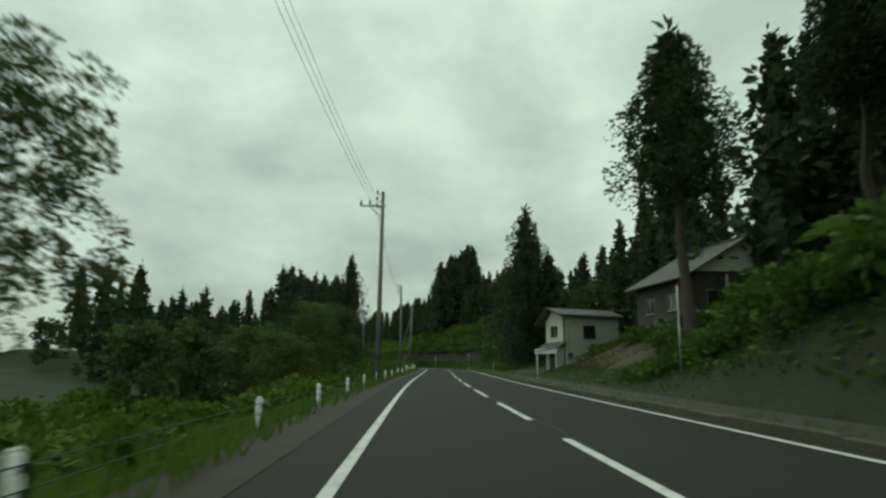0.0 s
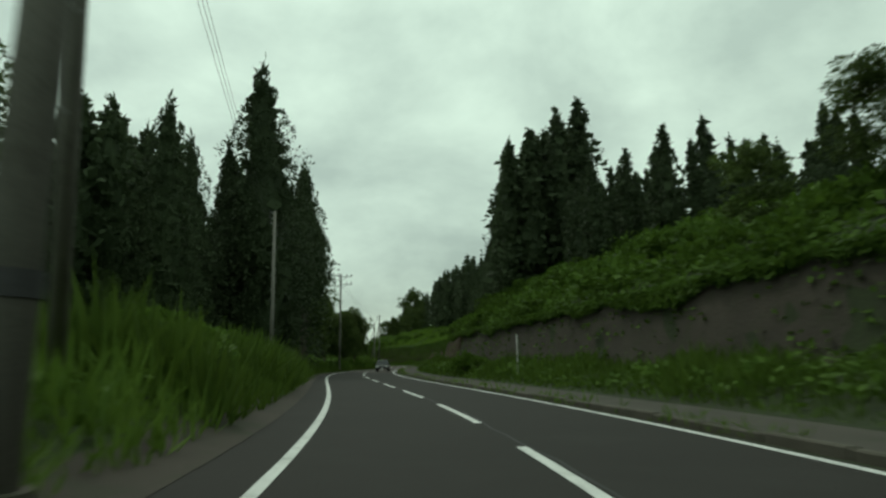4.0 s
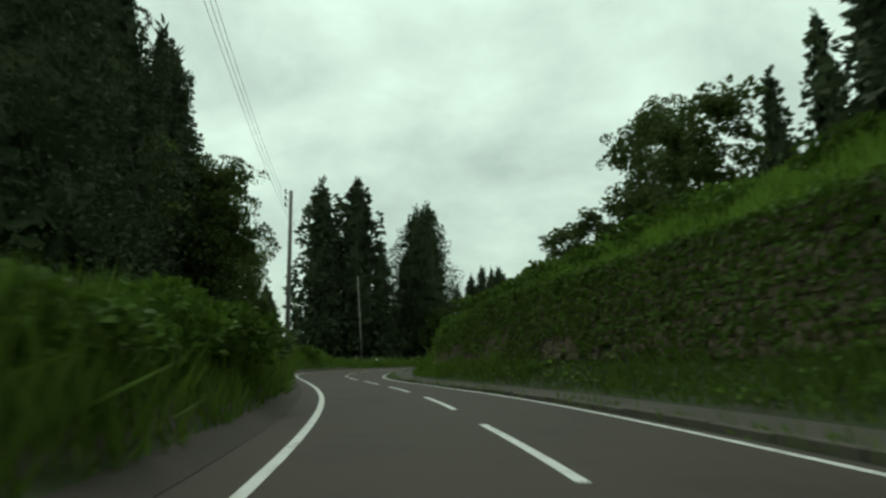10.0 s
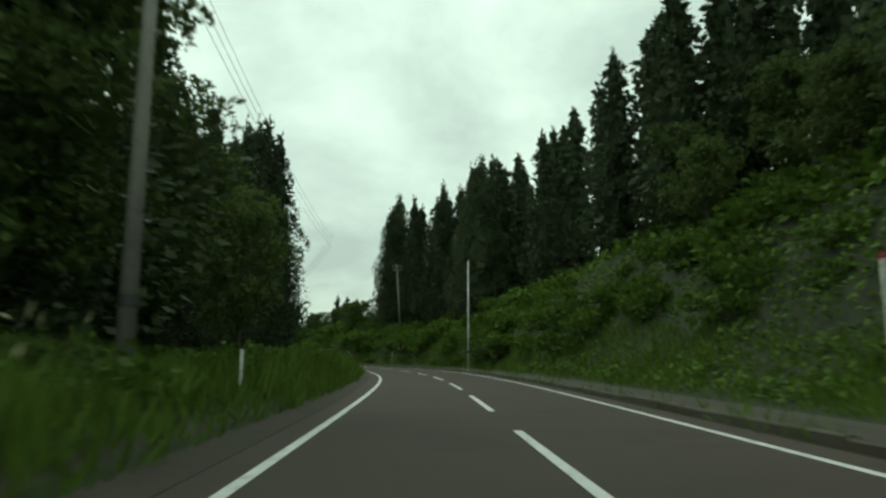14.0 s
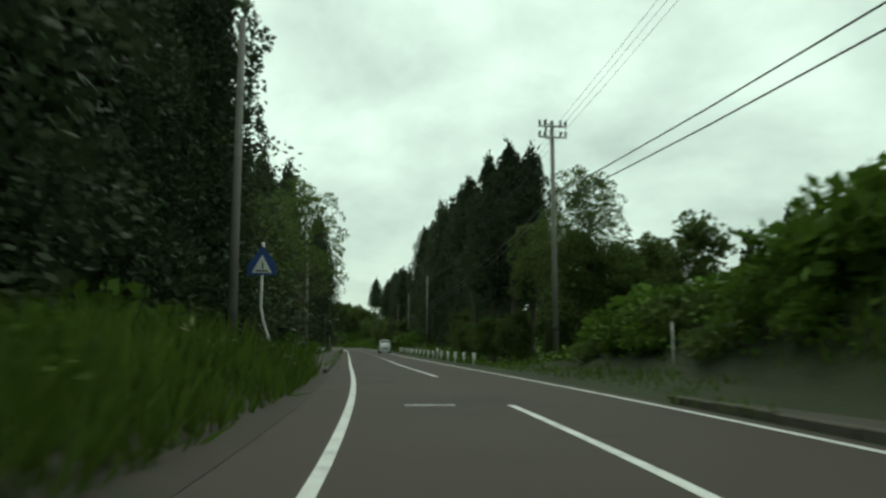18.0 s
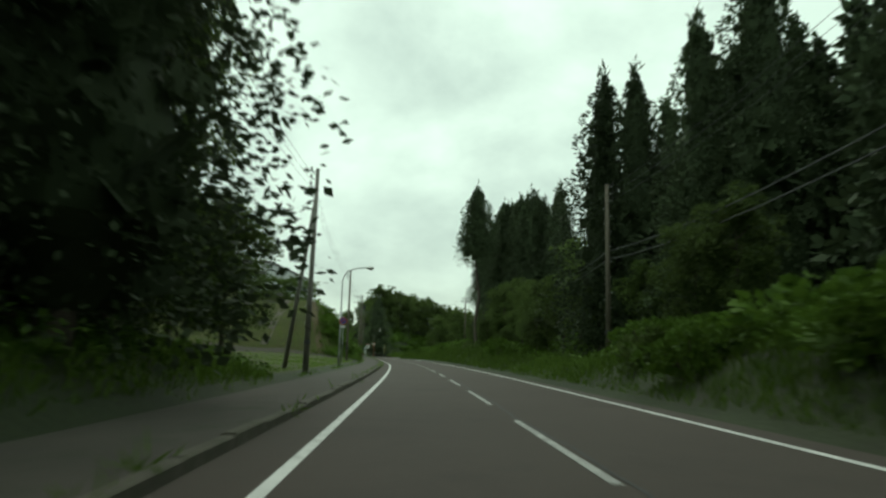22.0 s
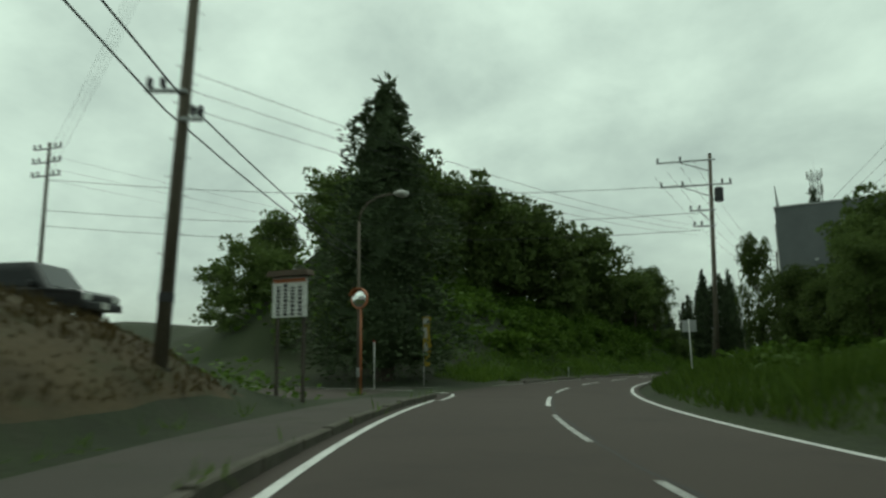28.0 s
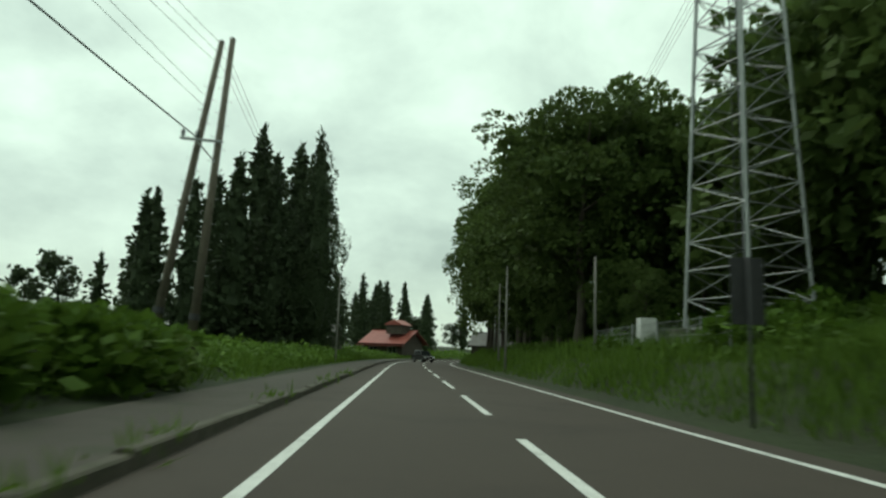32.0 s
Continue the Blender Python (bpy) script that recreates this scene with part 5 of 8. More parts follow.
def vines():
    """Kudzu and other leaves over the banks, in stretches."""
    rng = np.random.RandomState(8)
    plots = []
    for a in range(-45, 1180, 75):
        b = a + 75
        plots.append((a, b, 6.7, 14, 21, 0.23))
        plots.append((a, b, 14, 32, 5.0, 0.55))
        plots.append((a, b, -12, -5.2, 18, 0.22))
        plots.append((a, b, -30, -12, 4.0, 0.55))
    bare = ((-45, 112, -14, -4), (35, 58, 6.5, 13), (58, 84, 6, 13), (724, 791, -50, -7.2), (791, 812, -50, -13.4), (846, 914, -50, -7.2), (918, 942, -60, -4), (946, 974, 3, 24), (1006, 1026, 3, 13), (590, 921, -7.6, -4), (941, 1180, -7.6, -4))
    for side, name in ((1, "vines_right"), (-1, "vines_left")):
        for a in range(-45, 1180, 225):
            out = []
            for s0, s1, u0, u1, dense, leaf in plots:
                if u0 * side < 0 or not a <= s0 < a + 225:
                    continue
                n = int((s1 - s0) * (u1 - u0) * dense)
                s, u = scatter(rng, n, s0, s1, u0, u1)
                keep = np.ones(n, bool)
                for p, q, v, w in bare:
                    keep &= ~((s > p) & (s < q) & (u > v) & (u < w))
                cover = lumps(s * 0.9 + 40, u * 1.4) + 0.5 * lumps(s * 2.7, u * 3.1)
                keep &= cover > np.where((s > 225) & (s < 350) & (u > 11) & (u < 24), 0.55, -0.85)
                s, u, cover = s[keep], u[keep], cover[keep]
                n = len(s)
                z = height(s, u) + np.clip(cover + 0.5, 0, 2) * rng.rand(n) * (0.8 if leaf < 0.3 else 1.1)
                p = spots(s, u, z)
                ax = unit(rng.normal(0, 1, (n, 3)) * np.array([1, 1, 0.45]) + np.array([0, 0, 0.2])) * leaf * rng.uniform(0.7, 1.4, (n, 1))
                sd = unit(np.cross(ax, rng.normal(0, 0.5, (n, 3)) + np.array([0, 0, 1]))) * leaf * rng.uniform(0.35, 0.55, (n, 1))
                out.append(kites(p, ax, sd))
            linked(name, quick_mesh(name, np.concatenate(out), 4), VINE, None, "green kudzu vines covering the roadside bank", "vines", kind="stuff")


vines()


def tall_grass():
    """Rank grass along the verges."""
    rng = np.random.RandomState(9)
    # station, from, to, blade height, blades a square metre
    beds = [(-45, 110, -17, -4.5, 0.75, 15), (110, 132, -7.5, -4.45, 1.1, 22), (132, 172, -9, -4.4, 1.7, 30), (172, 240, -8.5, -4.4, 1.0, 24), (240, 330, -9.5, -4.4, 1.35, 30),
            (330, 392, -10, -4.4, 1.35, 30), (392, 480, -11, -4.4, 1.05, 26), (480, 588, -9, -4.4, 1.4, 30), (588, 640, -10, -7.3, 0.9, 20), (672, 722, -10.5, -7.2, 0.9, 24),
            (791, 850, -14, -7.2, 0.9, 20), (940, 1030, -10.5, -7.1, 1.0, 24), (1030, 1180, -10, -7.2, 0.8, 20),
            (-45, 58, 6.4, 8.5, 0.45, 18), (84, 132, 6.4, 8.5, 0.6, 18), (132, 345, 6.3, 10, 1.0, 22), (345, 400, 6.3, 8.6, 1.45, 30), (400, 470, 6.3, 10, 0.75, 20), (470, 575, 6.4, 9, 0.85, 24),
            (575, 665, 4.5, 6.5, 0.5, 12), (665, 740, 4.4, 7.5, 0.75, 22), (740, 945, 4.4, 8.5, 1.0, 24), (974, 1006, 4.4, 9, 0.95, 26), (1006, 1026, 7.4, 11, 0.3, 12), (1024, 1180, 4.4, 10, 0.95, 24)]
    for s0, s1, u0, u1, tall, dense in beds:
        n = int((s1 - s0) * (u1 - u0) * dense * 1.9)
        s, u = scatter(rng, n, s0, s1, u0, u1)
        edge = np.minimum(np.abs(np.abs(u) - min(abs(u0), abs(u1))) / 0.9, 1)
        clump = 0.65 + 0.5 * np.clip(lumps(s * 1.6, u * 2.2), -0.6, 1)
        h = tall * clump * (0.62 + 0.38 * edge) * rng.uniform(0.6, 1.25, n)
        p = spots(s, u, height(s, u) - 0.03)
        ax = unit(rng.normal(0, 0.32, (n, 3)) + np.array([0, 0, 1])) * h[:, None]
        sd = unit(np.cross(ax, rng.normal(0, 1, (n, 3)))) * (0.014 + 0.030 * h * rng.uniform(0.6, 1.3, n))[:, None]
        linked("tall_grass", quick_mesh("tall_grass", kites(p, ax, sd, 0.35), 4), GRASS, None, "rank green grass along the road's verge", "grass", kind="stuff")
    for name, mat, label, rows in (("bank_grass", FRESH, "fresh green grass and weeds on the bank", ((225, 350, 11, 22, 0.95, 34), (806, 850, -15, -8, 0.75, 34))),
                                   ("dry_tufts", DRYGRASS, "short dry tufts on the brown bank", ((849, 912, -13, -7.8, 0.34, 60), (38, 56, 7.6, 12.8, 0.24, 40))),
                                   ("lawn_grass", FRESH, "mown grass of the lawn", ((726, 789, -22, -8, 0.13, 30), (792, 806, -34, -14, 0.30, 30)))):
        for s0, s1, u0, u1, tall, dense in rows:
            n = int((s1 - s0) * (u1 - u0) * dense)
            s, u = scatter(rng, n, s0, s1, u0, u1)
            h = tall * (0.7 + 0.45 * np.clip(lumps(s * 1.9, u * 2.6), -0.7, 1)) * rng.uniform(0.5, 1.3, n)
            p = spots(s, u, height(s, u) + (-0.03 if name == "bank_grass" else 0.07))
            ax = unit(rng.normal(0, 0.42, (n, 3)) + np.array([0, 0, 1])) * h[:, None]
            sd = unit(np.cross(ax, rng.normal(0, 1, (n, 3)))) * (0.016 + 0.055 * h * rng.uniform(0.6, 1.3, n))[:, None]
            linked(name, quick_mesh(name, kites(p, ax, sd, 0.4), 4), mat, None, label, "grass", kind="stuff")
    # pale plumes above the grass
    n = 420
    s = np.concatenate([rng.uniform(236, 300, 160), rng.uniform(395, 440, 120), rng.uniform(478, 575, 140)])
    u = -rng.uniform(4.8, 7.5, n)
    p = spots(s, u, height(s, u) + rng.uniform(0.7, 1.25, n))
    ax = unit(rng.normal(0, 0.5, (n, 3)) + np.array([0, 0, 0.8])) * rng.uniform(0.18, 0.34, (n, 1))
    sd = unit(np.cross(ax, rng.normal(0, 1, (n, 3)))) * 0.03
    linked("seed_heads", quick_mesh("seed_heads", kites(p, ax, sd), 4), STRAW, None, "pale grass plumes above the verge", "grass", kind="stuff")
    # weeds in the kerb joints
    n = 23400
    s = np.concatenate([rng.uniform(-40, 575, 11700), rng.uniform(589, 921, 6600), rng.uniform(941, 1060, 5100)])
    u = np.concatenate([rng.choice([3.95, 4.2, 6.25], 11700), rng.choice([-4.1, -4.4, -7.0, -6.9], 11700)]) + rng.normal(0, 0.12, n)
    keep = lumps(s * 2.3, u) > 0.05
    s, u = s[keep], u[keep]
    n = len(s)
    p = spots(s, u, -np.clip(u, -4.3, 4.3) * tilt(s) + np.where(np.abs(u) > 4.0, 0.12, 0.0))
    ax = unit(rng.normal(0, 0.45, (n, 3)) + np.array([0, 0, 1])) * rng.uniform(0.08, 0.42, (n, 1))
    sd = unit(np.cross(ax, rng.normal(0, 1, (n, 3)))) * 0.02
    linked("kerb_weeds", quick_mesh("kerb_weeds", kites(p, ax, sd, 0.35), 4), GRASS, None, "weeds growing along the kerb", "weeds", kind="stuff")


tall_grass()


def bank_shrubs():
    rng = random.Random(12)
    plots = [(10, 130, 8.5, 17, 26, 0.8, 1.6), (140, 232, 11.5, 22, 110, 0.7, 1.7), (232, 345, 12, 22, 60, 0.6, 1.2), (248, 392, -8.6, -5.6, 64, 0.7, 1.3), (392, 480, -9, -5.8, 30, 0.6, 1.1), (345, 470, 10.5, 17, 60, 0.8, 1.6), (470, 592, 8.0, 14, 90, 0.8, 1.7), (480, 590, 6.9, 7.7, 44, 0.45, 0.8), (944, 1030, -20, -10.5, 60, 1.0, 1.9), (664, 724, 6.0, 9, 40, 0.7, 1.4), (345, 470, 10, 20, 46, 0.8, 1.7), (470, 590, 8.0, 16, 74, 0.8, 1.8), (650, 800, 6.8, 10, 26, 0.6, 1.2), (800, 945, 8, 13, 36, 0.8, 1.6), (1030, 1110, 9, 18, 14, 0.8, 1.6),
             (14, 130, -12, -6.5, 28, 0.8, 1.8), (160, 240, -10, -7, 12, 0.8, 1.4), (596, 640, -11, -8.2, 10, 0.9, 1.6), (944, 1040, -22, -10.5, 70, 1.0, 2.2), (1034, 1046, -14, -9.3, 14, 1.0, 1.5), (1037, 1048, -9.6, -7.9, 12, 1.1, 1.6), (598, 640, -18, -10, 34, 1.2, 2.4), (545, 592, 7.5, 16, 46, 1.0, 2.2), (662, 722, 6.4, 10.5, 44, 0.6, 1.8), (-8, 21, 8, 15, 46, 0.8, 1.6), (6, 34, 7.3, 10.5, 44, 0.5, 0.9), (-8, 14, 7, 11, 44, 0.6, 1.1), (-10, 64, -34, -14, 70, 0.8, 1.8), (800, 850, 7, 11, 22, 0.8, 1.5), (572, 592, 7.2, 9.2, 18, 0.6, 1.2), (134, 172, -9, -6.2, 12, 1.0, 1.8), (84, 118, 7.5, 9.4, 12, 0.5, 1.0), (240, 330, -11, -7, 16, 0.9, 1.5), (480, 585, -10, -6.2, 40, 0.9, 1.7), (803, 850, -14, -7.9, 26, 0.6, 1.2), (797, 806, -13.4, -8.6, 34, 0.7, 1.3), (792, 798, -12, -8.2, 14, 0.5, 0.9), (762, 806, 7.4, 11, 40, 0.6, 1.2), (196, 250, -9, -5.8, 22, 0.7, 1.3)]
    for s0, s1, u0, u1, n, a, b in plots:
        for _ in range(n):
            s, u = rng.uniform(s0, s1), rng.uniform(u0, u1)
            if 58 < s < 86 and 6 < u < 20:
                continue
            tree("shrub", rng.randrange(4), s, u, rng.uniform(a, b), rng.uniform(0.9, 1.5), group="shrubs on the banks")


bank_shrubs()
for s, u, h in ((637, -8.7, 2.3), (640, -9.2, 2.0), (655, -7.3, 0.75), (943, -5.6, 0.6), (975, -4.8, 0.5), (712, 5.6, 1.3), (752, 6.4, 1.6), (286, 8.2, 1.9), (290, 8.5, 1.6), (172, 7.5, 1.5), (116, 8.5, 1.6)):
    tree("shrub", int(s) % 3, s, u, h, 1.0, label="single leafy bush at the roadside", group="bushes at the roadside")


def gather_far():
    for _, bits in sorted(THICKET.items()):
        linked("thicket", quick_mesh("thicket", np.concatenate(bits), 4), VINE, None, "dense green bushes on the slope behind the verge", "bushes", kind="stuff")
    for _, bits in sorted(BACKWOOD.items()):
        linked("cedar_wood", quick_mesh("cedar_wood", np.concatenate(bits), 4), CEDAR, None, "dark cedar wood standing back from the road", "woods", kind="stuff")
    for _, bits in sorted(LEAFWOOD.items()):
        linked("leafy_wood", quick_mesh("leafy_wood", np.concatenate(bits), 4), BROAD, None, "dense leafy wood standing back from the road", "woods", kind="stuff")


gather_far()


# ---- stone wall and rock faces on the right ----
def stone_wall():
    """Rough stones of uneven size in loose courses on the leaning face."""
    rng = random.Random(4)
    wall = thing("stone_wall", Matrix.Identity(4), "long rough brown stone retaining wall draped with vines", "wall", kind="structure")
    def rough_block(w, h):
        g = Geo().box((0, 0, 0), (0.4, w, h))
        front = [(-0.24, -w * 0.28, -h * 0.26), (-0.24, w * 0.28, -h * 0.26), (-0.25, w * 0.26, h * 0.26), (-0.25, -w * 0.26, h * 0.26)]
        # the face towards the road is pitched: four slopes round a small boss
        g.f = [q for q in g.f if set(q) != {0, 2, 4, 6}]
        n = len(g.v)
        g.v += front
        g.f += [(n, n + 1, n + 2, n + 3), (0, 2, n + 1, n), (2, 6, n + 2, n + 1), (6, 4, n + 3, n + 2), (4, 0, n, n + 3)]
        g.v = [(x + rng.uniform(-0.035, 0.035), y + rng.uniform(-0.03, 0.03), z + rng.uniform(-0.025, 0.025)) for x, y, z in g.v]
        return g
    shapes = [(q, mesh_of("stone", rough_block(q, 0.34))) for q in (0.32, 0.4, 0.48, 0.55, 0.62, 0.44)]
    rest = Geo()
    count = 0
    for s0, s1 in ((195, 372), (392, 438)):
        for j in range(13):
            s = s0 + rng.uniform(0, 0.5)
            while s < s1:
                pick = rng.randrange(6)
                w = shapes[pick][0]
                s += w / 2
                row = [float(np.interp(s, RIGHT[:, 0], RIGHT[:, c])) for c in (7, 8, 9, 10)]
                z = row[1] + 0.32 * (j + 0.35) - 0.1 + 0.03 * math.sin(s * 0.9 + j) + rng.uniform(-0.03, 0.03)
                f = (z - row[1]) / (row[3] - row[1])
                if f < 1.02 and rng.random() > 0.03:
                    lean = math.degrees(math.atan2(row[2] - row[0], row[3] - row[1]))
                    u = row[0] + (row[2] - row[0]) * f + 0.08 - rng.uniform(0, 0.08)
                    p = spots(s, u, z)
                    m = pose(p[0], p[1], p[2], 0, 0, turn(s)) @ pose(0, 0, 0, rng.uniform(-4, 4), lean + rng.uniform(-2, 2), rng.uniform(-2, 2))
                    if 212 < s < 246 and count < 300:
                        ob = linked("stone", shapes[pick][1], STONE, wall)
                        ob.matrix_world = m
                        count += 1
                    else:
                        g = rough_block(w, 0.34)
                        rest.add([m @ Vector(v) for v in g.v], g.f)
                s += w / 2 + 0.02
    part("wall_stones", rest, STONE, wall, "courses of brown stones", kind="stuff")
    # leaves hanging over the coping in tongues
    rs = np.random.RandomState(14)
    n = 90000
    s = np.concatenate([rs.uniform(134, 372, int(n * 0.84)), rs.uniform(392, 438, n - int(n * 0.84))])
    c = [np.interp(s, RIGHT[:, 0], RIGHT[:, k]) for k in (7, 8, 9, 10)]
    reach = np.clip(0.28 + 0.5 * lumps(s * 0.7, s * 0 + 3) + 0.3 * lumps(s * 2.6, s * 0 + 8), 0.03, 0.95)
    reach = np.where((s > 304) & (s < 345), np.clip(reach + 0.75, 0, 1.05), reach)
    reach = np.where(s < 304, reach * np.interp(s, [178, 200, 270, 286, 304], [0.35, 0.3, 0.35, 1.5, 1.8]), reach)
    reach = np.where((s >= 345) & (s < 372), np.clip(reach + 0.3, 0, 0.9), reach)
    f = 1.06 - reach * rs.rand(n) ** 1.3
    u = c[0] + (c[2] - c[0]) * f - 0.22 - 0.12 * rs.rand(n)
    p = spots(s, u, c[1] + (c[3] - c[1]) * f)
    ax = unit(rs.normal(0, 0.6, (n, 3)) + np.array([0, 0, -0.5])) * rs.uniform(0.14, 0.3, (n, 1))
    sd = unit(np.cross(ax, rs.normal(0, 1, (n, 3)))) * rs.uniform(0.05, 0.11, (n, 1))
    linked("hanging_vines", quick_mesh("hanging_vines", kites(p, ax, sd), 4), VINE, None, "vines hanging over the stone wall", "vines", kind="stuff")


stone_wall()
sheet("rock_slope", np.arange(133, 197, 0.8), [9.75, 9.95, 10.1, 10.25, 10.4, 10.55, 10.7, 10.9, 11.1], lambda s, u: height(s, u) + 0.06 + 0.09 * lumps(s * 3.1, u * 11) * (u < 11), SLATE, "dark bare rock slope above the pavement", "slope")


# ---- poles and wires ----
def curve_points(a, b, sag, n=9):
    a, b = Vector(a), Vector(b)
    return [a.lerp(b, k / (n - 1)) - Vector((0, 0, sag * 4 * (k / (n - 1)) * (1 - k / (n - 1)))) for k in range(n)]


def insulator(parent, p, hang=-1, size=1.0):
    """Three porcelain sheds on a pin."""
    g = Geo()
    for k in range(3):
        z = hang * (0.05 + 0.07 * k) * size
        g.tube(Vector(p) + Vector((0, 0, z)), Vector(p) + Vector((0, 0, z + 0.035 * size)), 0.075 * size, 0.05 * size, 8)
    g.tube(Vector(p) + Vector((0, 0, hang * 0.26 * size)), p, 0.02 * size, 0.02 * size, 6)
    part("insulator", g, DARKSTEEL, parent, "dark porcelain insulator", smooth=True)


STEP_BOLT = mesh_of("step_bolt", Geo().tube((-0.1, 0, 0), (0.1, 0, 0), 0.012, 0.012, 5))


def utility_pole(s, u, top, lean=(0, 0), pins="left", arms=(), stay=None, transformer=0, foot=None, thick=1.0, label="weathered round concrete utility pole with side insulators", tex=None):
    """A tapered pole; top is above the road's level. arms: (height below the top, left reach, right reach)."""
    p = at(s, u) if foot is None else at(s, u, foot)
    h = top - p.z
    ob = thing("utility_pole", pose(p.x, p.y, p.z, lean[0], lean[1], turn(s)), label, "utility pole", "utility poles along the road")
    part("shaft", Geo().tube((0, 0, -0.6), (0, 0, h), 0.17 * thick, 0.10 * thick, 14), tex or POLE, ob, smooth=True)
    part("pole_cap", Geo().tube((0, 0, h), (0, 0, h + 0.05), 0.115 * thick, 0.09 * thick, 10), DARKSTEEL, ob)
    bolt = STEP_BOLT
    for k in range(int(max(0, (h - 3.2) / 0.45))):
        q = 1 if k % 2 else -1
        linked("step_bolt", bolt, STEEL, ob).matrix_local = Matrix.Translation((0.18 * q, 0, 2.6 + 0.45 * k))
    part("marker_band", Geo().tube((0, 0, 1.5), (0, 0, 1.72), 0.178 * thick, 0.176 * thick, 14), DARKSTEEL, ob, "dark number band") if h > 8 else None
    side = {"left": -1, "right": 1}.get(pins, 0)
    if side:
        for k in range(3):
            z = h - 0.15 - 0.42 * k
            part("bracket", Geo().tube((0, 0, z), (0.34 * side, 0, z + 0.03), 0.03, 0.025, 6), STEEL, ob)
            insulator(ob, (0.34 * side, 0, z + 0.05), 1, 1.0)
    for drop, a, b in arms:
        z = h - drop
        part("crossarm", Geo().box(((b - a) / 2, -0.14, z), (a + b, 0.09, 0.09)), STEEL, ob, bevel=0.01)
        if a > 1.2:
            part("arm_brace", Geo().tube((0, -0.14, z - 0.75), (-a * 0.6, -0.14, z), 0.03, 0.03, 6), STEEL, ob)
        if b > 1.2:
            part("arm_brace", Geo().tube((0, -0.14, z - 0.75), (b * 0.6, -0.14, z), 0.03, 0.03, 6), STEEL, ob)
        for x in [-a + 0.08, -a * 0.55] * (a > 0.5) + [b - 0.08, b * 0.55] * (b > 0.5):
            insulator(ob, (x, -0.14, z + 0.05), 1, 1.15)
    if transformer:
        z = h - abs(transformer)
        q = 0.45 * (1 if transformer > 0 else -1)
        part("transformer", Geo().tube((q, 0, z - 0.45), (q, 0, z + 0.35), 0.26, 0.26, 14).tube((q, 0, z + 0.35), (q, 0, z + 0.43), 0.28, 0.2, 14), DARKSTEEL, ob, "dark cylindrical pole transformer", smooth=False)
        part("transformer_bracket", Geo().box((q / 2, 0, z - 0.3), (abs(q), 0.12, 0.08)), STEEL, ob)
    if stay:
        q = at(*stay) - p
        q = pose(0, 0, 0, 0, 0, -turn(s)) @ q
        part("stay_pole", Geo().tube(q - Vector((0, 0, 0.3)), (0, 0, h * 0.86), 0.13, 0.09, 10), tex or POLE, ob, "leaning concrete stay pole", smooth=True)
    part("foot_collar", Geo().tube((0, 0, -0.3), (0, 0, 0.06), 0.26 * thick, 0.24 * thick, 14), KERB, ob, "rough concrete foot")
    return ob


def tip(s, u, z, dx=0.0):
    return at(s, u + dx, z)


OLDPOLE = surface("dark_weathered_pole", (0.085, 0.072, 0.055), (0.15, 0.13, 0.10), 0.9, 24, 0.6, 0.4, 0.005, stain=(0.06, 0.055, 0.04))
left_poles = [(-8, -6, 11.5), (40, -5.08, 11.6), (82.5, -6.15, 10.5), (126, -4.85, 11.4), (174, -7.3, 13.0), (217.5, -4.8, 13.7), (261, -5.2, 10.6), (307, -4.7, 11.7), (350, -4.4, 11.9), (395, -6.2, 12.0), (442, -6.8, 10.9), (488, -6.3, 11.3),
              (531, -4.9, 12.0), (582, -6.8, 11.8), (634, -7.6, 11.8), (689, -7.3, 11.5), (731, -7.4, 11.2), (783, -8.7, 11.8), (823, -7.5, 11.9), (867, -7.6, 12.5), (909.6, -8.6, 14.6)]
stays = {126: (131, -6.6), 261: (262.2, -7.3), 307: (311, -7.2), 731: (733, -8.9)}
for s, u, z in left_poles:
    if s in (395, 488):
        continue
    kw = {}
    if s == 126:
        kw = dict(thick=1.35)
    if s == 40:
        kw = dict(arms=((0.9, 1.4, 0.2),))
    if s == 217.5:
        kw = dict(arms=((0.4, 0.3, 1.6), (1.5, 0.3, 1.6)))
    if s == 531:
        kw = dict(arms=((0.5, 0.3, 1.2),), tex=OLDPOLE)
    if s == 783:
        kw = dict(tex=OLDPOLE)
    if s == 823:
        kw = dict(arms=((0.3, 1.5, 0.3), (1.4, 1.5, 0.3)), transformer=2.2, tex=OLDPOLE, label="brown concrete pole with a transformer and side brackets")
    if s == 867:
        kw = dict(arms=((0.5, 0.9, 0.9), (1.3, 0.9, 0.9)), tex=OLDPOLE)
    if s == 909.6:
        kw = dict(arms=((0.5, 1.2, 1.2), (1.4, 1.2, 1.2), (6.9, 0.9, 0.1), (7.6, 0.0, 0.55)), tex=OLDPOLE)
    utility_pole(s, u, z, stay=stays.get(s), lean=(0, {40: 0.9, 126: 2.5, 261: 1.6, 909.6: 2.5}.get(s, random.Random(s).uniform(-1, 1))), **kw)
utility_pole(414.6, -11.6, 14.9, pins="", thick=0.8, lean=(0, -3), label="slim pale concrete pole leaning beside the cedars")
utility_pole(788, -32, 13.5, pins="", thick=0.5, label="thin grey pole standing on the lawn")
right_poles = [(529, 11.5, 15.0), (595, 7.4, 13.3), (658, 8.0, 11.2), (696, 8.8, 11.5), (733, 9.6, 11.5), (780, 10.8, 12.0), (828, 12.8, 12.6)]
for s, u, z in right_poles:
    utility_pole(s, u, z, lean=(0, -4.5 if s == 529 else 0), pins="right" if s > 600 else "left", arms=((0.3, 0.8, 0.8), (0.9, 0.8, 0.8)) if s in (529, 595, 828) else (), tex=OLDPOLE if s > 700 else None)
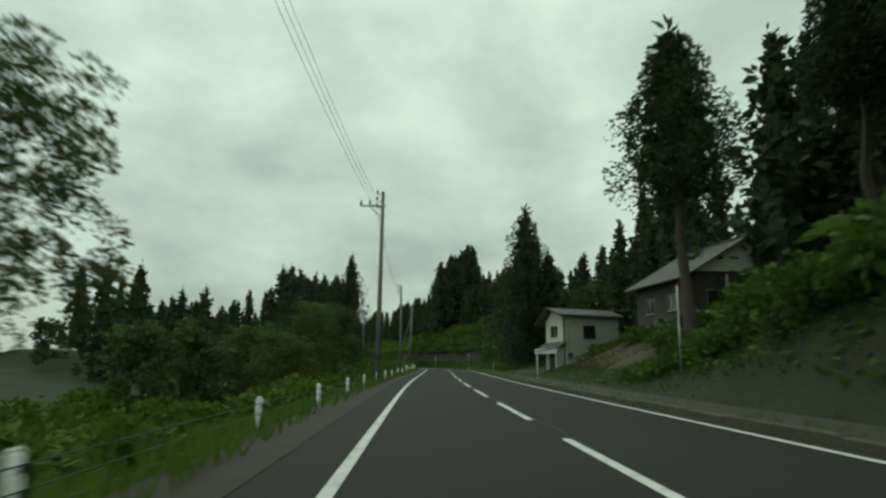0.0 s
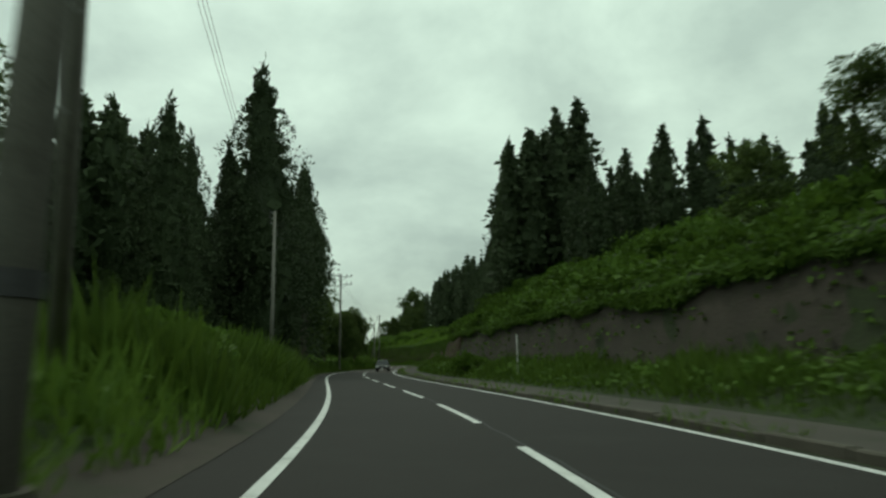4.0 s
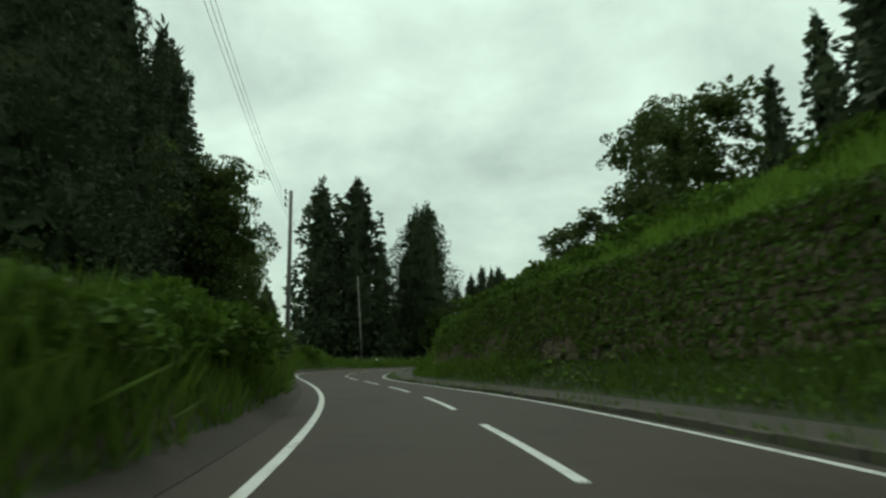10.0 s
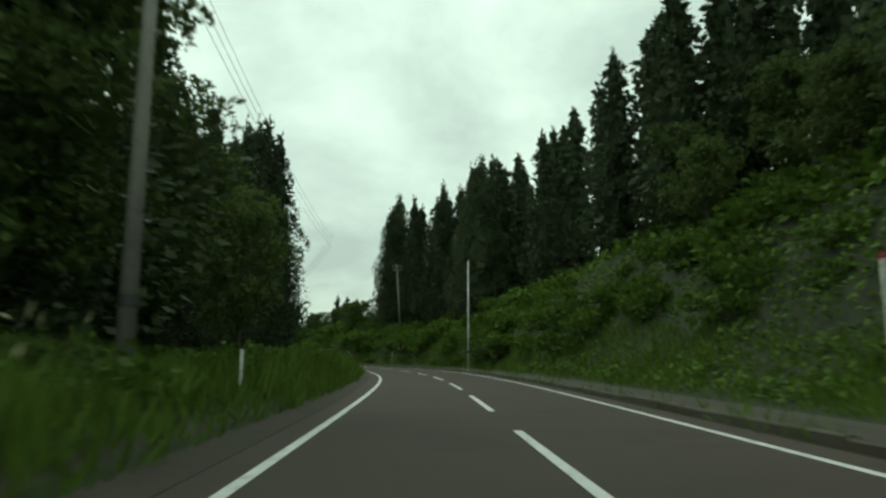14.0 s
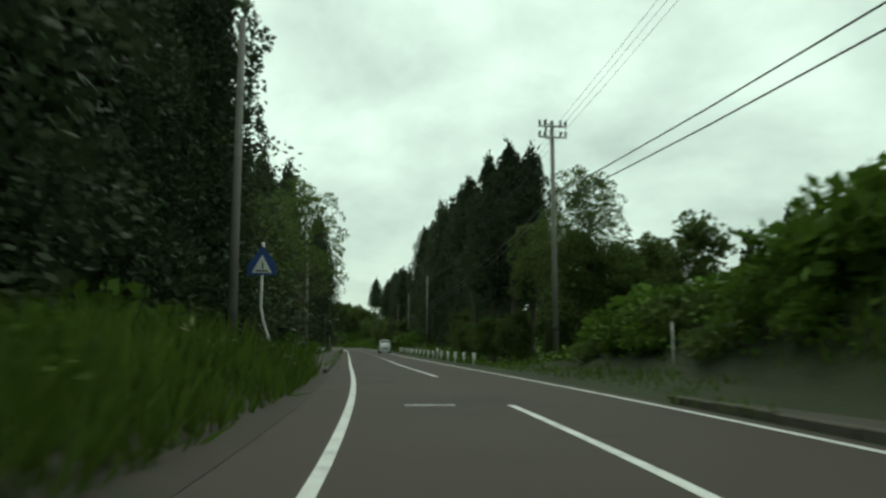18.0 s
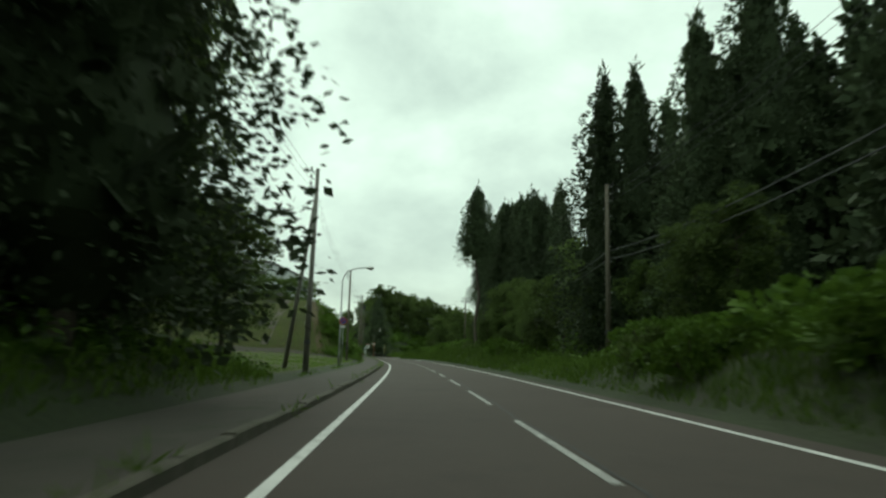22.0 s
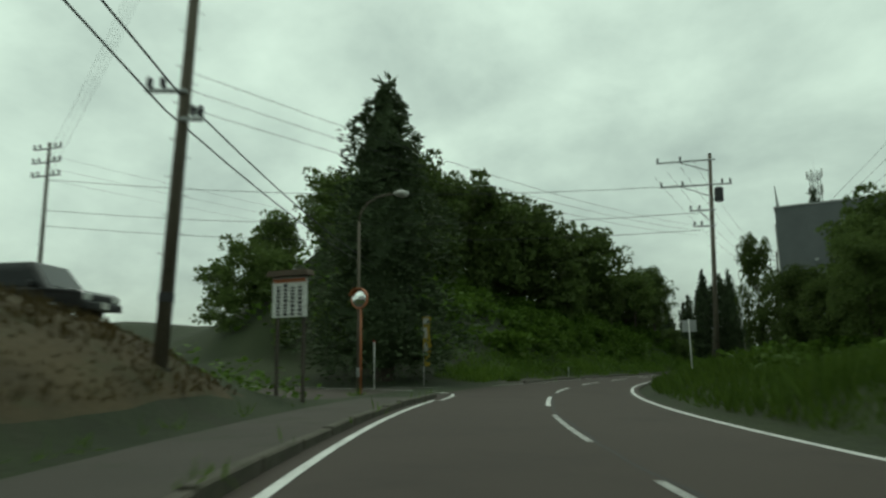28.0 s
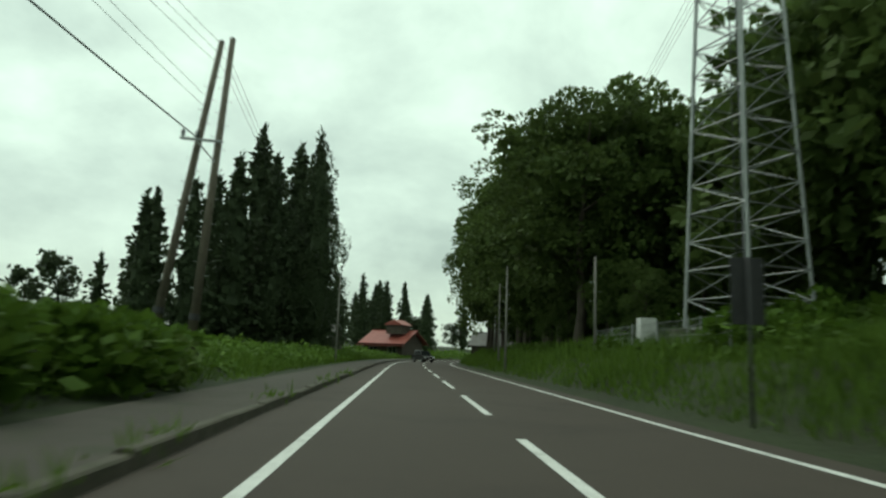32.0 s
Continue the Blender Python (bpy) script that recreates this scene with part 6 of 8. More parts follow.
utility_pole(491, 5.9, 10.0, pins="", thick=0.55, label="slim white steel pole beside the pavement", tex=WHITE)
utility_pole(940, 7.9, 14.1, pins="", lean=(0, 2.5), arms=((0.4, 3.2, 0.3), (2.0, 3.0, 1.2), (3.6, 1.3, 0.2), (4.6, 1.1, 0.2)), transformer=2.6, tex=OLDPOLE, label="leaning brown pole with wide crossarms and a transformer")
utility_pole(996, 8.3, 15.3, pins="", lean=(0, 1.5), arms=((0.5, 2.2, 0.3), (2.0, 2.0, 0.2), (3.4, 1.2, 0.2), (4.6, 1.0, 0.2)), stay=(997.5, 11.5), label="tall concrete pole with stacked crossarms and a stay pole")
utility_pole(929, -31.6, 15.8, pins="", arms=((0.4, 1.1, 1.1), (1.3, 1.1, 1.1), (2.2, 1.1, 1.1)), label="concrete pole with stacked crossarms beyond the junction")
utility_pole(1036.5, 6.0, 9.8, pins="", thick=0.95, label="plain concrete pole on the grass bank")
utility_pole(1052, -8.95, 12.2, pins="", lean=(0, 2.7), tex=OLDPOLE, arms=((3.9, 1.3, 0.2),), label="leaning brown pole braced to its neighbour")
utility_pole(1052.3, -10.4, 12.3, pins="", lean=(0, 7.6), tex=OLDPOLE, label="leaning brown pole braced to its neighbour")
for s, u, z in ((1071, 4.6, 6.8), (1080, 5.4, 6.6), (1060, 7.2, 6.0), (1086, -7.4, 7.5), (1100, 7.4, 6.5)):
    utility_pole(s, u, z, pins="", thick=0.5, label="thin grey pole on the verge")


def wire(points, sag, r=0.008, label="thin black overhead wire", name="overhead_wire"):
    g = Geo()
    line = []
    for a, b in zip(points, points[1:]):
        line += curve_points(a, b, sag, 9)[1 if line else 0:]
    g.pipe(line, r, 4)
    part(name, g, WIRE, None, label, category="wire", group="overhead wires")


for k in range(3):
    wire([tip(s, u, z - 0.1 - 0.42 * k, -0.34) for s, u, z in left_poles], 0.8)
for k in range(3):
    wire([tip(s, u, z - 0.1 - 0.42 * k, 0.3) for s, u, z in right_poles], 0.7)
for k in range(2):
    wire([tip(s, u, z - (8.8 if s == 529 else 4.0) - 0.5 * k, 0.1) for s, u, z in right_poles], 0.8, 0.025, "thick black telephone cable")
tail = [(940, 7.5, 13.9), (996, 7.6, 15.0), (1052, 9.5, 16.0), (1120, 16, 17.0)]
for k in range(4):
    wire([tip(s, u - (0.8 * k if 930 < s < 1000 else 0.3 * k), z - 0.15 - 0.25 * k) for s, u, z in tail], 0.9)
for k in range(3):
    wire([tip(828, 12.8, 12.4 - 0.3 * k), tip(909.6, -8.0, 13.6 - 0.5 * k)], 1.1)
    wire([tip(909.6, -8.2, 8.2 - 0.45 * k), tip(940, 7.4, 9.6 - 0.3 * k)], 0.5)
    wire([tip(909.6, -8.3, 14.6 - 0.5 * k), tip(929, -31.6, 15.3 - 0.9 * k)], 0.5)
for k, (za, zb) in enumerate(((10.6, 10.4), (9.6, 9.3), (12.6, 12.2))):
    wire([tip(929, -31.6, za + 0.8), tip(940, 7.6, zb)], 0.8, 0.018)
for k in range(2):
    wire([tip(867, -7.3, 7.9 - 0.3 * k), tip(909.6, -8.4 - 0.4 * k, 7.6 - 0.3 * k), tip(937, -12.6, 7.9 - 0.3 * k)], 0.5, 0.022, "thick black telephone cable")
for k in range(3):
    wire([tip(929, -31.6, 15.0 - 0.8 * k), tip(985, -22, 17.5 - 0.5 * k), tip(1052, -8.6, 11.8 - 0.4 * k), tip(1120, -14, 12 - 0.4 * k)], 0.8)
wire([tip(1052, -9.3, 8.4), tip(1008, -12, 9.3)], 0.35, 0.026, "thick black telephone cable")
for k in range(2):
    wire([tip(1052, -9.2, 9.6 + 0.4 * k), tip(1008, -12.4, 10.8 + 0.5 * k)], 0.35)
for k in range(5):
    wire([tip(996, 8.0, 15.0 - 0.8 * k), tip(952, 30, 27 - 1.7 * k)], 0.9, 0.016)
for k in range(3):
    wire([tip(996, 7.4 - 0.5 * k, 12.6), tip(1036.5, 6.0, 9.6 - 0.25 * k)], 0.6)


# ---- roadside fences and marker poles ----
def cable_fence(s0, s1, u, gap, label, tall=0.75, cables=3, plates=False):
    fence = thing("guard_cable_fence", Matrix.Identity(4), label, "fence", kind="structure")
    ss = list(np.arange(s0, s1 + 0.1, gap))
    base = mesh_of("post", Geo().tube((0, 0, -0.3), (0, 0, tall), 0.062, 0.062, 10).tube((0, 0, tall), (0, 0, tall + 0.03), 0.062, 0.03, 10), smooth=True)
    clip = mesh_of("cable_clip", Geo().box((0.07, 0, tall - 0.12), (0.03, 0.10, 0.06)).box((0.07, 0, tall - 0.30), (0.03, 0.10, 0.06)).box((0.07, 0, tall - 0.48), (0.03, 0.10, 0.06)))
    plate = mesh_of("cable_plate", Geo().box((0.12, 0.02, tall - 0.24), (0.09, 0.03, 0.42)), 0.008)
    for k, s in enumerate(ss):
        ob = linked("post", base, WHITE, fence)
        ob.matrix_world = stand(s, u) @ pose(0, 0, 0, random.Random(k).uniform(-3, 3), random.Random(k + 9).uniform(-3, 3), 0)
        linked("cable_clip", clip, DARKSTEEL, ob)
        if plates:
            linked("cable_plate", plate, WHITE, ob, "white upright plate holding the cables")
    for c in range(cables):
        g = Geo()
        pts = [at(s, u + 0.07 * (1 if u < 0 else -1)) + Vector((0, 0, tall - 0.12 - 0.18 * c)) for s in ss]
        g.pipe(pts, 0.008, 5)
        part("cable", g, DARKSTEEL, fence)
    return fence


cable_fence(-32.1, 70, -5.1, 7.2, "weathered white guard cable fence in the grass")
cable_fence(82.3, 117, -5.05, 6.85, "weathered white guard cable fence in the grass")
cable_fence(604.4, 620.5, 4.75, 3.85, "white guard cable fence beside the road", 0.75, plates=True)
cable_fence(625.5, 665, 4.75, 3.95, "white guard cable fence beside the road", 0.75, plates=True)
cable_fence(639.1, 687.5, -7.25, 4.8, "white guard cable fence behind the pavement", 0.75, plates=True)


def arch_post(s, u):
    """The end post of a cable fence: a bent white pipe."""
    ob = thing("fence_end_arch", stand(s, u), "bent white pipe arch ending the cable fence", "fence post")
    pts = [(0, -1.1, -0.3), (0, -1.05, 0.5), (0, -0.93, 0.78), (0, -0.68, 0.92), (0, -0.4, 0.88), (0, -0.15, 0.68), (0, 0.5, -0.3)]
    part("pipe", Geo().pipe(pts, 0.07, 10), WHITE, ob, smooth=True)
    for z in (0.25, 0.42, 0.6):
        part("cable_clip", Geo().tube((0.0, -1.05, z - 0.03), (0.0, -1.05, z + 0.03), 0.085, 0.085, 10), DARKSTEEL, ob)


arch_post(74.6, -4.95)
arch_post(-33.6, -5.1)
arch_post(410, -6.4)
arch_post(622.5, 4.7)


def marker_pole(s, u, tall, label="slim white snow marker pole", band=True, bent=0.0, r=0.03):
    ob = thing("snow_pole", stand(s, u), label, "marker pole", "snow marker poles")
    pts = [(0, 0, -0.3), (0, 0, tall * 0.5), (bent * 0.3, 0, tall * 0.75), (bent, 0, tall)]
    part("pole", Geo().pipe(pts, r, 8), WHITE, ob, smooth=True)
    if band:
        part("reflector", Geo().tube((bent, 0, tall), (bent, 0, tall + 0.1), r * 1.5, r * 1.3, 8), RED if tall > 2.4 else LAMPLENS, ob, "small round reflector")
        part("band", Geo().tube((0, 0, tall * 0.42), (0, 0, tall * 0.42 + 0.08), r * 1.15, r * 1.15, 8), LAMPLENS, ob)


for s, u, h in ((51, 6.1, 1.7), (24, 7.3, 3.2), (114.5, 4.3, 2.9), (96, 6.2, 1.0), (159, 7.6, 2.2), (272, 6.9, 0.8), (441, 6.1, 2.8), (580, 6.5, 1.3), (886.5, -5.3, 2.0), (930, -9.9, 2.6), (1015, -4.5, 1.3), (960, -6.6, 0.9), (338, -5.2, 1.0), (444, -5.3, 0.9), (520, 6.4, 1.6)):
    marker_pole(s, u, h)
marker_pole(445, 10.2, 4.6, "bent white snow marker pole", bent=0.5, r=0.045)
marker_pole(958.5, 12.2 - 1.2, 5.2, "white standing pipe before the building", False, r=0.06)


# ---- signs ----
def sign_post(name, s, u, tall, label, r=0.035, mat=None, category="sign", more=0.0):
    ob = thing(name, stand(s, u, more=more), label, category)
    part("pole", Geo().tube((0, 0, -0.3), (0, 0, tall), r, r, 10), mat or WHITE, ob, smooth=True)
    return ob


def disc(r, y0, y1, n=24, c=(0, 0)):
    return Geo().tube((c[0], y0, c[1]), (c[0], y1, c[1]), r, r, n)


def crossing_sign():
    ob = thing("crossing_sign", stand(583, -6.1), "blue pedestrian crossing sign on a bent white pole", "road sign")
    part("pole", Geo().pipe([(0.3, 0, -0.3), (0.28, 0, 1.2), (0.1, 0, 1.7), (0, 0, 2.2), (0, 0, 4.3)], 0.045, 10), WHITE, ob, smooth=True)
    pent = [(-0.46, 0), (0.46, 0), (0.46, 0.34), (0, 0.98), (-0.46, 0.34)]
    part("sign_plate", Geo().prism([(x, z + 3.2) for x, z in pent], -0.08, -0.06), BLUE, ob)
    part("sign_triangle", Geo().prism([(-0.32, 3.28), (0.32, 3.28), (0, 3.88)], -0.092, -0.084), WHITE, ob)
    part("crossing_bars", Geo().box((0, -0.098, 3.34), (0.4, 0.006, 0.05)).box((0.02, -0.098, 3.52), (0.05, 0.006, 0.2)), DARKSTEEL, ob)


def bars(parent, x0, z0, w, h, rows, mat, y, seed=1, upright=False):
    """Stand-ins for writing too small to read."""
    rng = random.Random(seed)
    g = Geo()
    for k in range(rows):
        if upright:
            x = x0 + w * (k + 0.5) / rows
            z = z0
            while z < z0 + h - 0.06:
                q = rng.uniform(0.05, 0.12)
                g.box((x, y, z + q / 2), (w / rows * 0.55, 0.006, q))
                z += q + 0.04
        else:
            z = z0 + h * (k + 0.5) / rows
            x = x0
            while x < x0 + w - 0.08:
                q = min(rng.uniform(0.06, 0.2), x0 + w - x)
                g.box((x + q / 2, y, z), (q, 0.006, h / rows * 0.5))
                x += q + 0.05
    part("lettering", g, mat, parent, "row of small bars of writing")


crossing_sign()
BROWN = plain("brown_sign_board", (0.10, 0.06, 0.035), 0.7)
ORANGE = plain("faded_orange_enamel", (0.42, 0.13, 0.05), 0.5)


def brown_board():
    ob = thing("board_sign", stand(519, 7.6, more=12), "brown wooden notice board on two posts on the bank", "sign")
    for x in (-0.7, 0.7):
        part("post", Geo().box((x, 0.05, 0.6), (0.09, 0.09, 1.8)), OLDWOOD, ob)
    part("board", Geo().box((0, 0, 1.2), (1.9, 0.06, 0.75)), BROWN, ob, bevel=0.01)
    bars(ob, -0.8, 0.95, 1.6, 0.5, 2, WHITE, -0.036, 3)


brown_board()


def street_lamp(s, u, tall, reach, label, tex=None):
    """A tapered column with a swan-neck arm to the right."""
    ob = thing("street_lamp", stand(s, u), label, "street lamp")
    part("column", Geo().tube((0, 0, -0.4), (0, 0, tall - 1.2), 0.09, 0.06, 12), tex or STEEL, ob, smooth=True)
    pts = [(0, 0, tall - 1.2)] + [(reach * 0.62 * (1 - math.cos(a)), 0, tall - 1.2 + 1.15 * math.sin(a)) for a in (0.4, 0.8, 1.2, 1.5)] + [(reach * 0.8, 0, tall)]
    part("arm", Geo().pipe(pts, 0.045, 10), tex or STEEL, ob, smooth=True)
    head = Geo().ball((reach * 0.8 + 0.34, 0, tall - 0.02), 0.36, 12, 0.36)
    part("lamp_head", head, WHITE, ob, "white rounded lamp head", smooth=True)
    part("lens", Geo().ball((reach * 0.8 + 0.4, 0, tall - 0.1), 0.24, 10, 0.4), LAMPLENS, ob, smooth=True)
    part("base_plate", Geo().box((0, 0, 0.03), (0.36, 0.36, 0.06)), DARKSTEEL, ob)
    part("service_box", Geo().box((0.02, -0.11, 1.0), (0.14, 0.08, 0.4)), STEEL, ob, bevel=0.01)
    return ob


street_lamp(751, -7.4, 8.2, 2.4, "grey steel street lamp with a curved arm beside the lawn")
plate = sign_post("no_parking_sign", 750.7, -7.15, 4.1, "round red and blue no parking sign on a pole", 0.03, STEEL, "road sign")
part("rim", disc(0.31, -0.07, -0.05, 24, (0, 3.75)), RED, plate)
part("face", disc(0.24, -0.08, -0.072, 24, (0, 3.75)), BLUE, plate)
part("slash", Geo().box((0, -0.086, 3.75), (0.06, 0.006, 0.48), Matrix.Rotation(radians(45), 3, "Y")), RED, plate)
part("under_plate", Geo().box((0, -0.06, 3.28), (0.36, 0.015, 0.18)), WHITE, plate)
street_lamp(924, -8.3, 9.0, 2.1, "brown street lamp with a curved arm at the junction", OLDPOLE)


def curve_mirror():
    ob = sign_post("curve_mirror", 923.6, -8.05, 4.4, "round traffic mirror with a faded orange rim at the junction", 0.045, ORANGE, "traffic mirror", more=-18)
    part("backing", disc(0.46, -0.14, -0.06, 28, (0, 4.2)), ORANGE, ob, "faded orange rim")
    g = Geo().ball((0, -0.11, 4.2), 0.40, 20, 1.0)
    g.v = [(x, -0.15 - 0.12 * max(0, (0.16 - x * x - (z - 4.2) ** 2)) / 0.16 if y < -0.11 else -0.12, z) for x, y, z in g.v]
    part("mirror_face", g, MIRROR, ob, smooth=True)
    part("hood", Geo().prism([(0.48 * math.cos(a), 4.2 + 0.48 * math.sin(a)) for a in np.linspace(0.3, 2.84, 12)] + [(0.45 * math.cos(a), 4.2 + 0.45 * math.sin(a)) for a in np.linspace(2.84, 0.3, 12)], -0.3, -0.1), ORANGE, ob)


curve_mirror()


def bus_stop():
    ob = sign_post("bus_stop", 891, -5.8, 2.7, "round green and white bus stop sign on a pole", 0.03, STEEL)
    part("disc_plate", disc(0.3, -0.05, -0.03, 24, (0, 2.55)), WHITE, ob)
    part("disc_ring", Geo().tube((0, -0.058, 2.55), (0, -0.052, 2.55), 0.3, 0.3, 24), GREEN, ob)
    part("disc_centre", disc(0.2, -0.068, -0.06, 24, (0, 2.55)), WHITE, ob)
    part("timetable", Geo().box((0, -0.045, 1.65), (0.42, 0.03, 0.62)), WHITE, ob, bevel=0.008)
    bars(ob, -0.17, 1.4, 0.34, 0.5, 6, DARKSTEEL, -0.064, 4)
    part("base", Geo().tube((0, 0, 0), (0, 0, 0.14), 0.3, 0.24, 16), DARKSTEEL, ob, "round dark concrete base")


bus_stop()


def notice_board():
    ob = thing("notice_board", stand(916, -8.0, -0.55, more=-14), "tall white notice board with a small brown roof", "sign")
    for x in (-0.5, 0.5):
        part("post", Geo().box((x, 0.08, 2.25), (0.09, 0.09, 5.1)), OLDWOOD, ob)
    part("panel", Geo().box((0, 0, 4.1), (1.3, 0.07, 1.3)), WHITE, ob, bevel=0.01)
    part("roof", Geo().prism([(-0.8, 4.78), (0.8, 4.78), (0.72, 4.96), (-0.72, 4.96)], -0.22, 0.22), RUST, ob)
    part("red_strip", Geo().box((0, -0.042, 4.64), (1.24, 0.008, 0.13)), ORANGE, ob)
    bars(ob, -0.55, 3.5, 1.1, 1.0, 4, DARKSTEEL, -0.044, 7, True)


notice_board()


def banner():
    ob = thing("banner_flag", stand(936, -9.1, more=-25), "yellow advertising banner flag on a thin pole", "banner")
    part("pole", Geo().tube((-0.32, 0, -0.3), (-0.32, 0, 4.3), 0.018, 0.018, 8), WHITE, ob)
    part("cross_rod", Geo().tube((-0.34, 0, 4.25), (0.32, 0, 4.25), 0.012, 0.012, 6), WHITE, ob)
    g = Geo()
    n = 14
    pts = []
    for k in range(n + 1):
        z = 4.22 - 3.1 * k / n
        for x in (-0.3, -0.1, 0.1, 0.3):
            pts.append((x + 0.05 * math.sin(k * 0.9) * (x + 0.3), 0.07 * math.sin(k * 0.8 + x * 5), z))
    g.add(pts, [(4 * k + i, 4 * k + i + 1, 4 * k + i + 5, 4 * k + i + 4) for k in range(n) for i in range(3)])
    part("cloth", g, YELLOW, ob, "rippled yellow cloth", smooth=True)
    part("print", Geo().box((0.02, -0.09, 3.95), (0.5, 0.01, 0.34)).box((0.0, -0.09, 2.3), (0.3, 0.01, 0.5)).box((0.0, -0.09, 3.2), (0.24, 0.01, 0.7)), WHITE, ob, "pale printed patches")


banner()
back = sign_post("road_sign", 942.6, 6.4, 3.9, "pair of grey sign plates on a white pole", 0.04)
for x, z in ((-0.22, 3.45), (0.24, 3.45)):
    part("plate", Geo().box((x, 0.06, z), (0.42, 0.02, 0.75)), STEEL, back, bevel=0.01)
back = sign_post("road_sign", 1040, 4.4, 3.0, "dark back of a road sign on a pole", 0.03, DARKSTEEL)
part("plate", Geo().box((0, 0.05, 2.4), (0.62, 0.02, 1.2)), DARKSTEEL, back, bevel=0.01)


# ---- buildings ----
def framed(s0, u0, s1, u1, z):
    """A pose at one place whose x axis points to another."""
    a, b = at(s0, u0, 0), at(s1, u1, 0)
    d = b - a
    return pose(a.x, a.y, z, 0, 0, math.degrees(math.atan2(d.y, d.x)))


def pierced(w, h, holes, thick=0.2):
    """A wall in x and z with true openings (x, z, width, height), as one skin."""
    xs = sorted({0, w, *[k for x, z, a, b in holes for k in (x, x + a)]})
    zs = sorted({0, h, *[k for x, z, a, b in holes for k in (z, z + b)]})
    n, m = len(xs) - 1, len(zs) - 1
    def solid(i, j):
        if not (0 <= i < n and 0 <= j < m):
            return False
        cx, cz = (xs[i] + xs[i + 1]) / 2, (zs[j] + zs[j + 1]) / 2
        return not any(x < cx < x + a and z < cz < z + b for x, z, a, b in holes)
    g = Geo()
    ids = {}
    def v(i, j, k):
        if (i, j, k) not in ids:
            ids[i, j, k] = len(g.v)
            g.v.append((xs[i], thick * k, zs[j]))
        return ids[i, j, k]
    for i in range(n):
        for j in range(m):
            if not solid(i, j):
                continue
            g.f.append((v(i, j, 0), v(i + 1, j, 0), v(i + 1, j + 1, 0), v(i, j + 1, 0)))
            g.f.append((v(i, j, 1), v(i, j + 1, 1), v(i + 1, j + 1, 1), v(i + 1, j, 1)))
            for di, dj, p, q in ((-1, 0, (i, j + 1), (i, j)), (1, 0, (i + 1, j), (i + 1, j + 1)), (0, -1, (i, j), (i + 1, j)), (0, 1, (i + 1, j + 1), (i, j + 1))):
                if not solid(i + di, j + dj):
                    g.f.append((v(*q, 0), v(*p, 0), v(*p, 1), v(*q, 1)))
    return g


def window(parent, m, w, h, mullions=1, mat=None, sill=True):
    """A framed window in an opening; its frame carries the pane and sill."""
    g = Geo()
    t = 0.06
    g.box((t / 2, 0, h / 2), (t, 0.1, h)).box((w - t / 2, 0, h / 2), (t, 0.1, h)).box((w / 2, 0, t / 2), (w - 2 * t, 0.1, t)).box((w / 2, 0, h - t / 2), (w - 2 * t, 0.1, t))
    for k in range(mullions):
        g.box((w * (k + 1) / (mullions + 1), 0.01, h / 2), (0.05, 0.07, h - 2 * t))
    fr = part("window", g, mat or STEEL, parent)
    fr.matrix_local = m
    part("pane", Geo().box((w / 2, 0.03, h / 2), (w - 2 * t, 0.012, h - 2 * t)), GLASS, fr)
    if sill:
        part("sill", Geo().box((w / 2, -0.07, -0.03), (w + 0.12, 0.16, 0.05)), mat or STEEL, fr)
    return fr


def wall_on(parent, m, w, h, holes, mat, label="", mullions=1, frame_mat=None, name="wall"):
    ob = part(name, pierced(w, h, holes), mat, parent, label)
    ob.matrix_local = m
    for x, z, a, b in holes:
        window(parent, m @ Matrix.Translation((x, 0.06, z)), a, b, mullions, frame_mat)
    return ob


def slab(parent, name, corners, thick, mat, label="", ribs=0):
    """A roof plane from four corners (eave, eave, ridge, ridge), with raised seams."""
    a, b, c, d = (Vector(p) for p in corners)
    n = (b - a).cross(d - a).normalized()
    if n.z < 0:
        n = -n
    g = Geo()
    g.add([a, b, c, d, a - n * thick, b - n * thick, c - n * thick, d - n * thick], [(0, 1, 2, 3), (7, 6, 5, 4), (0, 4, 5, 1), (1, 5, 6, 2), (2, 6, 7, 3), (3, 7, 4, 0)])
    roof = part(name, g, mat, parent, label)
    for k in range(1, ribs):
        p, q = a.lerp(b, k / ribs), d.lerp(c, k / ribs)
        part("seam", Geo().tube(p + n * 0.01, q + n * 0.01, 0.025, 0.025, 5), mat, roof)
    return roof


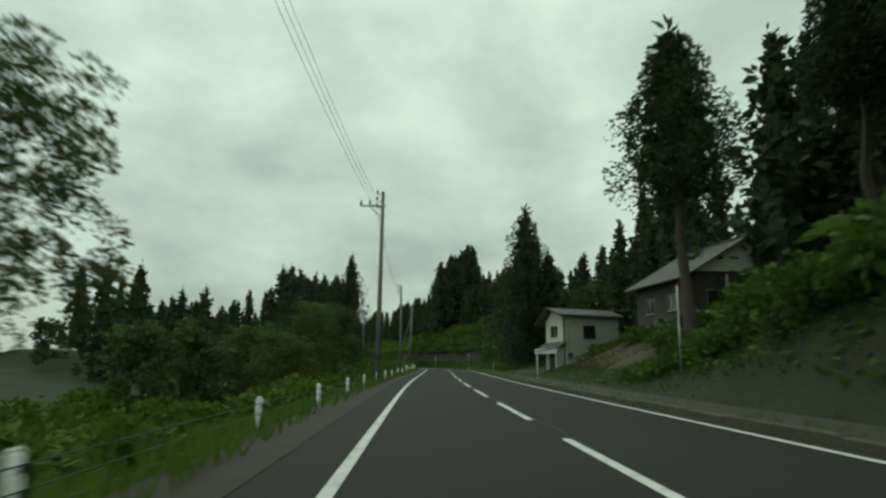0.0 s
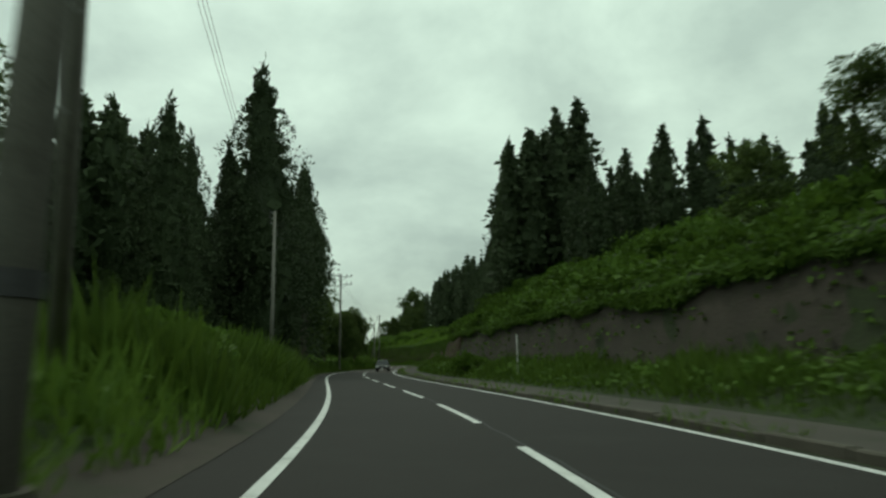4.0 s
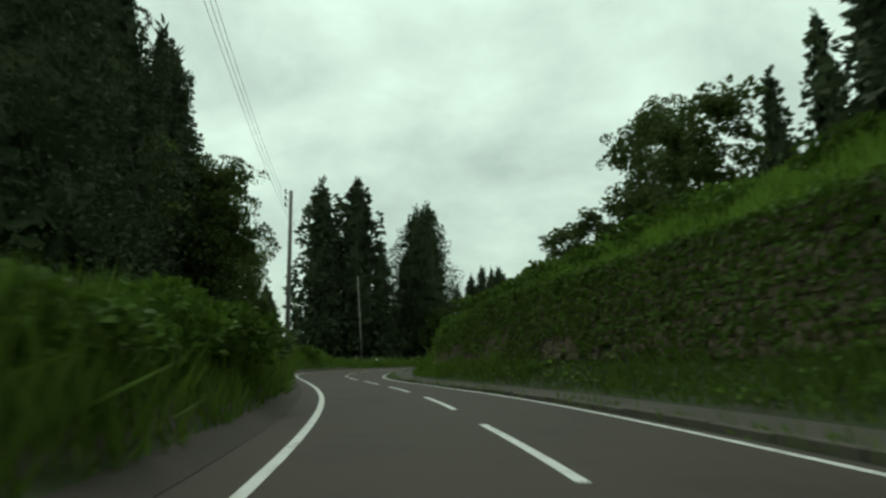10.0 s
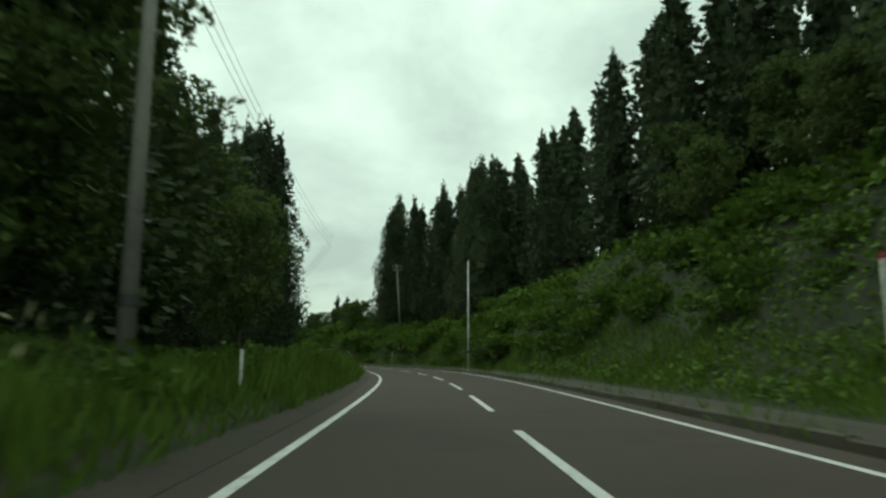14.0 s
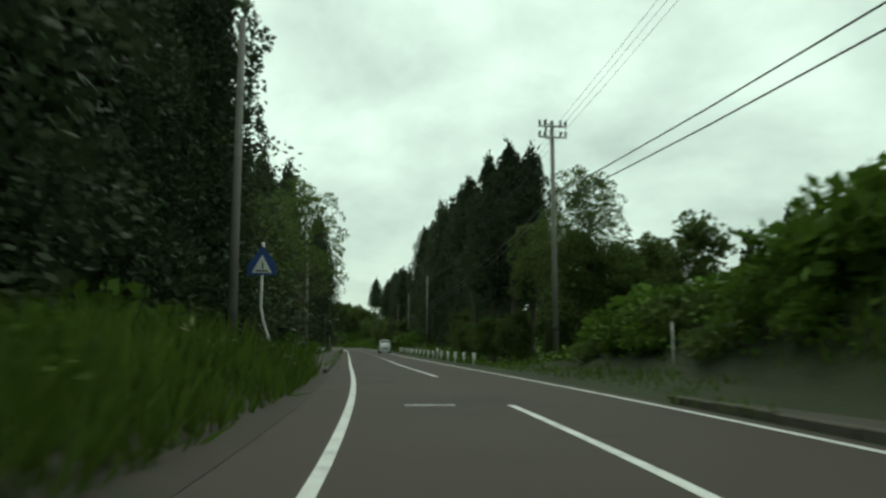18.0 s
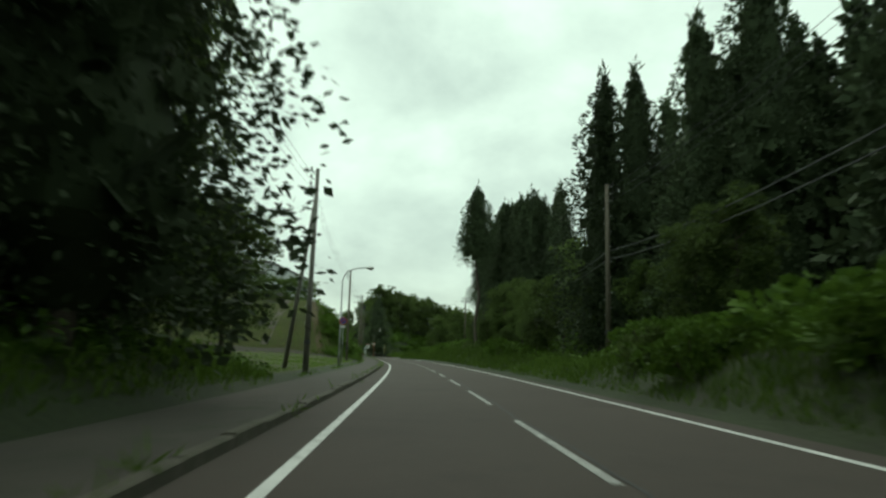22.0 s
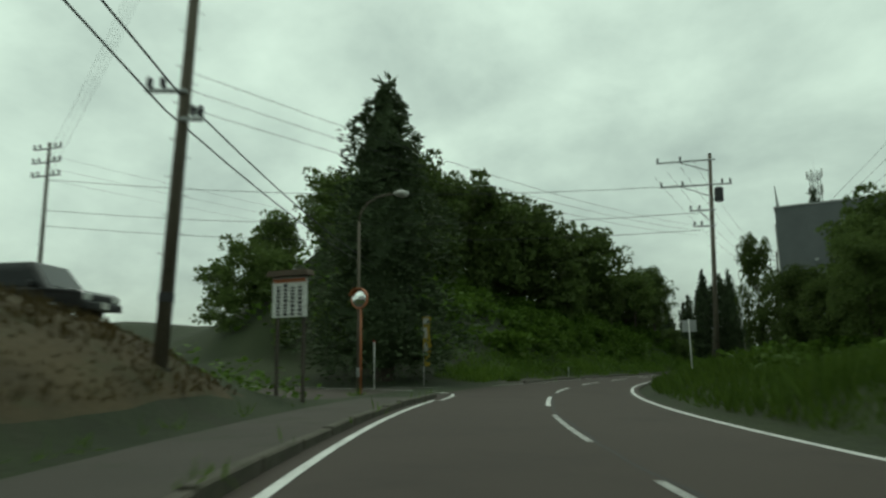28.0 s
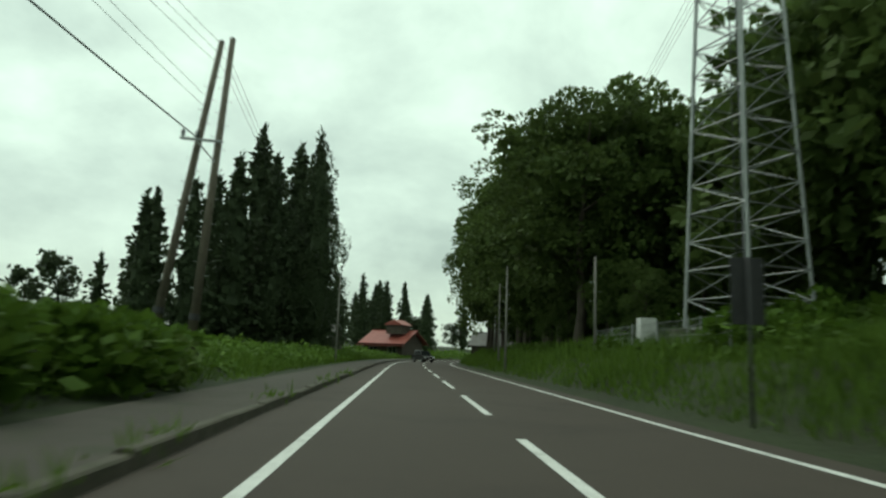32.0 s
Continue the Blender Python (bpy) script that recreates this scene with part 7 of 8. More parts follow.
def gable_house(m, w, d, base, eave, ridge, wallmat, roofmat, label, name="house", along="y", over=0.5, windows=(), doors=(), ribs=12, gablemat=None, category="house"):
    """A plain gabled house, w along x and d along y; the ridge runs along x or y."""
    ob = thing(name, m, label, category)
    rot = {"front": Matrix.Identity(4), "right": pose(w, 0, 0, 0, 0, 90), "back": pose(w, d, 0, 0, 0, 180), "left": pose(0, d, 0, 0, 0, -90)}
    for side in ("front", "right", "back", "left"):
        length = w if side in ("front", "back") else d
        holes = [q[1:] for q in windows if q[0] == side]
        inner = rot[side] @ (Matrix.Translation((0, 0, base)) if side in ("front", "back") else Matrix.Translation((0.2, 0, base)))
        holes = [(x, z - base, a, b) for x, z, a, b in holes]
        wall_on(ob, inner, length if side in ("front", "back") else length - 0.4, eave - base, holes, wallmat)
    if along == "y":
        for y0 in (0.0, d - 0.2):
            part("gable", Geo().prism([(0, eave), (w, eave), (w / 2, ridge)], y0, y0 + 0.2), gablemat or wallmat, ob)
        k = over * (ridge - eave) / (w / 2)
        slab(ob, "roof", ((-over, -over, eave - k), (-over, d + over, eave - k), (w / 2, d + over, ridge + 0.08), (w / 2, -over, ridge + 0.08)), 0.12, roofmat, ribs=ribs)
        slab(ob, "roof", ((w + over, -over, eave - k), (w + over, d + over, eave - k), (w / 2, d + over, ridge + 0.08), (w / 2, -over, ridge + 0.08)), 0.12, roofmat, ribs=ribs)
        part("ridge_cap", Geo().box((w / 2, d / 2, ridge + 0.12), (0.3, d + 2 * over, 0.1)), roofmat, ob, bevel=0.02)
    else:
        for x0 in (0.0, w - 0.2):
            g = Geo().prism([(0, eave), (d, eave), (d / 2, ridge)], 0, 0.2)
            g.v = [(x0 + y, x, z) for x, y, z in g.v]
            part("gable", g, gablemat or wallmat, ob)
        k = over * (ridge - eave) / (d / 2)
        slab(ob, "roof", ((-over, -over, eave - k), (w + over, -over, eave - k), (w + over, d / 2, ridge + 0.08), (-over, d / 2, ridge + 0.08)), 0.12, roofmat, ribs=ribs)
        slab(ob, "roof", ((-over, d + over, eave - k), (w + over, d + over, eave - k), (w + over, d / 2, ridge + 0.08), (-over, d / 2, ridge + 0.08)), 0.12, roofmat, ribs=ribs)
        part("ridge_cap", Geo().box((w / 2, d / 2, ridge + 0.12), (w + 2 * over, 0.3, 0.1)), roofmat, ob, bevel=0.02)
    for side, x, z, a, b, mat in doors:
        dm = rot[side] @ Matrix.Translation((x, -0.04, z))
        dr = part("door", Geo().box((a / 2, 0, b / 2), (a, 0.05, b)), mat, ob, bevel=0.008)
        dr.matrix_local = dm
        part("door_handle", Geo().box((a * 0.88, -0.05, b * 0.48), (0.04, 0.06, 0.14)), DARKSTEEL, dr)
    return ob


def cream_house():
    """The two-storey house with a lean-to garage, gable to the road."""
    m = framed(72.3, 12.0, 75.8, 18.7, 0)
    w, d, base = 7.6, 3.3, 0.1
    ob = thing("house", m, "two-storey cream house with a pale gable and dark eaves", "house")
    wall_on(ob, Matrix.Translation((0, 0, base)), w, 6.3, [(2.6, 3.75, 1.7, 1.35), (4.6, 1.0, 2.0, 1.1)], CREAM, frame_mat=DARKSTEEL)
    wall_on(ob, pose(w, 0.2, base, 0, 0, 90), d - 0.4, 5.8, [(0.6, 3.6, 1.5, 1.2)], CREAM)
    wall_on(ob, pose(w, d, base, 0, 0, 180), w, 5.5, [(2, 3.4, 1.5, 1.2), (6, 1, 1.5, 1.2)], CREAM)
    front = pose(0, d - 0.2, base, 0, 0, -90)
    wall_on(ob, front, d - 0.4, 3.3, [(0.4, 0.3, 2.0, 2.3)], CREAM, name="lower_wall")
    wall_on(ob, front @ Matrix.Translation((0, -0.05, 3.3)), d - 0.4, 2.3, [(0.75, 0.55, 1.3, 1.2)], PALEWALL, "pale yellow boarded upper storey", name="upper_wall")
    g = Geo().prism([(0.2, 5.7), (d - 0.2, 5.7), (d - 0.2, 5.75), (d * 0.56, 7.0), (0.2, 6.38)], 0, 0.2)
    g.v = [(-0.05 + y, x, z) for x, y, z in g.v]
    part("gable", g, PALEWALL, ob)
    slab(ob, "roof", ((-0.9, d + 0.8, 5.35), (w + 0.5, d + 0.8, 5.35), (w + 0.5, d * 0.56, 7.12), (-0.9, d * 0.56, 7.12)), 0.16, ROOFGREY, ribs=16)
    slab(ob, "roof", ((-0.9, -0.5, 6.3), (w + 0.5, -0.5, 6.3), (w + 0.5, d * 0.56, 7.12), (-0.9, d * 0.56, 7.12)), 0.16, ROOFGREY, ribs=16)
    for y0, z0, y1, z1 in ((d + 0.8, 5.3, d * 0.56, 7.07), (-0.5, 6.25, d * 0.56, 7.07)):
        part("fascia", Geo().tube((-0.92, y0, z0), (-0.92, y1, z1), 0.1, 0.1, 4), OLDWOOD, ob)
    # lean-to garage on the road side
    slab(ob, "porch_roof", ((-1.3, -0.35, 2.75), (-1.3, d + 0.4, 2.4), (0.05, d + 0.4, 3.25), (0.05, -0.35, 3.55)), 0.1, ROOFGREY, ribs=10)
    part("porch_fascia", Geo().box((-1.2, d / 2 + 0.05, 2.4), (0.1, d + 0.7, 0.5)), WHITE, ob, "white fascia board")
    for y in (0.0, d + 0.1):
        part("porch_post", Geo().box((-1.15, y, 1.05), (0.12, 0.12, 2.1)), WHITE, ob, bevel=0.008)
    part("porch_wall", pierced(1.1, 2.75, [], 0.12), CREAM, ob).matrix_local = Matrix.Translation((-1.1, 0, 0.1))
    # shutter and slats take a dark colour for the shade of the deep opening
    part("shutter", Geo().box((-0.06, d / 2, 1.4), (0.05, 1.9, 2.2)), OLDWOOD, ob, "garage door darkened as the shaded opening")
    for k in range(14):
        part("shutter_slat", Geo().box((-0.095, d / 2, 0.4 + 0.155 * k), (0.012, 1.86, 0.12)), OLDWOOD, ob)
    part("corner_trim", Geo().box((-0.02, -0.03, 3.2), (0.12, 0.06, 6.2)), OLDWOOD, ob)
    part("drain_pipe", Geo().tube((0.25, -0.08, 0.1), (0.25, -0.08, 6.2), 0.045, 0.045, 8), WHITE, ob)
    part("meter_box", Geo().box((0.7, -0.12, 2.0), (0.45, 0.2, 0.5)), OLDWOOD, ob, bevel=0.02)
    part("footing", Geo().box((w / 2, d / 2, -0.25), (w + 0.12, d + 0.12, 1.0)), KERB, ob)


cream_house()
farm = gable_house(framed(46, 16.2, 47, 25.7, 0), 8.2, 9.5, 2.0, 7.6, 10.0, OLDWOOD, ROOFGREY, "old dark boarded farmhouse with a white gable above the road", gablemat=PALEWALL, over=0.8,
                   windows=[("front", 1.2, 5.0, 1.8, 1.3), ("front", 4.8, 5.0, 1.8, 1.3), ("front", 3.0, 2.6, 2.0, 1.5), ("left", 1.5, 5.0, 1.8, 1.2), ("left", 5.5, 5.0, 1.8, 1.2), ("left", 3, 2.8, 2.4, 1.6)])
for x in (0.15, 2.7, 5.4, 7.9):
    part("timber_post", Geo().box((x, -0.05, 4.8), (0.16, 0.1, 5.6)), PALEWALL if x in (2.7, 5.4) else OLDWOOD, farm)
part("floor_band", Geo().box((4.1, -0.06, 4.7), (8.2, 0.08, 0.22)), PALEWALL, farm)


def factory():
    """A tall shed of pale panels with a lower annex and a canopy."""
    m = framed(848, -28, 886, -21, 0)
    ob = thing("factory", m, "long windowless pale grey factory building", "factory")
    w, d, z0, z1 = 38.5, 58.0, 2.4, 20.9
    part("core", Geo().box((w / 2, d / 2 + 0.2, (z0 + z1) / 2 - 0.2), (w - 0.3, d, z1 - z0 - 0.4)), LIGHTSIDING, ob)
    panel = mesh_of("wall_panel", Geo().box((0, 0, 0), (3.19, 0.12, 4.46)))
    for k in range(12):
        for j in range(4):
            p = linked("wall_panel", panel, LIGHTSIDING, ob)
            p.matrix_local = Matrix.Translation((1.61 + 3.2 * k, 0.1, z0 + 2.25 + 4.5 * j))
    for k in range(18):
        for j in range(4):
            for x in (0.1, w - 0.1):
                p = linked("wall_panel", panel, LIGHTSIDING, ob)
                p.matrix_local = pose(x, 1.7 + 3.2 * k, z0 + 2.25 + 4.5 * j, 0, 0, 90)
    part("parapet", Geo().box((w / 2, 0.05, z1 - 0.08), (w + 0.3, 0.3, 0.3)).box((-0.02, d / 2, z1 - 0.08), (0.3, d, 0.3)).box((w + 0.02, d / 2, z1 - 0.08), (0.3, d, 0.3)), ROOFGREY, ob)
    part("roof", Geo().box((w / 2, d / 2, z1 - 0.35), (w, d, 0.3)), ROOFGREY, ob)
    part("annex", Geo().box((w + 5, 9.0, 8.6), (10, 16, 12.0)), LIGHTSIDING, ob, "lower pale annex")
    part("annex_cap", Geo().box((w + 5, 9.0, 14.7), (10.2, 16.2, 0.25)), ROOFGREY, ob)
    part("canopy", Geo().box((w + 2, -2.0, 8.2), (22, 6.5, 0.5)), DARKSTEEL, ob, "dark flat canopy over the loading bay")
    for x in (-8, -2, 4, 10, 12.4):
        part("canopy_post", Geo().tube((w + x, -4.9, 2.2), (w + x, -4.9, 8.1), 0.13, 0.13, 10), DARKSTEEL, ob)
    for x in (-6, -1):
        part("loading_door", Geo().box((w + x, 0.0, 4.8), (3.6, 0.1, 4.4)), DARKSTEEL, ob)
    part("wall_lamp", Geo().box((w - 2.2, -0.15, 10.8), (0.5, 0.3, 0.3)), DARKSTEEL, ob)
    for x in (w + 7, w + 9.2):
        part("vent_stack", Geo().tube((x, 3, 14.7), (x, 3, 16.2), 0.12, 0.12, 8), STEEL, ob)


factory()


def grey_block():
    """Three storeys in dark grey siding over a recessed ground floor."""
    m = stand(957, 12.3, 0)
    w, d = 10.5, 14.6
    ob = thing("grey_building", m, "three-storey dark grey sided building with white window bays", "building")
    zf, zt = 3.0, 13.4
    wall_on(ob, Matrix.Translation((0, 0, zf)), w, zt - zf, [(4.2, 6.6, 1.5, 1.2), (4.2, 2.6, 1.5, 1.2), (7.6, 6.6, 1.2, 1.2)], GREYSIDING, frame_mat=WHITE)
    wall_on(ob, pose(0, d, zf, 0, 0, -90) @ Matrix.Translation((0.2, 0, 0)), d - 0.4, zt - zf, [(0.8, 6.8, 1.6, 1.6), (5.6, 6.8, 1.4, 2.0), (5.6, 2.6, 1.4, 2.0)], GREYSIDING, frame_mat=WHITE)
    wall_on(ob, pose(w, 0.2, zf, 0, 0, 90), d - 0.4, zt - zf, [], GREYSIDING)
    wall_on(ob, pose(w, d, zf, 0, 0, 180), w, zt - zf, [], GREYSIDING)
    part("floor_slab", Geo().box((w / 2, d / 2, zf - 0.12), (w, d, 0.24)), KERB, ob)
    part("roof", Geo().box((w / 2, d / 2, zt + 0.02), (w - 0.4, d - 0.4, 0.2)), ROOFGREY, ob)
    part("coping", Geo().box((w / 2, 0.1, zt + 0.06), (w + 0.1, 0.34, 0.14)).box((0.1, d / 2, zt + 0.06), (0.34, d - 0.4, 0.14)), STEEL, ob)
    # the projecting bay and white window strips at the street corner
    part("bay", Geo().box((-0.5, 11.8, 6.2), (1.0, 3.6, 5.8)), GREYSIDING, ob, "projecting grey bay")
    for y0, z0, hh in ((1.0, 3.9, 8.4), (5.6, 5.0, 6.8)):
        strip = part("window_strip", Geo().box((-0.05, y0, z0 + hh / 2), (0.16, 0.1, hh)).box((-0.05, y0 + 1.35, z0 + hh / 2), (0.16, 0.1, hh)).box((-0.05, y0 + 0.67, z0 + 0.05), (0.16, 1.25, 0.1)).box((-0.05, y0 + 0.67, z0 + hh - 0.05), (0.16, 1.25, 0.1)).box((-0.05, y0 + 0.67, z0 + hh * 0.47), (0.16, 1.25, hh * 0.16)), WHITE, ob, "tall white window strip")
        part("pane", Geo().box((-0.03, y0 + 0.67, z0 + hh * 0.22), (0.05, 1.2, hh * 0.38)), GLASS, strip)
        part("pane", Geo().box((-0.03, y0 + 0.67, z0 + hh * 0.77), (0.05, 1.2, hh * 0.38)), GLASS, strip)
    part("ground_wall", Geo().box((w / 2 + 1.2, d / 2 + 1.5, 1.4), (w - 2.6, d - 3, 3.0)), PALEWALL, ob, "recessed pale ground floor")
    for x, y in ((0.3, 0.3), (0.3, 5), (0.3, 10), (0.3, 14.2), (5, 0.3), (10, 0.3)):
        part("column", Geo().box((x, y, 1.3), (0.35, 0.35, 3.2)), KERB, ob, bevel=0.02)
    for y in (3.5, 7.5, 12.0):
        part("shop_door", Geo().box((1.18, y, 1.3), (0.06, 1.8, 2.3)), DARKSTEEL, ob)
    # railing along the roof's street edge
    for k in range(11):
        part("railing_post", Geo().tube((0.15, 0.4 + 1.38 * k, zt), (0.15, 0.4 + 1.38 * k, zt + 1.9), 0.03, 0.03, 6), STEEL, ob)
    for z in (0.6, 1.2, 1.85):
        part("railing_bar", Geo().tube((0.15, 0.3, zt + z), (0.15, 14.3, zt + z), 0.025, 0.025, 6), STEEL, ob)
    part("drain_pipe", Geo().tube((-0.1, 0.3, 0), (-0.1, 0.3, 6.5), 0.06, 0.06, 8), WHITE, ob)
    for z in (5.2, 9.0):
        part("vent_cap", Geo().box((2.6, -0.1, z), (0.25, 0.18, 0.2)), STEEL, ob)


grey_block()
gable_house(framed(1000, 22.9, 999.5, 29.5, 0), 7.0, 8.0, 2.9, 8.9, 11.3, OLDWOOD, ROOFGREY, "dark wooden two-storey house with a grey roof", gablemat=PALEWALL, over=0.8, along="y",
            windows=[("front", 0.8, 6.7, 1.9, 1.2), ("front", 4.2, 6.7, 1.9, 1.2), ("left", 1.0, 6.6, 1.8, 1.2), ("left", 4.8, 6.6, 1.8, 1.2)], doors=[("front", 1.0, 3.2, 0.9, 2.0, PALEWALL), ("front", 3.6, 3.2, 0.9, 2.0, PALEWALL), ("left", 2, 3.2, 0.9, 2.0, PALEWALL), ("left", 4.6, 3.2, 0.9, 2.0, PALEWALL)])
gable_house(framed(985, 22, 984.8, 30, 0), 8.0, 4.0, 1.8, 4.0, 5.0, RUST, ROOFGREY, "low storage hut with a grey sheet roof", name="hut", category="hut", along="x")


def arched(m, w, d, wall_h, rise, mat, label, ribs, name="shed"):
    """An arched shed: x across the front, y into the depth, open at neither end yet."""
    ob = thing(name, m, label, "shed")
    def prof(k):
        prof_pts = [(0, -0.3), (0, wall_h)] + [(w / 2 - (w / 2) * math.cos(a), wall_h + rise * math.sin(a)) for a in np.linspace(0, math.pi, 15)[1:-1]] + [(w, wall_h), (w, -0.3)]
        return [((x - w / 2) * k + w / 2, z * (1 if k == 1 else 0.985)) for x, z in prof_pts]
    a, b = prof(1), prof(0.97)
    n = len(a)
    g = Geo()
    pts = []
    for k in range(2 * ribs + 1):
        y = d * k / (2 * ribs)
        q = 0.0 if k % 2 else 0.045
        pts += [(x + (q if x > w / 2 else -q), y, z + q) for x, z in a]
    g.add(pts, [(k * n + i, k * n + i + 1, (k + 1) * n + i + 1, (k + 1) * n + i) for k in range(2 * ribs) for i in range(n - 1)])
    part("shell", g, mat, ob, "ribbed arched sheet shell")
    # inner skin in near-black, so the shed's inner shade is painted on
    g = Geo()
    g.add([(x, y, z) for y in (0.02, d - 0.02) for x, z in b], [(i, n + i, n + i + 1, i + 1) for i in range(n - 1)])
    part("lining", g, SHADEBLACK, ob)
    g = Geo()
    g.add([(x, d - 0.05, z) for x, z in b], [tuple(range(n))])
    g.add([(x, d - 0.12, z) for x, z in b], [tuple(range(n - 1, -1, -1))])
    part("back_wall", g, mat, ob)
    return ob, a, b


def red_shed():
    m = framed(1022.4, 7.1, 1019.7, 7.1, 0.62)
    w, d = 2.7, 5.2
    ob, a, _ = arched(m, w, d, 2.1, 0.85, REDSHED, "small dark red arched shed with a cream door", 26)
    top = [(x, z) for x, z in a if z > 2.05]
    part("gable", Geo().prism([(0, 2.06), *top[1:-1], (w, 2.06)], 0.05, 0.12), REDSHED, ob)
    part("jamb", Geo().box((0.17, 0.08, 0.9), (0.34, 0.1, 2.4)), REDSHED, ob)
    part("jamb", Geo().box((w - 0.1, 0.08, 0.9), (0.2, 0.1, 2.4)), REDSHED, ob)
    door = part("door", Geo().box((w / 2 + 0.07, 0.03, 0.93), (2.05, 0.06, 2.2)), CREAM, ob, "cream sheet door", bevel=0.01)
    for k in range(4):
        part("door_rib", Geo().box((0.8 + 0.45 * k, -0.012, 0.93), (0.03, 0.03, 2.1)), CREAM, door)


def quonset():
    m = framed(1011.4, 7.2, 1005.2, 7.2, 0.55)
    w, d = 6.2, 12.5
    ob, a, b = arched(m, w, d, 0.9, 2.3, RUST, "rusty brown arched shed, open below a striped gable", 40)
    stripes = 7
    def roof_z(x):
        return 0.9 + 2.25 * math.sqrt(max(0, 1 - ((x - w / 2) / (w / 2)) ** 2))
    lo = 1.75
    x_in = (w / 2) * math.sqrt(1 - ((lo - 0.9) / 2.25) ** 2)
    x0, x1 = w / 2 - x_in + 0.05, w / 2 + x_in - 0.05
    for k in range(stripes):
        p, q = x0 + (x1 - x0) * k / stripes, x0 + (x1 - x0) * (k + 1) / stripes
        pts = [(p, lo), (q, lo)] + [(x, max(lo + 0.01, roof_z(x) - 0.02)) for x in np.linspace(q, p, 5)]
        part("gable_board", Geo().prism(pts, 0.1, 0.14), PALEWALL if k % 2 else OCHRE, ob, "pale stripe" if k % 2 else "ochre stripe")
    part("lintel", Geo().box((w / 2, 0.12, lo - 0.05), (x1 - x0 + 0.5, 0.12, 0.1)), OLDWOOD, ob)
    part("door_post", Geo().tube((0.35, 0.15, -0.2), (0.35, 0.15, 1.7), 0.04, 0.04, 8), STEEL, ob)
    part("arch_trim", Geo().pipe([(x, 0.0, z + 0.03) for x, z in a], 0.06, 6), RUST, ob)


OCHRE = surface("ochre_sheet", (0.30, 0.21, 0.11), (0.42, 0.30, 0.17), 0.8, 16, 0.8, 0.2, 0.004)
red_shed()
quonset()


def mast():
    """A square lattice mast with ring platforms."""
    p = at(1055.5, 12.3)
    ob = thing("lattice_mast", pose(p.x, p.y, p.z - 0.1, 0, 0, turn(1055) + 20), "tall galvanised lattice radio mast with ring platforms", "mast")
    h, n = 37.2, 15
    wide = lambda z: 1.75 - 0.95 * min(1, z / 27.0) if z < 27 else 0.80
    corner = lambda k, z: Vector(((1, 1, -1, -1)[k] * wide(z), (1, -1, -1, 1)[k] * wide(z), z))
    for k in range(4):
        g = Geo()
        g.pipe([corner(k, z) for z in np.linspace(0, h, n + 1)], 0.085, 8)
        part("leg", g, STEEL, ob)
    zs = np.linspace(0.4, h, n + 1)
    for a, b in zip(zs, zs[1:]):
        for k in range(4):
            q = (k + 1) % 4
            g = Geo().tube(corner(k, a), corner(q, a), 0.035, 0.035, 6).tube(corner(k, a), corner(q, (a + b) / 2), 0.03, 0.03, 5).tube(corner(q, (a + b) / 2), corner(k, b), 0.03, 0.03, 5).tube(corner(k, (a + b) / 2), corner(q, (a + b) / 2), 0.03, 0.03, 5)
            part("brace", g, STEEL, ob)
    for z in (29.5, 33.2, 36.6):
        r = 1.35
        g = Geo()
        for k in range(12):
            a, b = k * math.tau / 12, (k + 1) * math.tau / 12
            for dz in (0, 0.55, 1.1):
                g.tube((r * math.cos(a), r * math.sin(a), z + dz), (r * math.cos(b), r * math.sin(b), z + dz), 0.035, 0.035, 5)
            g.tube((r * math.cos(a), r * math.sin(a), z), (r * math.cos(a), r * math.sin(a), z + 1.1), 0.03, 0.03, 5)
            g.tube((r * math.cos(a), r * math.sin(a), z), (0.6 * math.cos(a), 0.6 * math.sin(a), z - 0.5), 0.03, 0.03, 5)
        part("ring_platform", g, STEEL, ob)
        for k in range(4):
            a = k * math.tau / 4 + 0.4 + z
            part("antenna", Geo().box((1.5 * math.cos(a), 1.5 * math.sin(a), z + 0.8), (0.22, 0.16, 1.7), Matrix.Rotation(a, 3, "Z")), WHITE, ob, "white panel antenna", bevel=0.02)
    part("lightning_rod", Geo().tube((0, 0, h), (0, 0, h + 3.2), 0.03, 0.012, 6), STEEL, ob)
    g = Geo()
    for k in range(90):
        g.box((0.0, 0.35, 0.6 + 0.4 * k), (0.4, 0.03, 0.03))
    g.tube((-0.2, 0.35, 0.3), (-0.2, 0.35, h), 0.025, 0.025, 5).tube((0.2, 0.35, 0.3), (0.2, 0.35, h), 0.025, 0.025, 5)
    part("cable_ladder", g, DARKSTEEL, ob)
    for k in range(4):
        c = corner(k, 0)
        part("foundation", Geo().box((c.x, c.y, 0.05), (0.9, 0.9, 0.7)), KERB, ob)
    cab = thing("equipment_cabinet", stand(1061, 10.0), "white equipment cabinet at the foot of the mast", "cabinet")
    part("body", Geo().box((0, 0, 0.75), (0.8, 0.6, 1.5)), WHITE, cab, bevel=0.02)
    part("door", Geo().box((0, -0.31, 0.78), (0.7, 0.02, 1.3)), WHITE, cab)
    part("plinth", Geo().box((0, 0, -0.05), (0.9, 0.7, 0.2)), KERB, cab)
    fence = thing("mesh_fence", Matrix.Identity(4), "low wire mesh fence round the mast", "fence", kind="structure")
    ring = [(1049, 8.4), (1052, 8.3), (1055, 8.3), (1058, 8.3), (1061, 8.3), (1064, 8.4), (1064, 11), (1064, 14)]
    for s, u in ring:
        q = part("post", Geo().tube((0, 0, -0.2), (0, 0, 1.3), 0.03, 0.03, 8), STEEL, fence)
        q.matrix_world = stand(s, u)
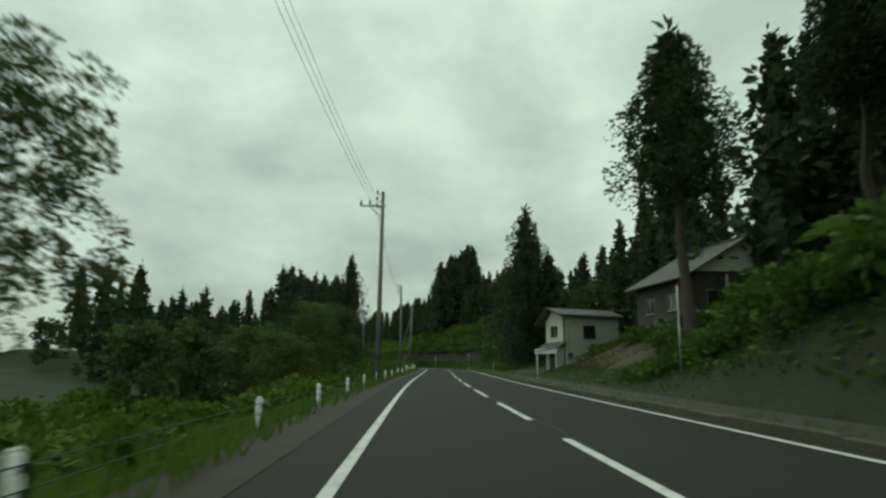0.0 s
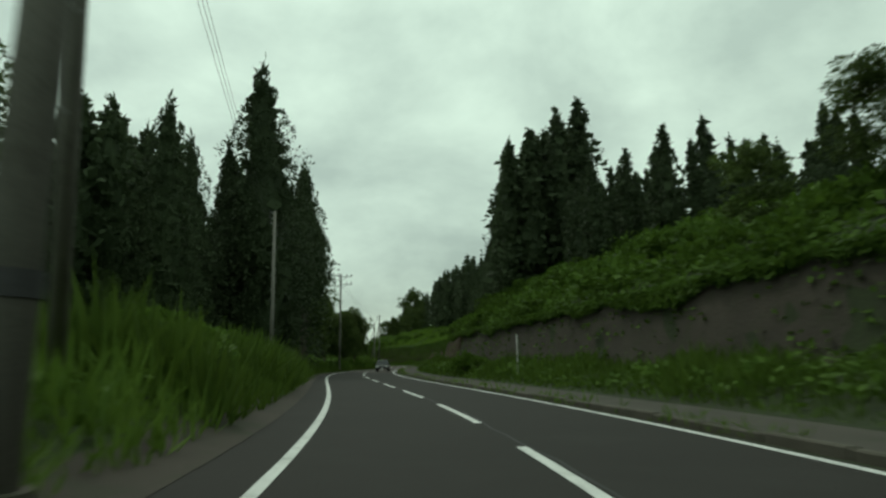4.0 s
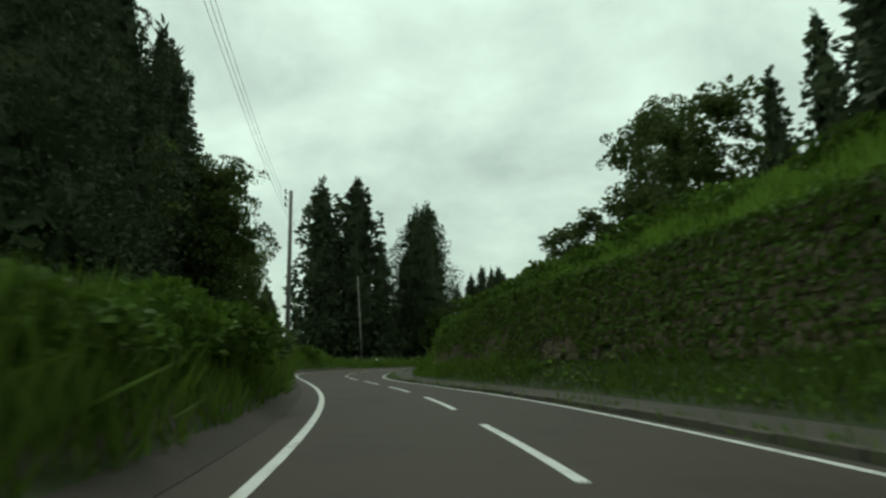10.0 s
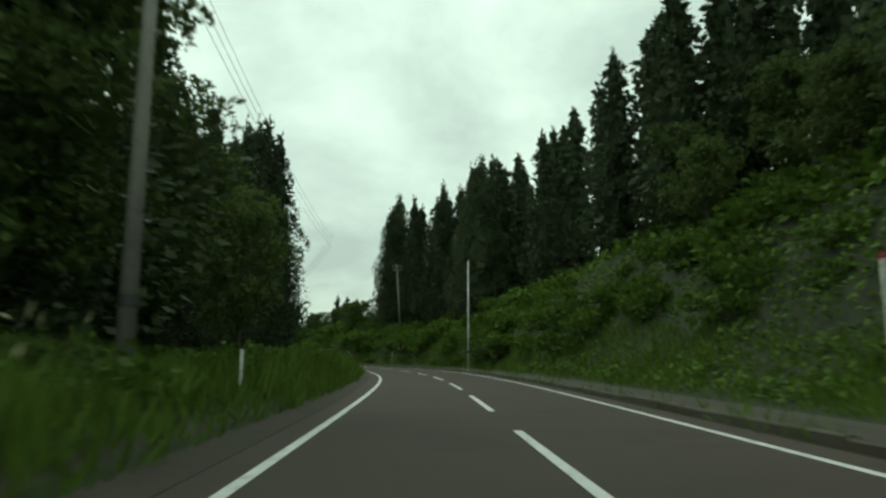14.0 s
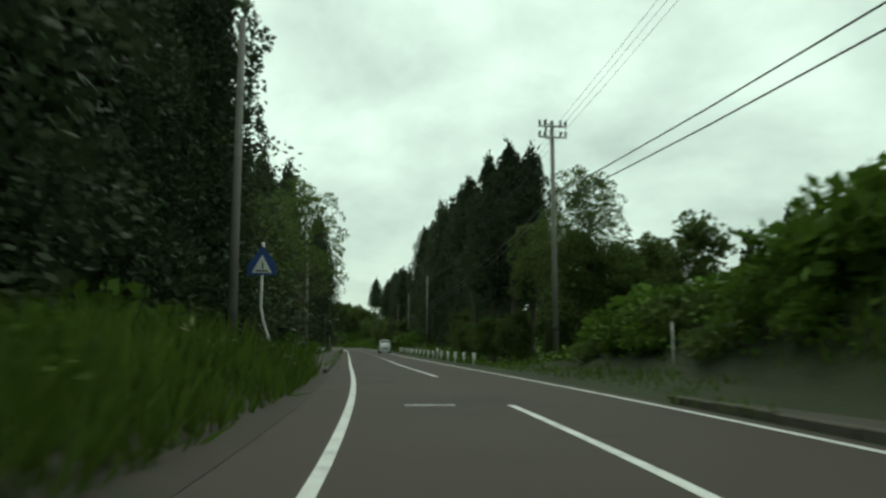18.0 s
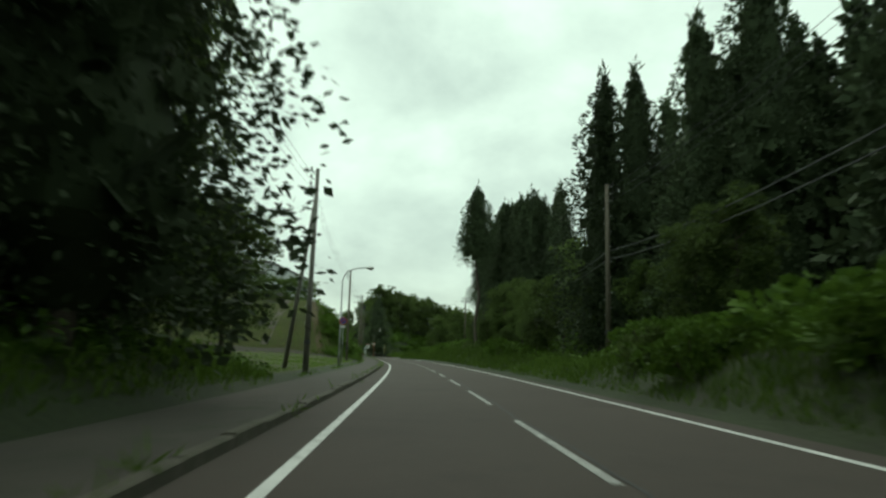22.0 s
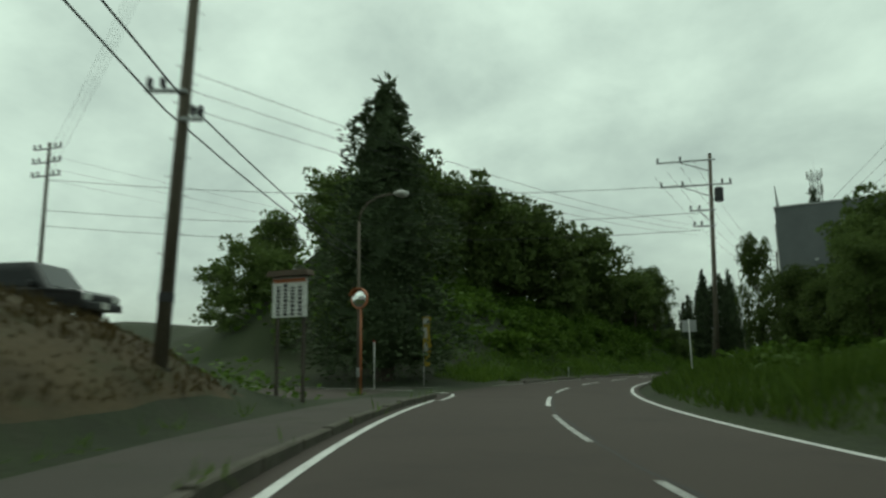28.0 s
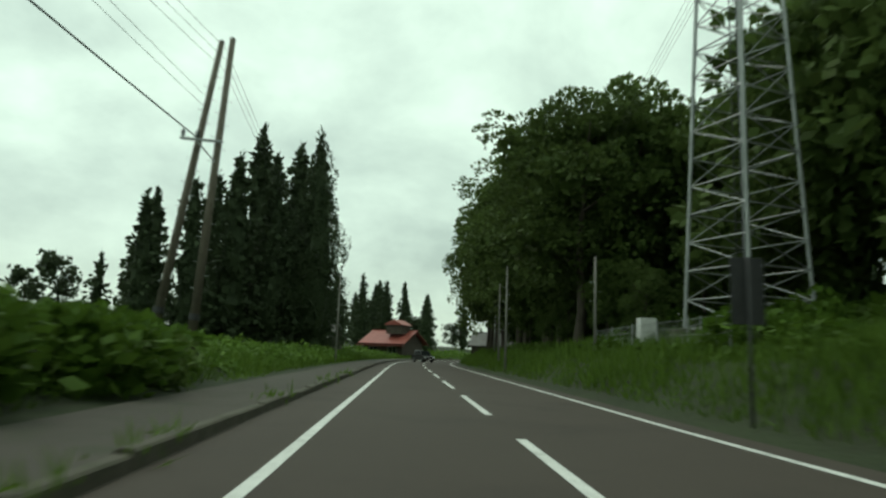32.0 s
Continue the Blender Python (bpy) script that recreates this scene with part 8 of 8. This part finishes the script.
    for (s0, u0), (s1, u1) in zip(ring, ring[1:]):
        a, b = at(s0, u0), at(s1, u1)
        g = Geo()
        for z in (0.15, 0.4, 0.65, 0.9, 1.2):
            g.tube(a + Vector((0, 0, z)), b + Vector((0, 0, z)), 0.009, 0.009, 4)
        for k in range(1, 14):
            c = a.lerp(b, k / 14)
            g.tube(c + Vector((0, 0, 0.15)), c + Vector((0, 0, 1.2)), 0.006, 0.006, 4)
        part("mesh_panel", g, STEEL, fence)


mast()
red_house = gable_house(framed(1154, -17.0, 1152, -8.5, 0), 8.0, 8.0, -0.2, 3.2, 5.2, OLDWOOD, REDROOF, "house with a faded red metal roof at the road's end", along="x", over=0.9,
                        windows=[("front", 1.0, 0.8, 1.8, 1.4), ("front", 5.0, 0.8, 1.8, 1.4)])
part("lower_roof", Geo().prism([(-0.6, 2.3), (8.6, 2.3), (8.6, 2.42), (-0.6, 2.42)], -2.0, 0.0), REDROOF, red_house)
part("dormer", Geo().box((5.6, 2.6, 5.4), (3.2, 3.4, 1.7)), OLDWOOD, red_house)
part("dormer_roof", Geo().prism([(3.6, 6.2), (7.6, 6.2), (5.6, 7.2)], 0.6, 4.6), REDROOF, red_house)
gable_house(framed(1128, -22, 1127, -14, 0), 7, 6, 0, 3.2, 5.0, OLDWOOD, ROOFGREY, "small dark house among the cedars", along="x")
gable_house(framed(1140, 5.0, 1139, 12, 0), 7, 6, 0, 3.0, 4.8, OLDWOOD, ROOFGREY, "small dark house at the road's end", along="x")


# ---- vehicles ----
def paint(name, colour):
    def build(nt, nd, ln, bsdf):
        bsdf.inputs["Base Color"].default_value = (*colour, 1)
        bsdf.inputs["Roughness"].default_value = 0.3
        bsdf.inputs["Coat Weight"].default_value = 0.5
        n = noise_node(nd, ln, 3.0, 4, 0.6)
        ln.new(spread(nd, ln, n.outputs["Fac"], -0.6, 2.2), bsdf.inputs["Roughness"])
    return material(name, build)


GREYCAR = paint("grey_car_paint", (0.17, 0.18, 0.19))
SILVER, SNOW, COAL, MOSS = paint("silver_car_paint", (0.42, 0.43, 0.43)), paint("white_car_paint", (0.72, 0.72, 0.70)), paint("black_car_paint", (0.015, 0.015, 0.017)), paint("green_car_paint", (0.04, 0.10, 0.06))


def wheel(parent, x, y, r, w=0.2):
    q = 1 if x > 0 else -1
    t = part("wheel", Geo().tube((x - w / 2, y, r), (x + w / 2, y, r), r, r, 18), TYRE, parent, bevel=0.015)
    part("rim", Geo().tube((x + q * (w / 2 - 0.01), y, r), (x + q * (w / 2 + 0.015), y, r), r * 0.62, r * 0.55, 14), STEEL, t)


def car(m, length, wide, tall, hood, tail, mat, label, group="", truck=False):
    """A car facing -y (towards an oncoming eye when y runs away from it). hood and tail are the lengths before and behind the cabin."""
    ob = thing("pickup_truck" if truck else "car", m, label, "truck" if truck else "car", group)
    L, W = length / 2, wide / 2
    waist = tall * 0.56
    g = Geo()
    prof = [(-L, 0.32), (-L, waist * 0.82), (-L + 0.12, waist * 0.92), (-L + hood, waist), (L - 0.08, waist), (L, waist * 0.9), (L, 0.34)]
    pts = [(x * k, y, z) for k in (-W, W) for (y, z), x in zip(prof, (0.94, 0.97, 0.95, 0.99, 0.99, 0.97, 0.95))]
    n = len(prof)
    g.add(pts, [(i, (i + 1) % n, n + (i + 1) % n, n + i) for i in range(n)] + [tuple(range(n - 1, -1, -1)), tuple(range(n, 2 * n))])
    part("body", g, mat, ob, bevel=0.04)
    c0, c1 = -L + hood, (L - tail)
    if not truck:
        roof0, roof1 = c0 + (tall - waist) * 0.75, c1 - (tall - waist) * 0.35
    else:
        roof0, roof1 = c0 + (tall - waist) * 0.45, c1 - 0.05
    g = Geo()
    lo = [(-W * 0.95, c0, waist), (W * 0.95, c0, waist), (W * 0.95, c1, waist), (-W * 0.95, c1, waist)]
    hi = [(-W * 0.8, roof0, tall), (W * 0.8, roof0, tall), (W * 0.8, roof1, tall), (-W * 0.8, roof1, tall)]
    g.add(lo + hi, [(3, 2, 1, 0), (4, 5, 6, 7), (0, 1, 5, 4), (1, 2, 6, 5), (2, 3, 7, 6), (3, 0, 4, 7)])
    part("cabin", g, mat, ob, bevel=0.04)
    lo, hi = [Vector(v) for v in lo], [Vector(v) for v in hi]
    def glaze(name, a, b, c, d):
        mid = (a + b + c + d) / 4
        nrm = (b - a).cross(d - a).normalized()
        if nrm.dot(mid - Vector((0, (c0 + c1) / 2, waist))) < 0:
            nrm = -nrm
        q = [mid + (v - mid) * 0.84 + nrm * 0.012 for v in (a, b, c, d)]
        part(name, Geo().add(q + [v - nrm * 0.02 for v in q], [(0, 1, 2, 3), (7, 6, 5, 4), (0, 4, 5, 1), (1, 5, 6, 2), (2, 6, 7, 3), (3, 7, 4, 0)]), GLASS, ob)
    glaze("windscreen", lo[0], lo[1], hi[1], hi[0])
    glaze("side_window", lo[1], lo[2], hi[2], hi[1])
    glaze("rear_window", lo[2], lo[3], hi[3], hi[2])
    glaze("side_window", lo[3], lo[0], hi[0], hi[3])
    r = 0.16 * tall + 0.06
    for x in (-W + 0.1, W - 0.1):
        for y in (-L + 0.72, L - 0.75):
            wheel(ob, x, y, min(r, 0.31))
    for x in (-W * 0.72, W * 0.72):
        part("headlight", Geo().box((x, -L - 0.005, waist * 0.72), (0.34, 0.06, 0.15)), LAMPLENS, ob, bevel=0.02)
        part("tail_light", Geo().box((x * 1.12, L + 0.005, waist * 0.78), (0.16, 0.05, 0.24)), RED, ob, bevel=0.015)
        part("mirror", Geo().box((x * 1.5, c0 + 0.35, waist + 0.1), (0.18, 0.1, 0.13)), mat, ob, bevel=0.02)
    part("bumper", Geo().box((0, -L - 0.03, 0.4), (wide * 0.94, 0.14, 0.2)), mat if not truck else DARKSTEEL, ob, bevel=0.03)
    part("grille", Geo().box((0, -L - 0.01, waist * 0.62), (wide * 0.42, 0.05, 0.12)), DARKSTEEL, ob)
    part("number_plate", Geo().box((0, -L - 0.11, 0.42), (0.33, 0.015, 0.165)), WHITE, ob)
    part("rear_bumper", Geo().box((0, L + 0.02, 0.42), (wide * 0.94, 0.12, 0.2)), mat if not truck else DARKSTEEL, ob, bevel=0.03)
    part("rear_plate", Geo().box((0, L + 0.09, 0.55), (0.33, 0.015, 0.165)), WHITE, ob)
    if truck:
        for x in (-W + 0.03, W - 0.03):
            part("bed_side", Geo().box((x, (c1 + L) / 2, waist + 0.16), (0.04, L - c1 - 0.06, 0.34)), mat, ob)
        part("tailgate", Geo().box((0, L - 0.03, waist + 0.16), (wide - 0.1, 0.04, 0.34)), mat, ob)
        part("headboard", Geo().box((0, c1 + 0.06, waist + 0.4), (wide - 0.1, 0.04, 0.8)), mat, ob)
    return ob


def on_road(s, u, more=0.0):
    p = spots(s, u, float(road_level(s, u)) + 0.02)
    return pose(p[0], p[1], p[2], 0, 0, turn(s) + more)


car(on_road(211, 1.75), 4.2, 1.7, 1.45, 1.15, 0.7, COAL, "dark oncoming car with a low sloping bonnet on the road")


def van(m, length, wide, tall):
    """A one-box van facing -y: a rounded shell lofted from cross-sections, with its glass, trim and lamps."""
    ob = thing("van", m, "silver oncoming van with dark tinted side windows", "van")
    L, W = length / 2, wide / 2
    belt = tall * 0.54

    def outline(y):
        """Half widths and heights up one side of the shell at a place along it."""
        nose = max(0.0, (-y - (L - 1.1)) / 1.1)
        end = max(0.0, (y - (L - 0.28)) / 0.28)
        top = tall - 0.86 * nose ** 1.35 - 0.10 * end ** 2
        w = W * (1 - 0.10 * nose ** 2 - 0.07 * end ** 2)
        lean = 0.13 * min(1.0, max(0.05, (top - belt) / (tall - belt)))
        return [(w * 0.93, 0.24), (w * 0.985, 0.42), (w, 0.72), (w * 0.995, belt), (w - lean * 0.75, belt + (top - belt) * 0.72), (w - lean * 1.15, top - 0.09), (w - lean * 1.9, top - 0.02), (w * 0.45, top), (0, top + 0.015)]
    ys = [-L, -L + 0.04, -L + 0.2, -L + 0.45, -L + 0.75, -L + 1.1] + [float(v) for v in np.linspace(-L + 1.5, L - 0.5, 8)] + [L - 0.28, L - 0.12, L - 0.03, L]
    g = Geo()
    ring = []
    for y in ys:
        half = outline(y)
        ring += [(-x, y, z) for x, z in half] + [(x, y, z) for x, z in reversed(half[:-1])]
    n = len(ring) // len(ys)
    faces = [(k * n + i, (k + 1) * n + i, (k + 1) * n + (i + 1) % n, k * n + (i + 1) % n) for k in range(len(ys) - 1) for i in range(n)]
    g.add(ring, faces + [tuple(range(n)), tuple(range(len(ring) - 1, len(ring) - n - 1, -1))])
    part("body", g, SILVER, ob, smooth=True)

    def pane(name, y0, y1, side, mat, low=0.06, high=0.80, out=0.012, label=""):
        """A sheet that lies on the shell's upper side between two places."""
        h = Geo()
        pts = []
        for y in (y0 + 0.05, y0, y1, y1 - 0.05):
            o = outline(y)
            (xa, za), (xb, zb) = o[3], o[4]
            f0, f1 = (low, high * 1.25) if y in (y0 + 0.05, y1 - 0.05) else (low + 0.1, high * 1.25 - 0.12)
            pts += [(side * (xa + (xb - xa) * f0 + out), y, za + (zb - za) * f0), (side * (xa + (xb - xa) * f1 + out), y, za + (zb - za) * f1)]
        h.add(pts, [(2, 0, 1, 3), (0, 6, 7, 1), (6, 4, 5, 7)])
        part(name, h, mat, ob, label)
    for side in (-1, 1):
        for y0, y1 in ((-L + 0.85, -L + 1.75), (-L + 1.9, -0.05 + L * 0.25), (L * 0.25 + 0.1, L - 0.3)):
            pane("window_trim", y0 - 0.04, y1 + 0.04, side, STEEL, 0.0, 0.84, 0.006, "pale metal window surround")
            pane("side_window", y0, y1, side, GLASS, 0.05, 0.78, 0.014, "dark tinted side window")
        part("slide_rail", Geo().box((side * (W + 0.004), L * 0.52, belt - 0.34), (0.02, 1.25, 0.028)), STEEL, ob, "pale sliding door rail")
        part("rail_groove", Geo().box((side * (W + 0.001), L * 0.52, belt - 0.30), (0.015, 1.25, 0.022)), DARKSTEEL, ob)
        part("drip_rail", Geo().box((side * (W - 0.135), 0.25, tall - 0.115), (0.03, length - 1.9, 0.022)), DARKSTEEL, ob)
        for y in (-L + 1.82, L * 0.25 + 0.02):
            part("door_gap", Geo().box((side * (W + 0.001), y, 0.72), (0.012, 0.014, 0.84)), DARKSTEEL, ob)
        part("door_handle", Geo().box((side * (W + 0.015), -L + 1.68, belt - 0.12), (0.03, 0.16, 0.035)), DARKSTEEL, ob, bevel=0.008)
        part("mirror", Geo().box((side * (W + 0.1), -L + 0.72, belt + 0.14), (0.16, 0.1, 0.24)), DARKSTEEL, ob, bevel=0.03)
        part("headlight", Geo().box((side * W * 0.68, -L + 0.01, 0.78), (0.36, 0.1, 0.2)), LAMPLENS, ob, bevel=0.03)
        part("tail_light", Geo().box((side * W * 0.86, L - 0.01, 0.95), (0.12, 0.06, 0.5)), RED, ob, bevel=0.02)
        for y in (-L + 0.95, L - 0.95):
            # black disc on the uncut body paints the shade of the wheel well
            part("wheel_arch", Geo().tube((side * (W - 0.12), y, 0.33), (side * (W + 0.006), y, 0.33), 0.40, 0.40, 24), SHADEBLACK, ob)
            wheel(ob, side * (W - 0.085), y, 0.32)
    slope = math.atan2(0.62, 0.75)
    part("windscreen", Geo().box((0, -L + 0.52, tall - 0.36), (wide * 0.78, 0.02, 0.74), Matrix.Rotation(-slope, 3, "X")), GLASS, ob, bevel=0.005)
    part("rear_window", Geo().box((0, L + 0.005, tall * 0.74), (wide * 0.74, 0.02, 0.5)), GLASS, ob, bevel=0.005)
    part("bumper", Geo().box((0, -L - 0.02, 0.42), (wide * 0.9, 0.16, 0.3)), SILVER, ob, bevel=0.05)
    part("rear_bumper", Geo().box((0, L + 0.0, 0.42), (wide * 0.9, 0.16, 0.26)), SILVER, ob, bevel=0.05)
    part("grille", Geo().box((0, -L - 0.01, 0.68), (wide * 0.5, 0.05, 0.1)), DARKSTEEL, ob)
    for y, z in ((-L - 0.105, 0.42), (L + 0.02, 0.8)):
        part("number_plate", Geo().box((0, y, z), (0.33, 0.015, 0.165)), WHITE, ob)
    return ob


van(on_road(664.0, 2.3), 4.7, 1.69, 1.95)
car(on_road(955.5, 8.4, 172), 3.3, 1.44, 1.75, 0.22, 1.9, GREYCAR, "small grey pickup truck parked on the forecourt", truck=True)
car(stand(1006.2, 11.2, 0.6, 88), 3.4, 1.48, 1.6, 0.8, 0.2, SILVER, "silver small car parked in the arched shed")
car(on_road(1118, -0.5, 30), 3.6, 1.6, 1.5, 0.9, 0.4, COAL, "dark car far off at the road's end")
lot = [(858, -14.2, SNOW, 1.9, 0.35), (866, -13.8, MOSS, 1.5, 0.9), (873, -13.6, SNOW, 1.5, 0.9), (880, -13.4, COAL, 1.45, 1.0), (887, -13.3, SILVER, 1.5, 0.9), (894, -13.2, SNOW, 1.85, 0.35), (900, -13.6, COAL, 1.5, 0.9), (911, -13.0, COAL, 1.5, 0.9)]
NAMES = {SNOW: "white", MOSS: "green", COAL: "black", SILVER: "silver"}
for s, u, mat, tall, hood in lot:
    car(stand(s, u, None, 90 + 8 * math.sin(s)), 4.1 if tall < 1.8 else 3.6, 1.65, tall, hood, 0.5 if tall < 1.8 else 0.1, mat, NAMES[mat] + (" van" if tall > 1.8 else " car") + " parked at the top of the dry bank", "cars in the car park")


def lorry(s, u, more):
    ob = thing("lorry", stand(s, u, None, more), "white box lorry parked beside the factory", "truck", "lorries by the factory")
    part("cargo_box", Geo().box((0, 1.0, 2.0), (2.1, 4.4, 2.3)), SNOW, ob, bevel=0.03)
    part("cab", Geo().box((0, -2.1, 1.45), (1.9, 1.5, 1.7), top=(0.92, 0.8)), SNOW, ob, bevel=0.06)
    part("windscreen", Geo().box((0, -2.8, 1.75), (1.6, 0.08, 0.7), Matrix.Rotation(radians(8), 3, "X")), GLASS, ob)
    part("chassis", Geo().box((0, 0.3, 0.65), (1.2, 6.0, 0.25)), DARKSTEEL, ob)
    part("bumper", Geo().box((0, -2.92, 0.6), (1.9, 0.12, 0.28)), DARKSTEEL, ob, bevel=0.02)
    for x in (-0.88, 0.88):
        for y in (-2.1, 2.0):
            wheel(ob, x, y, 0.42, 0.26)


lorry(852, -19.5, 100)
lorry(861, -18.5, 95)
lorry(895, -18.0, 80)
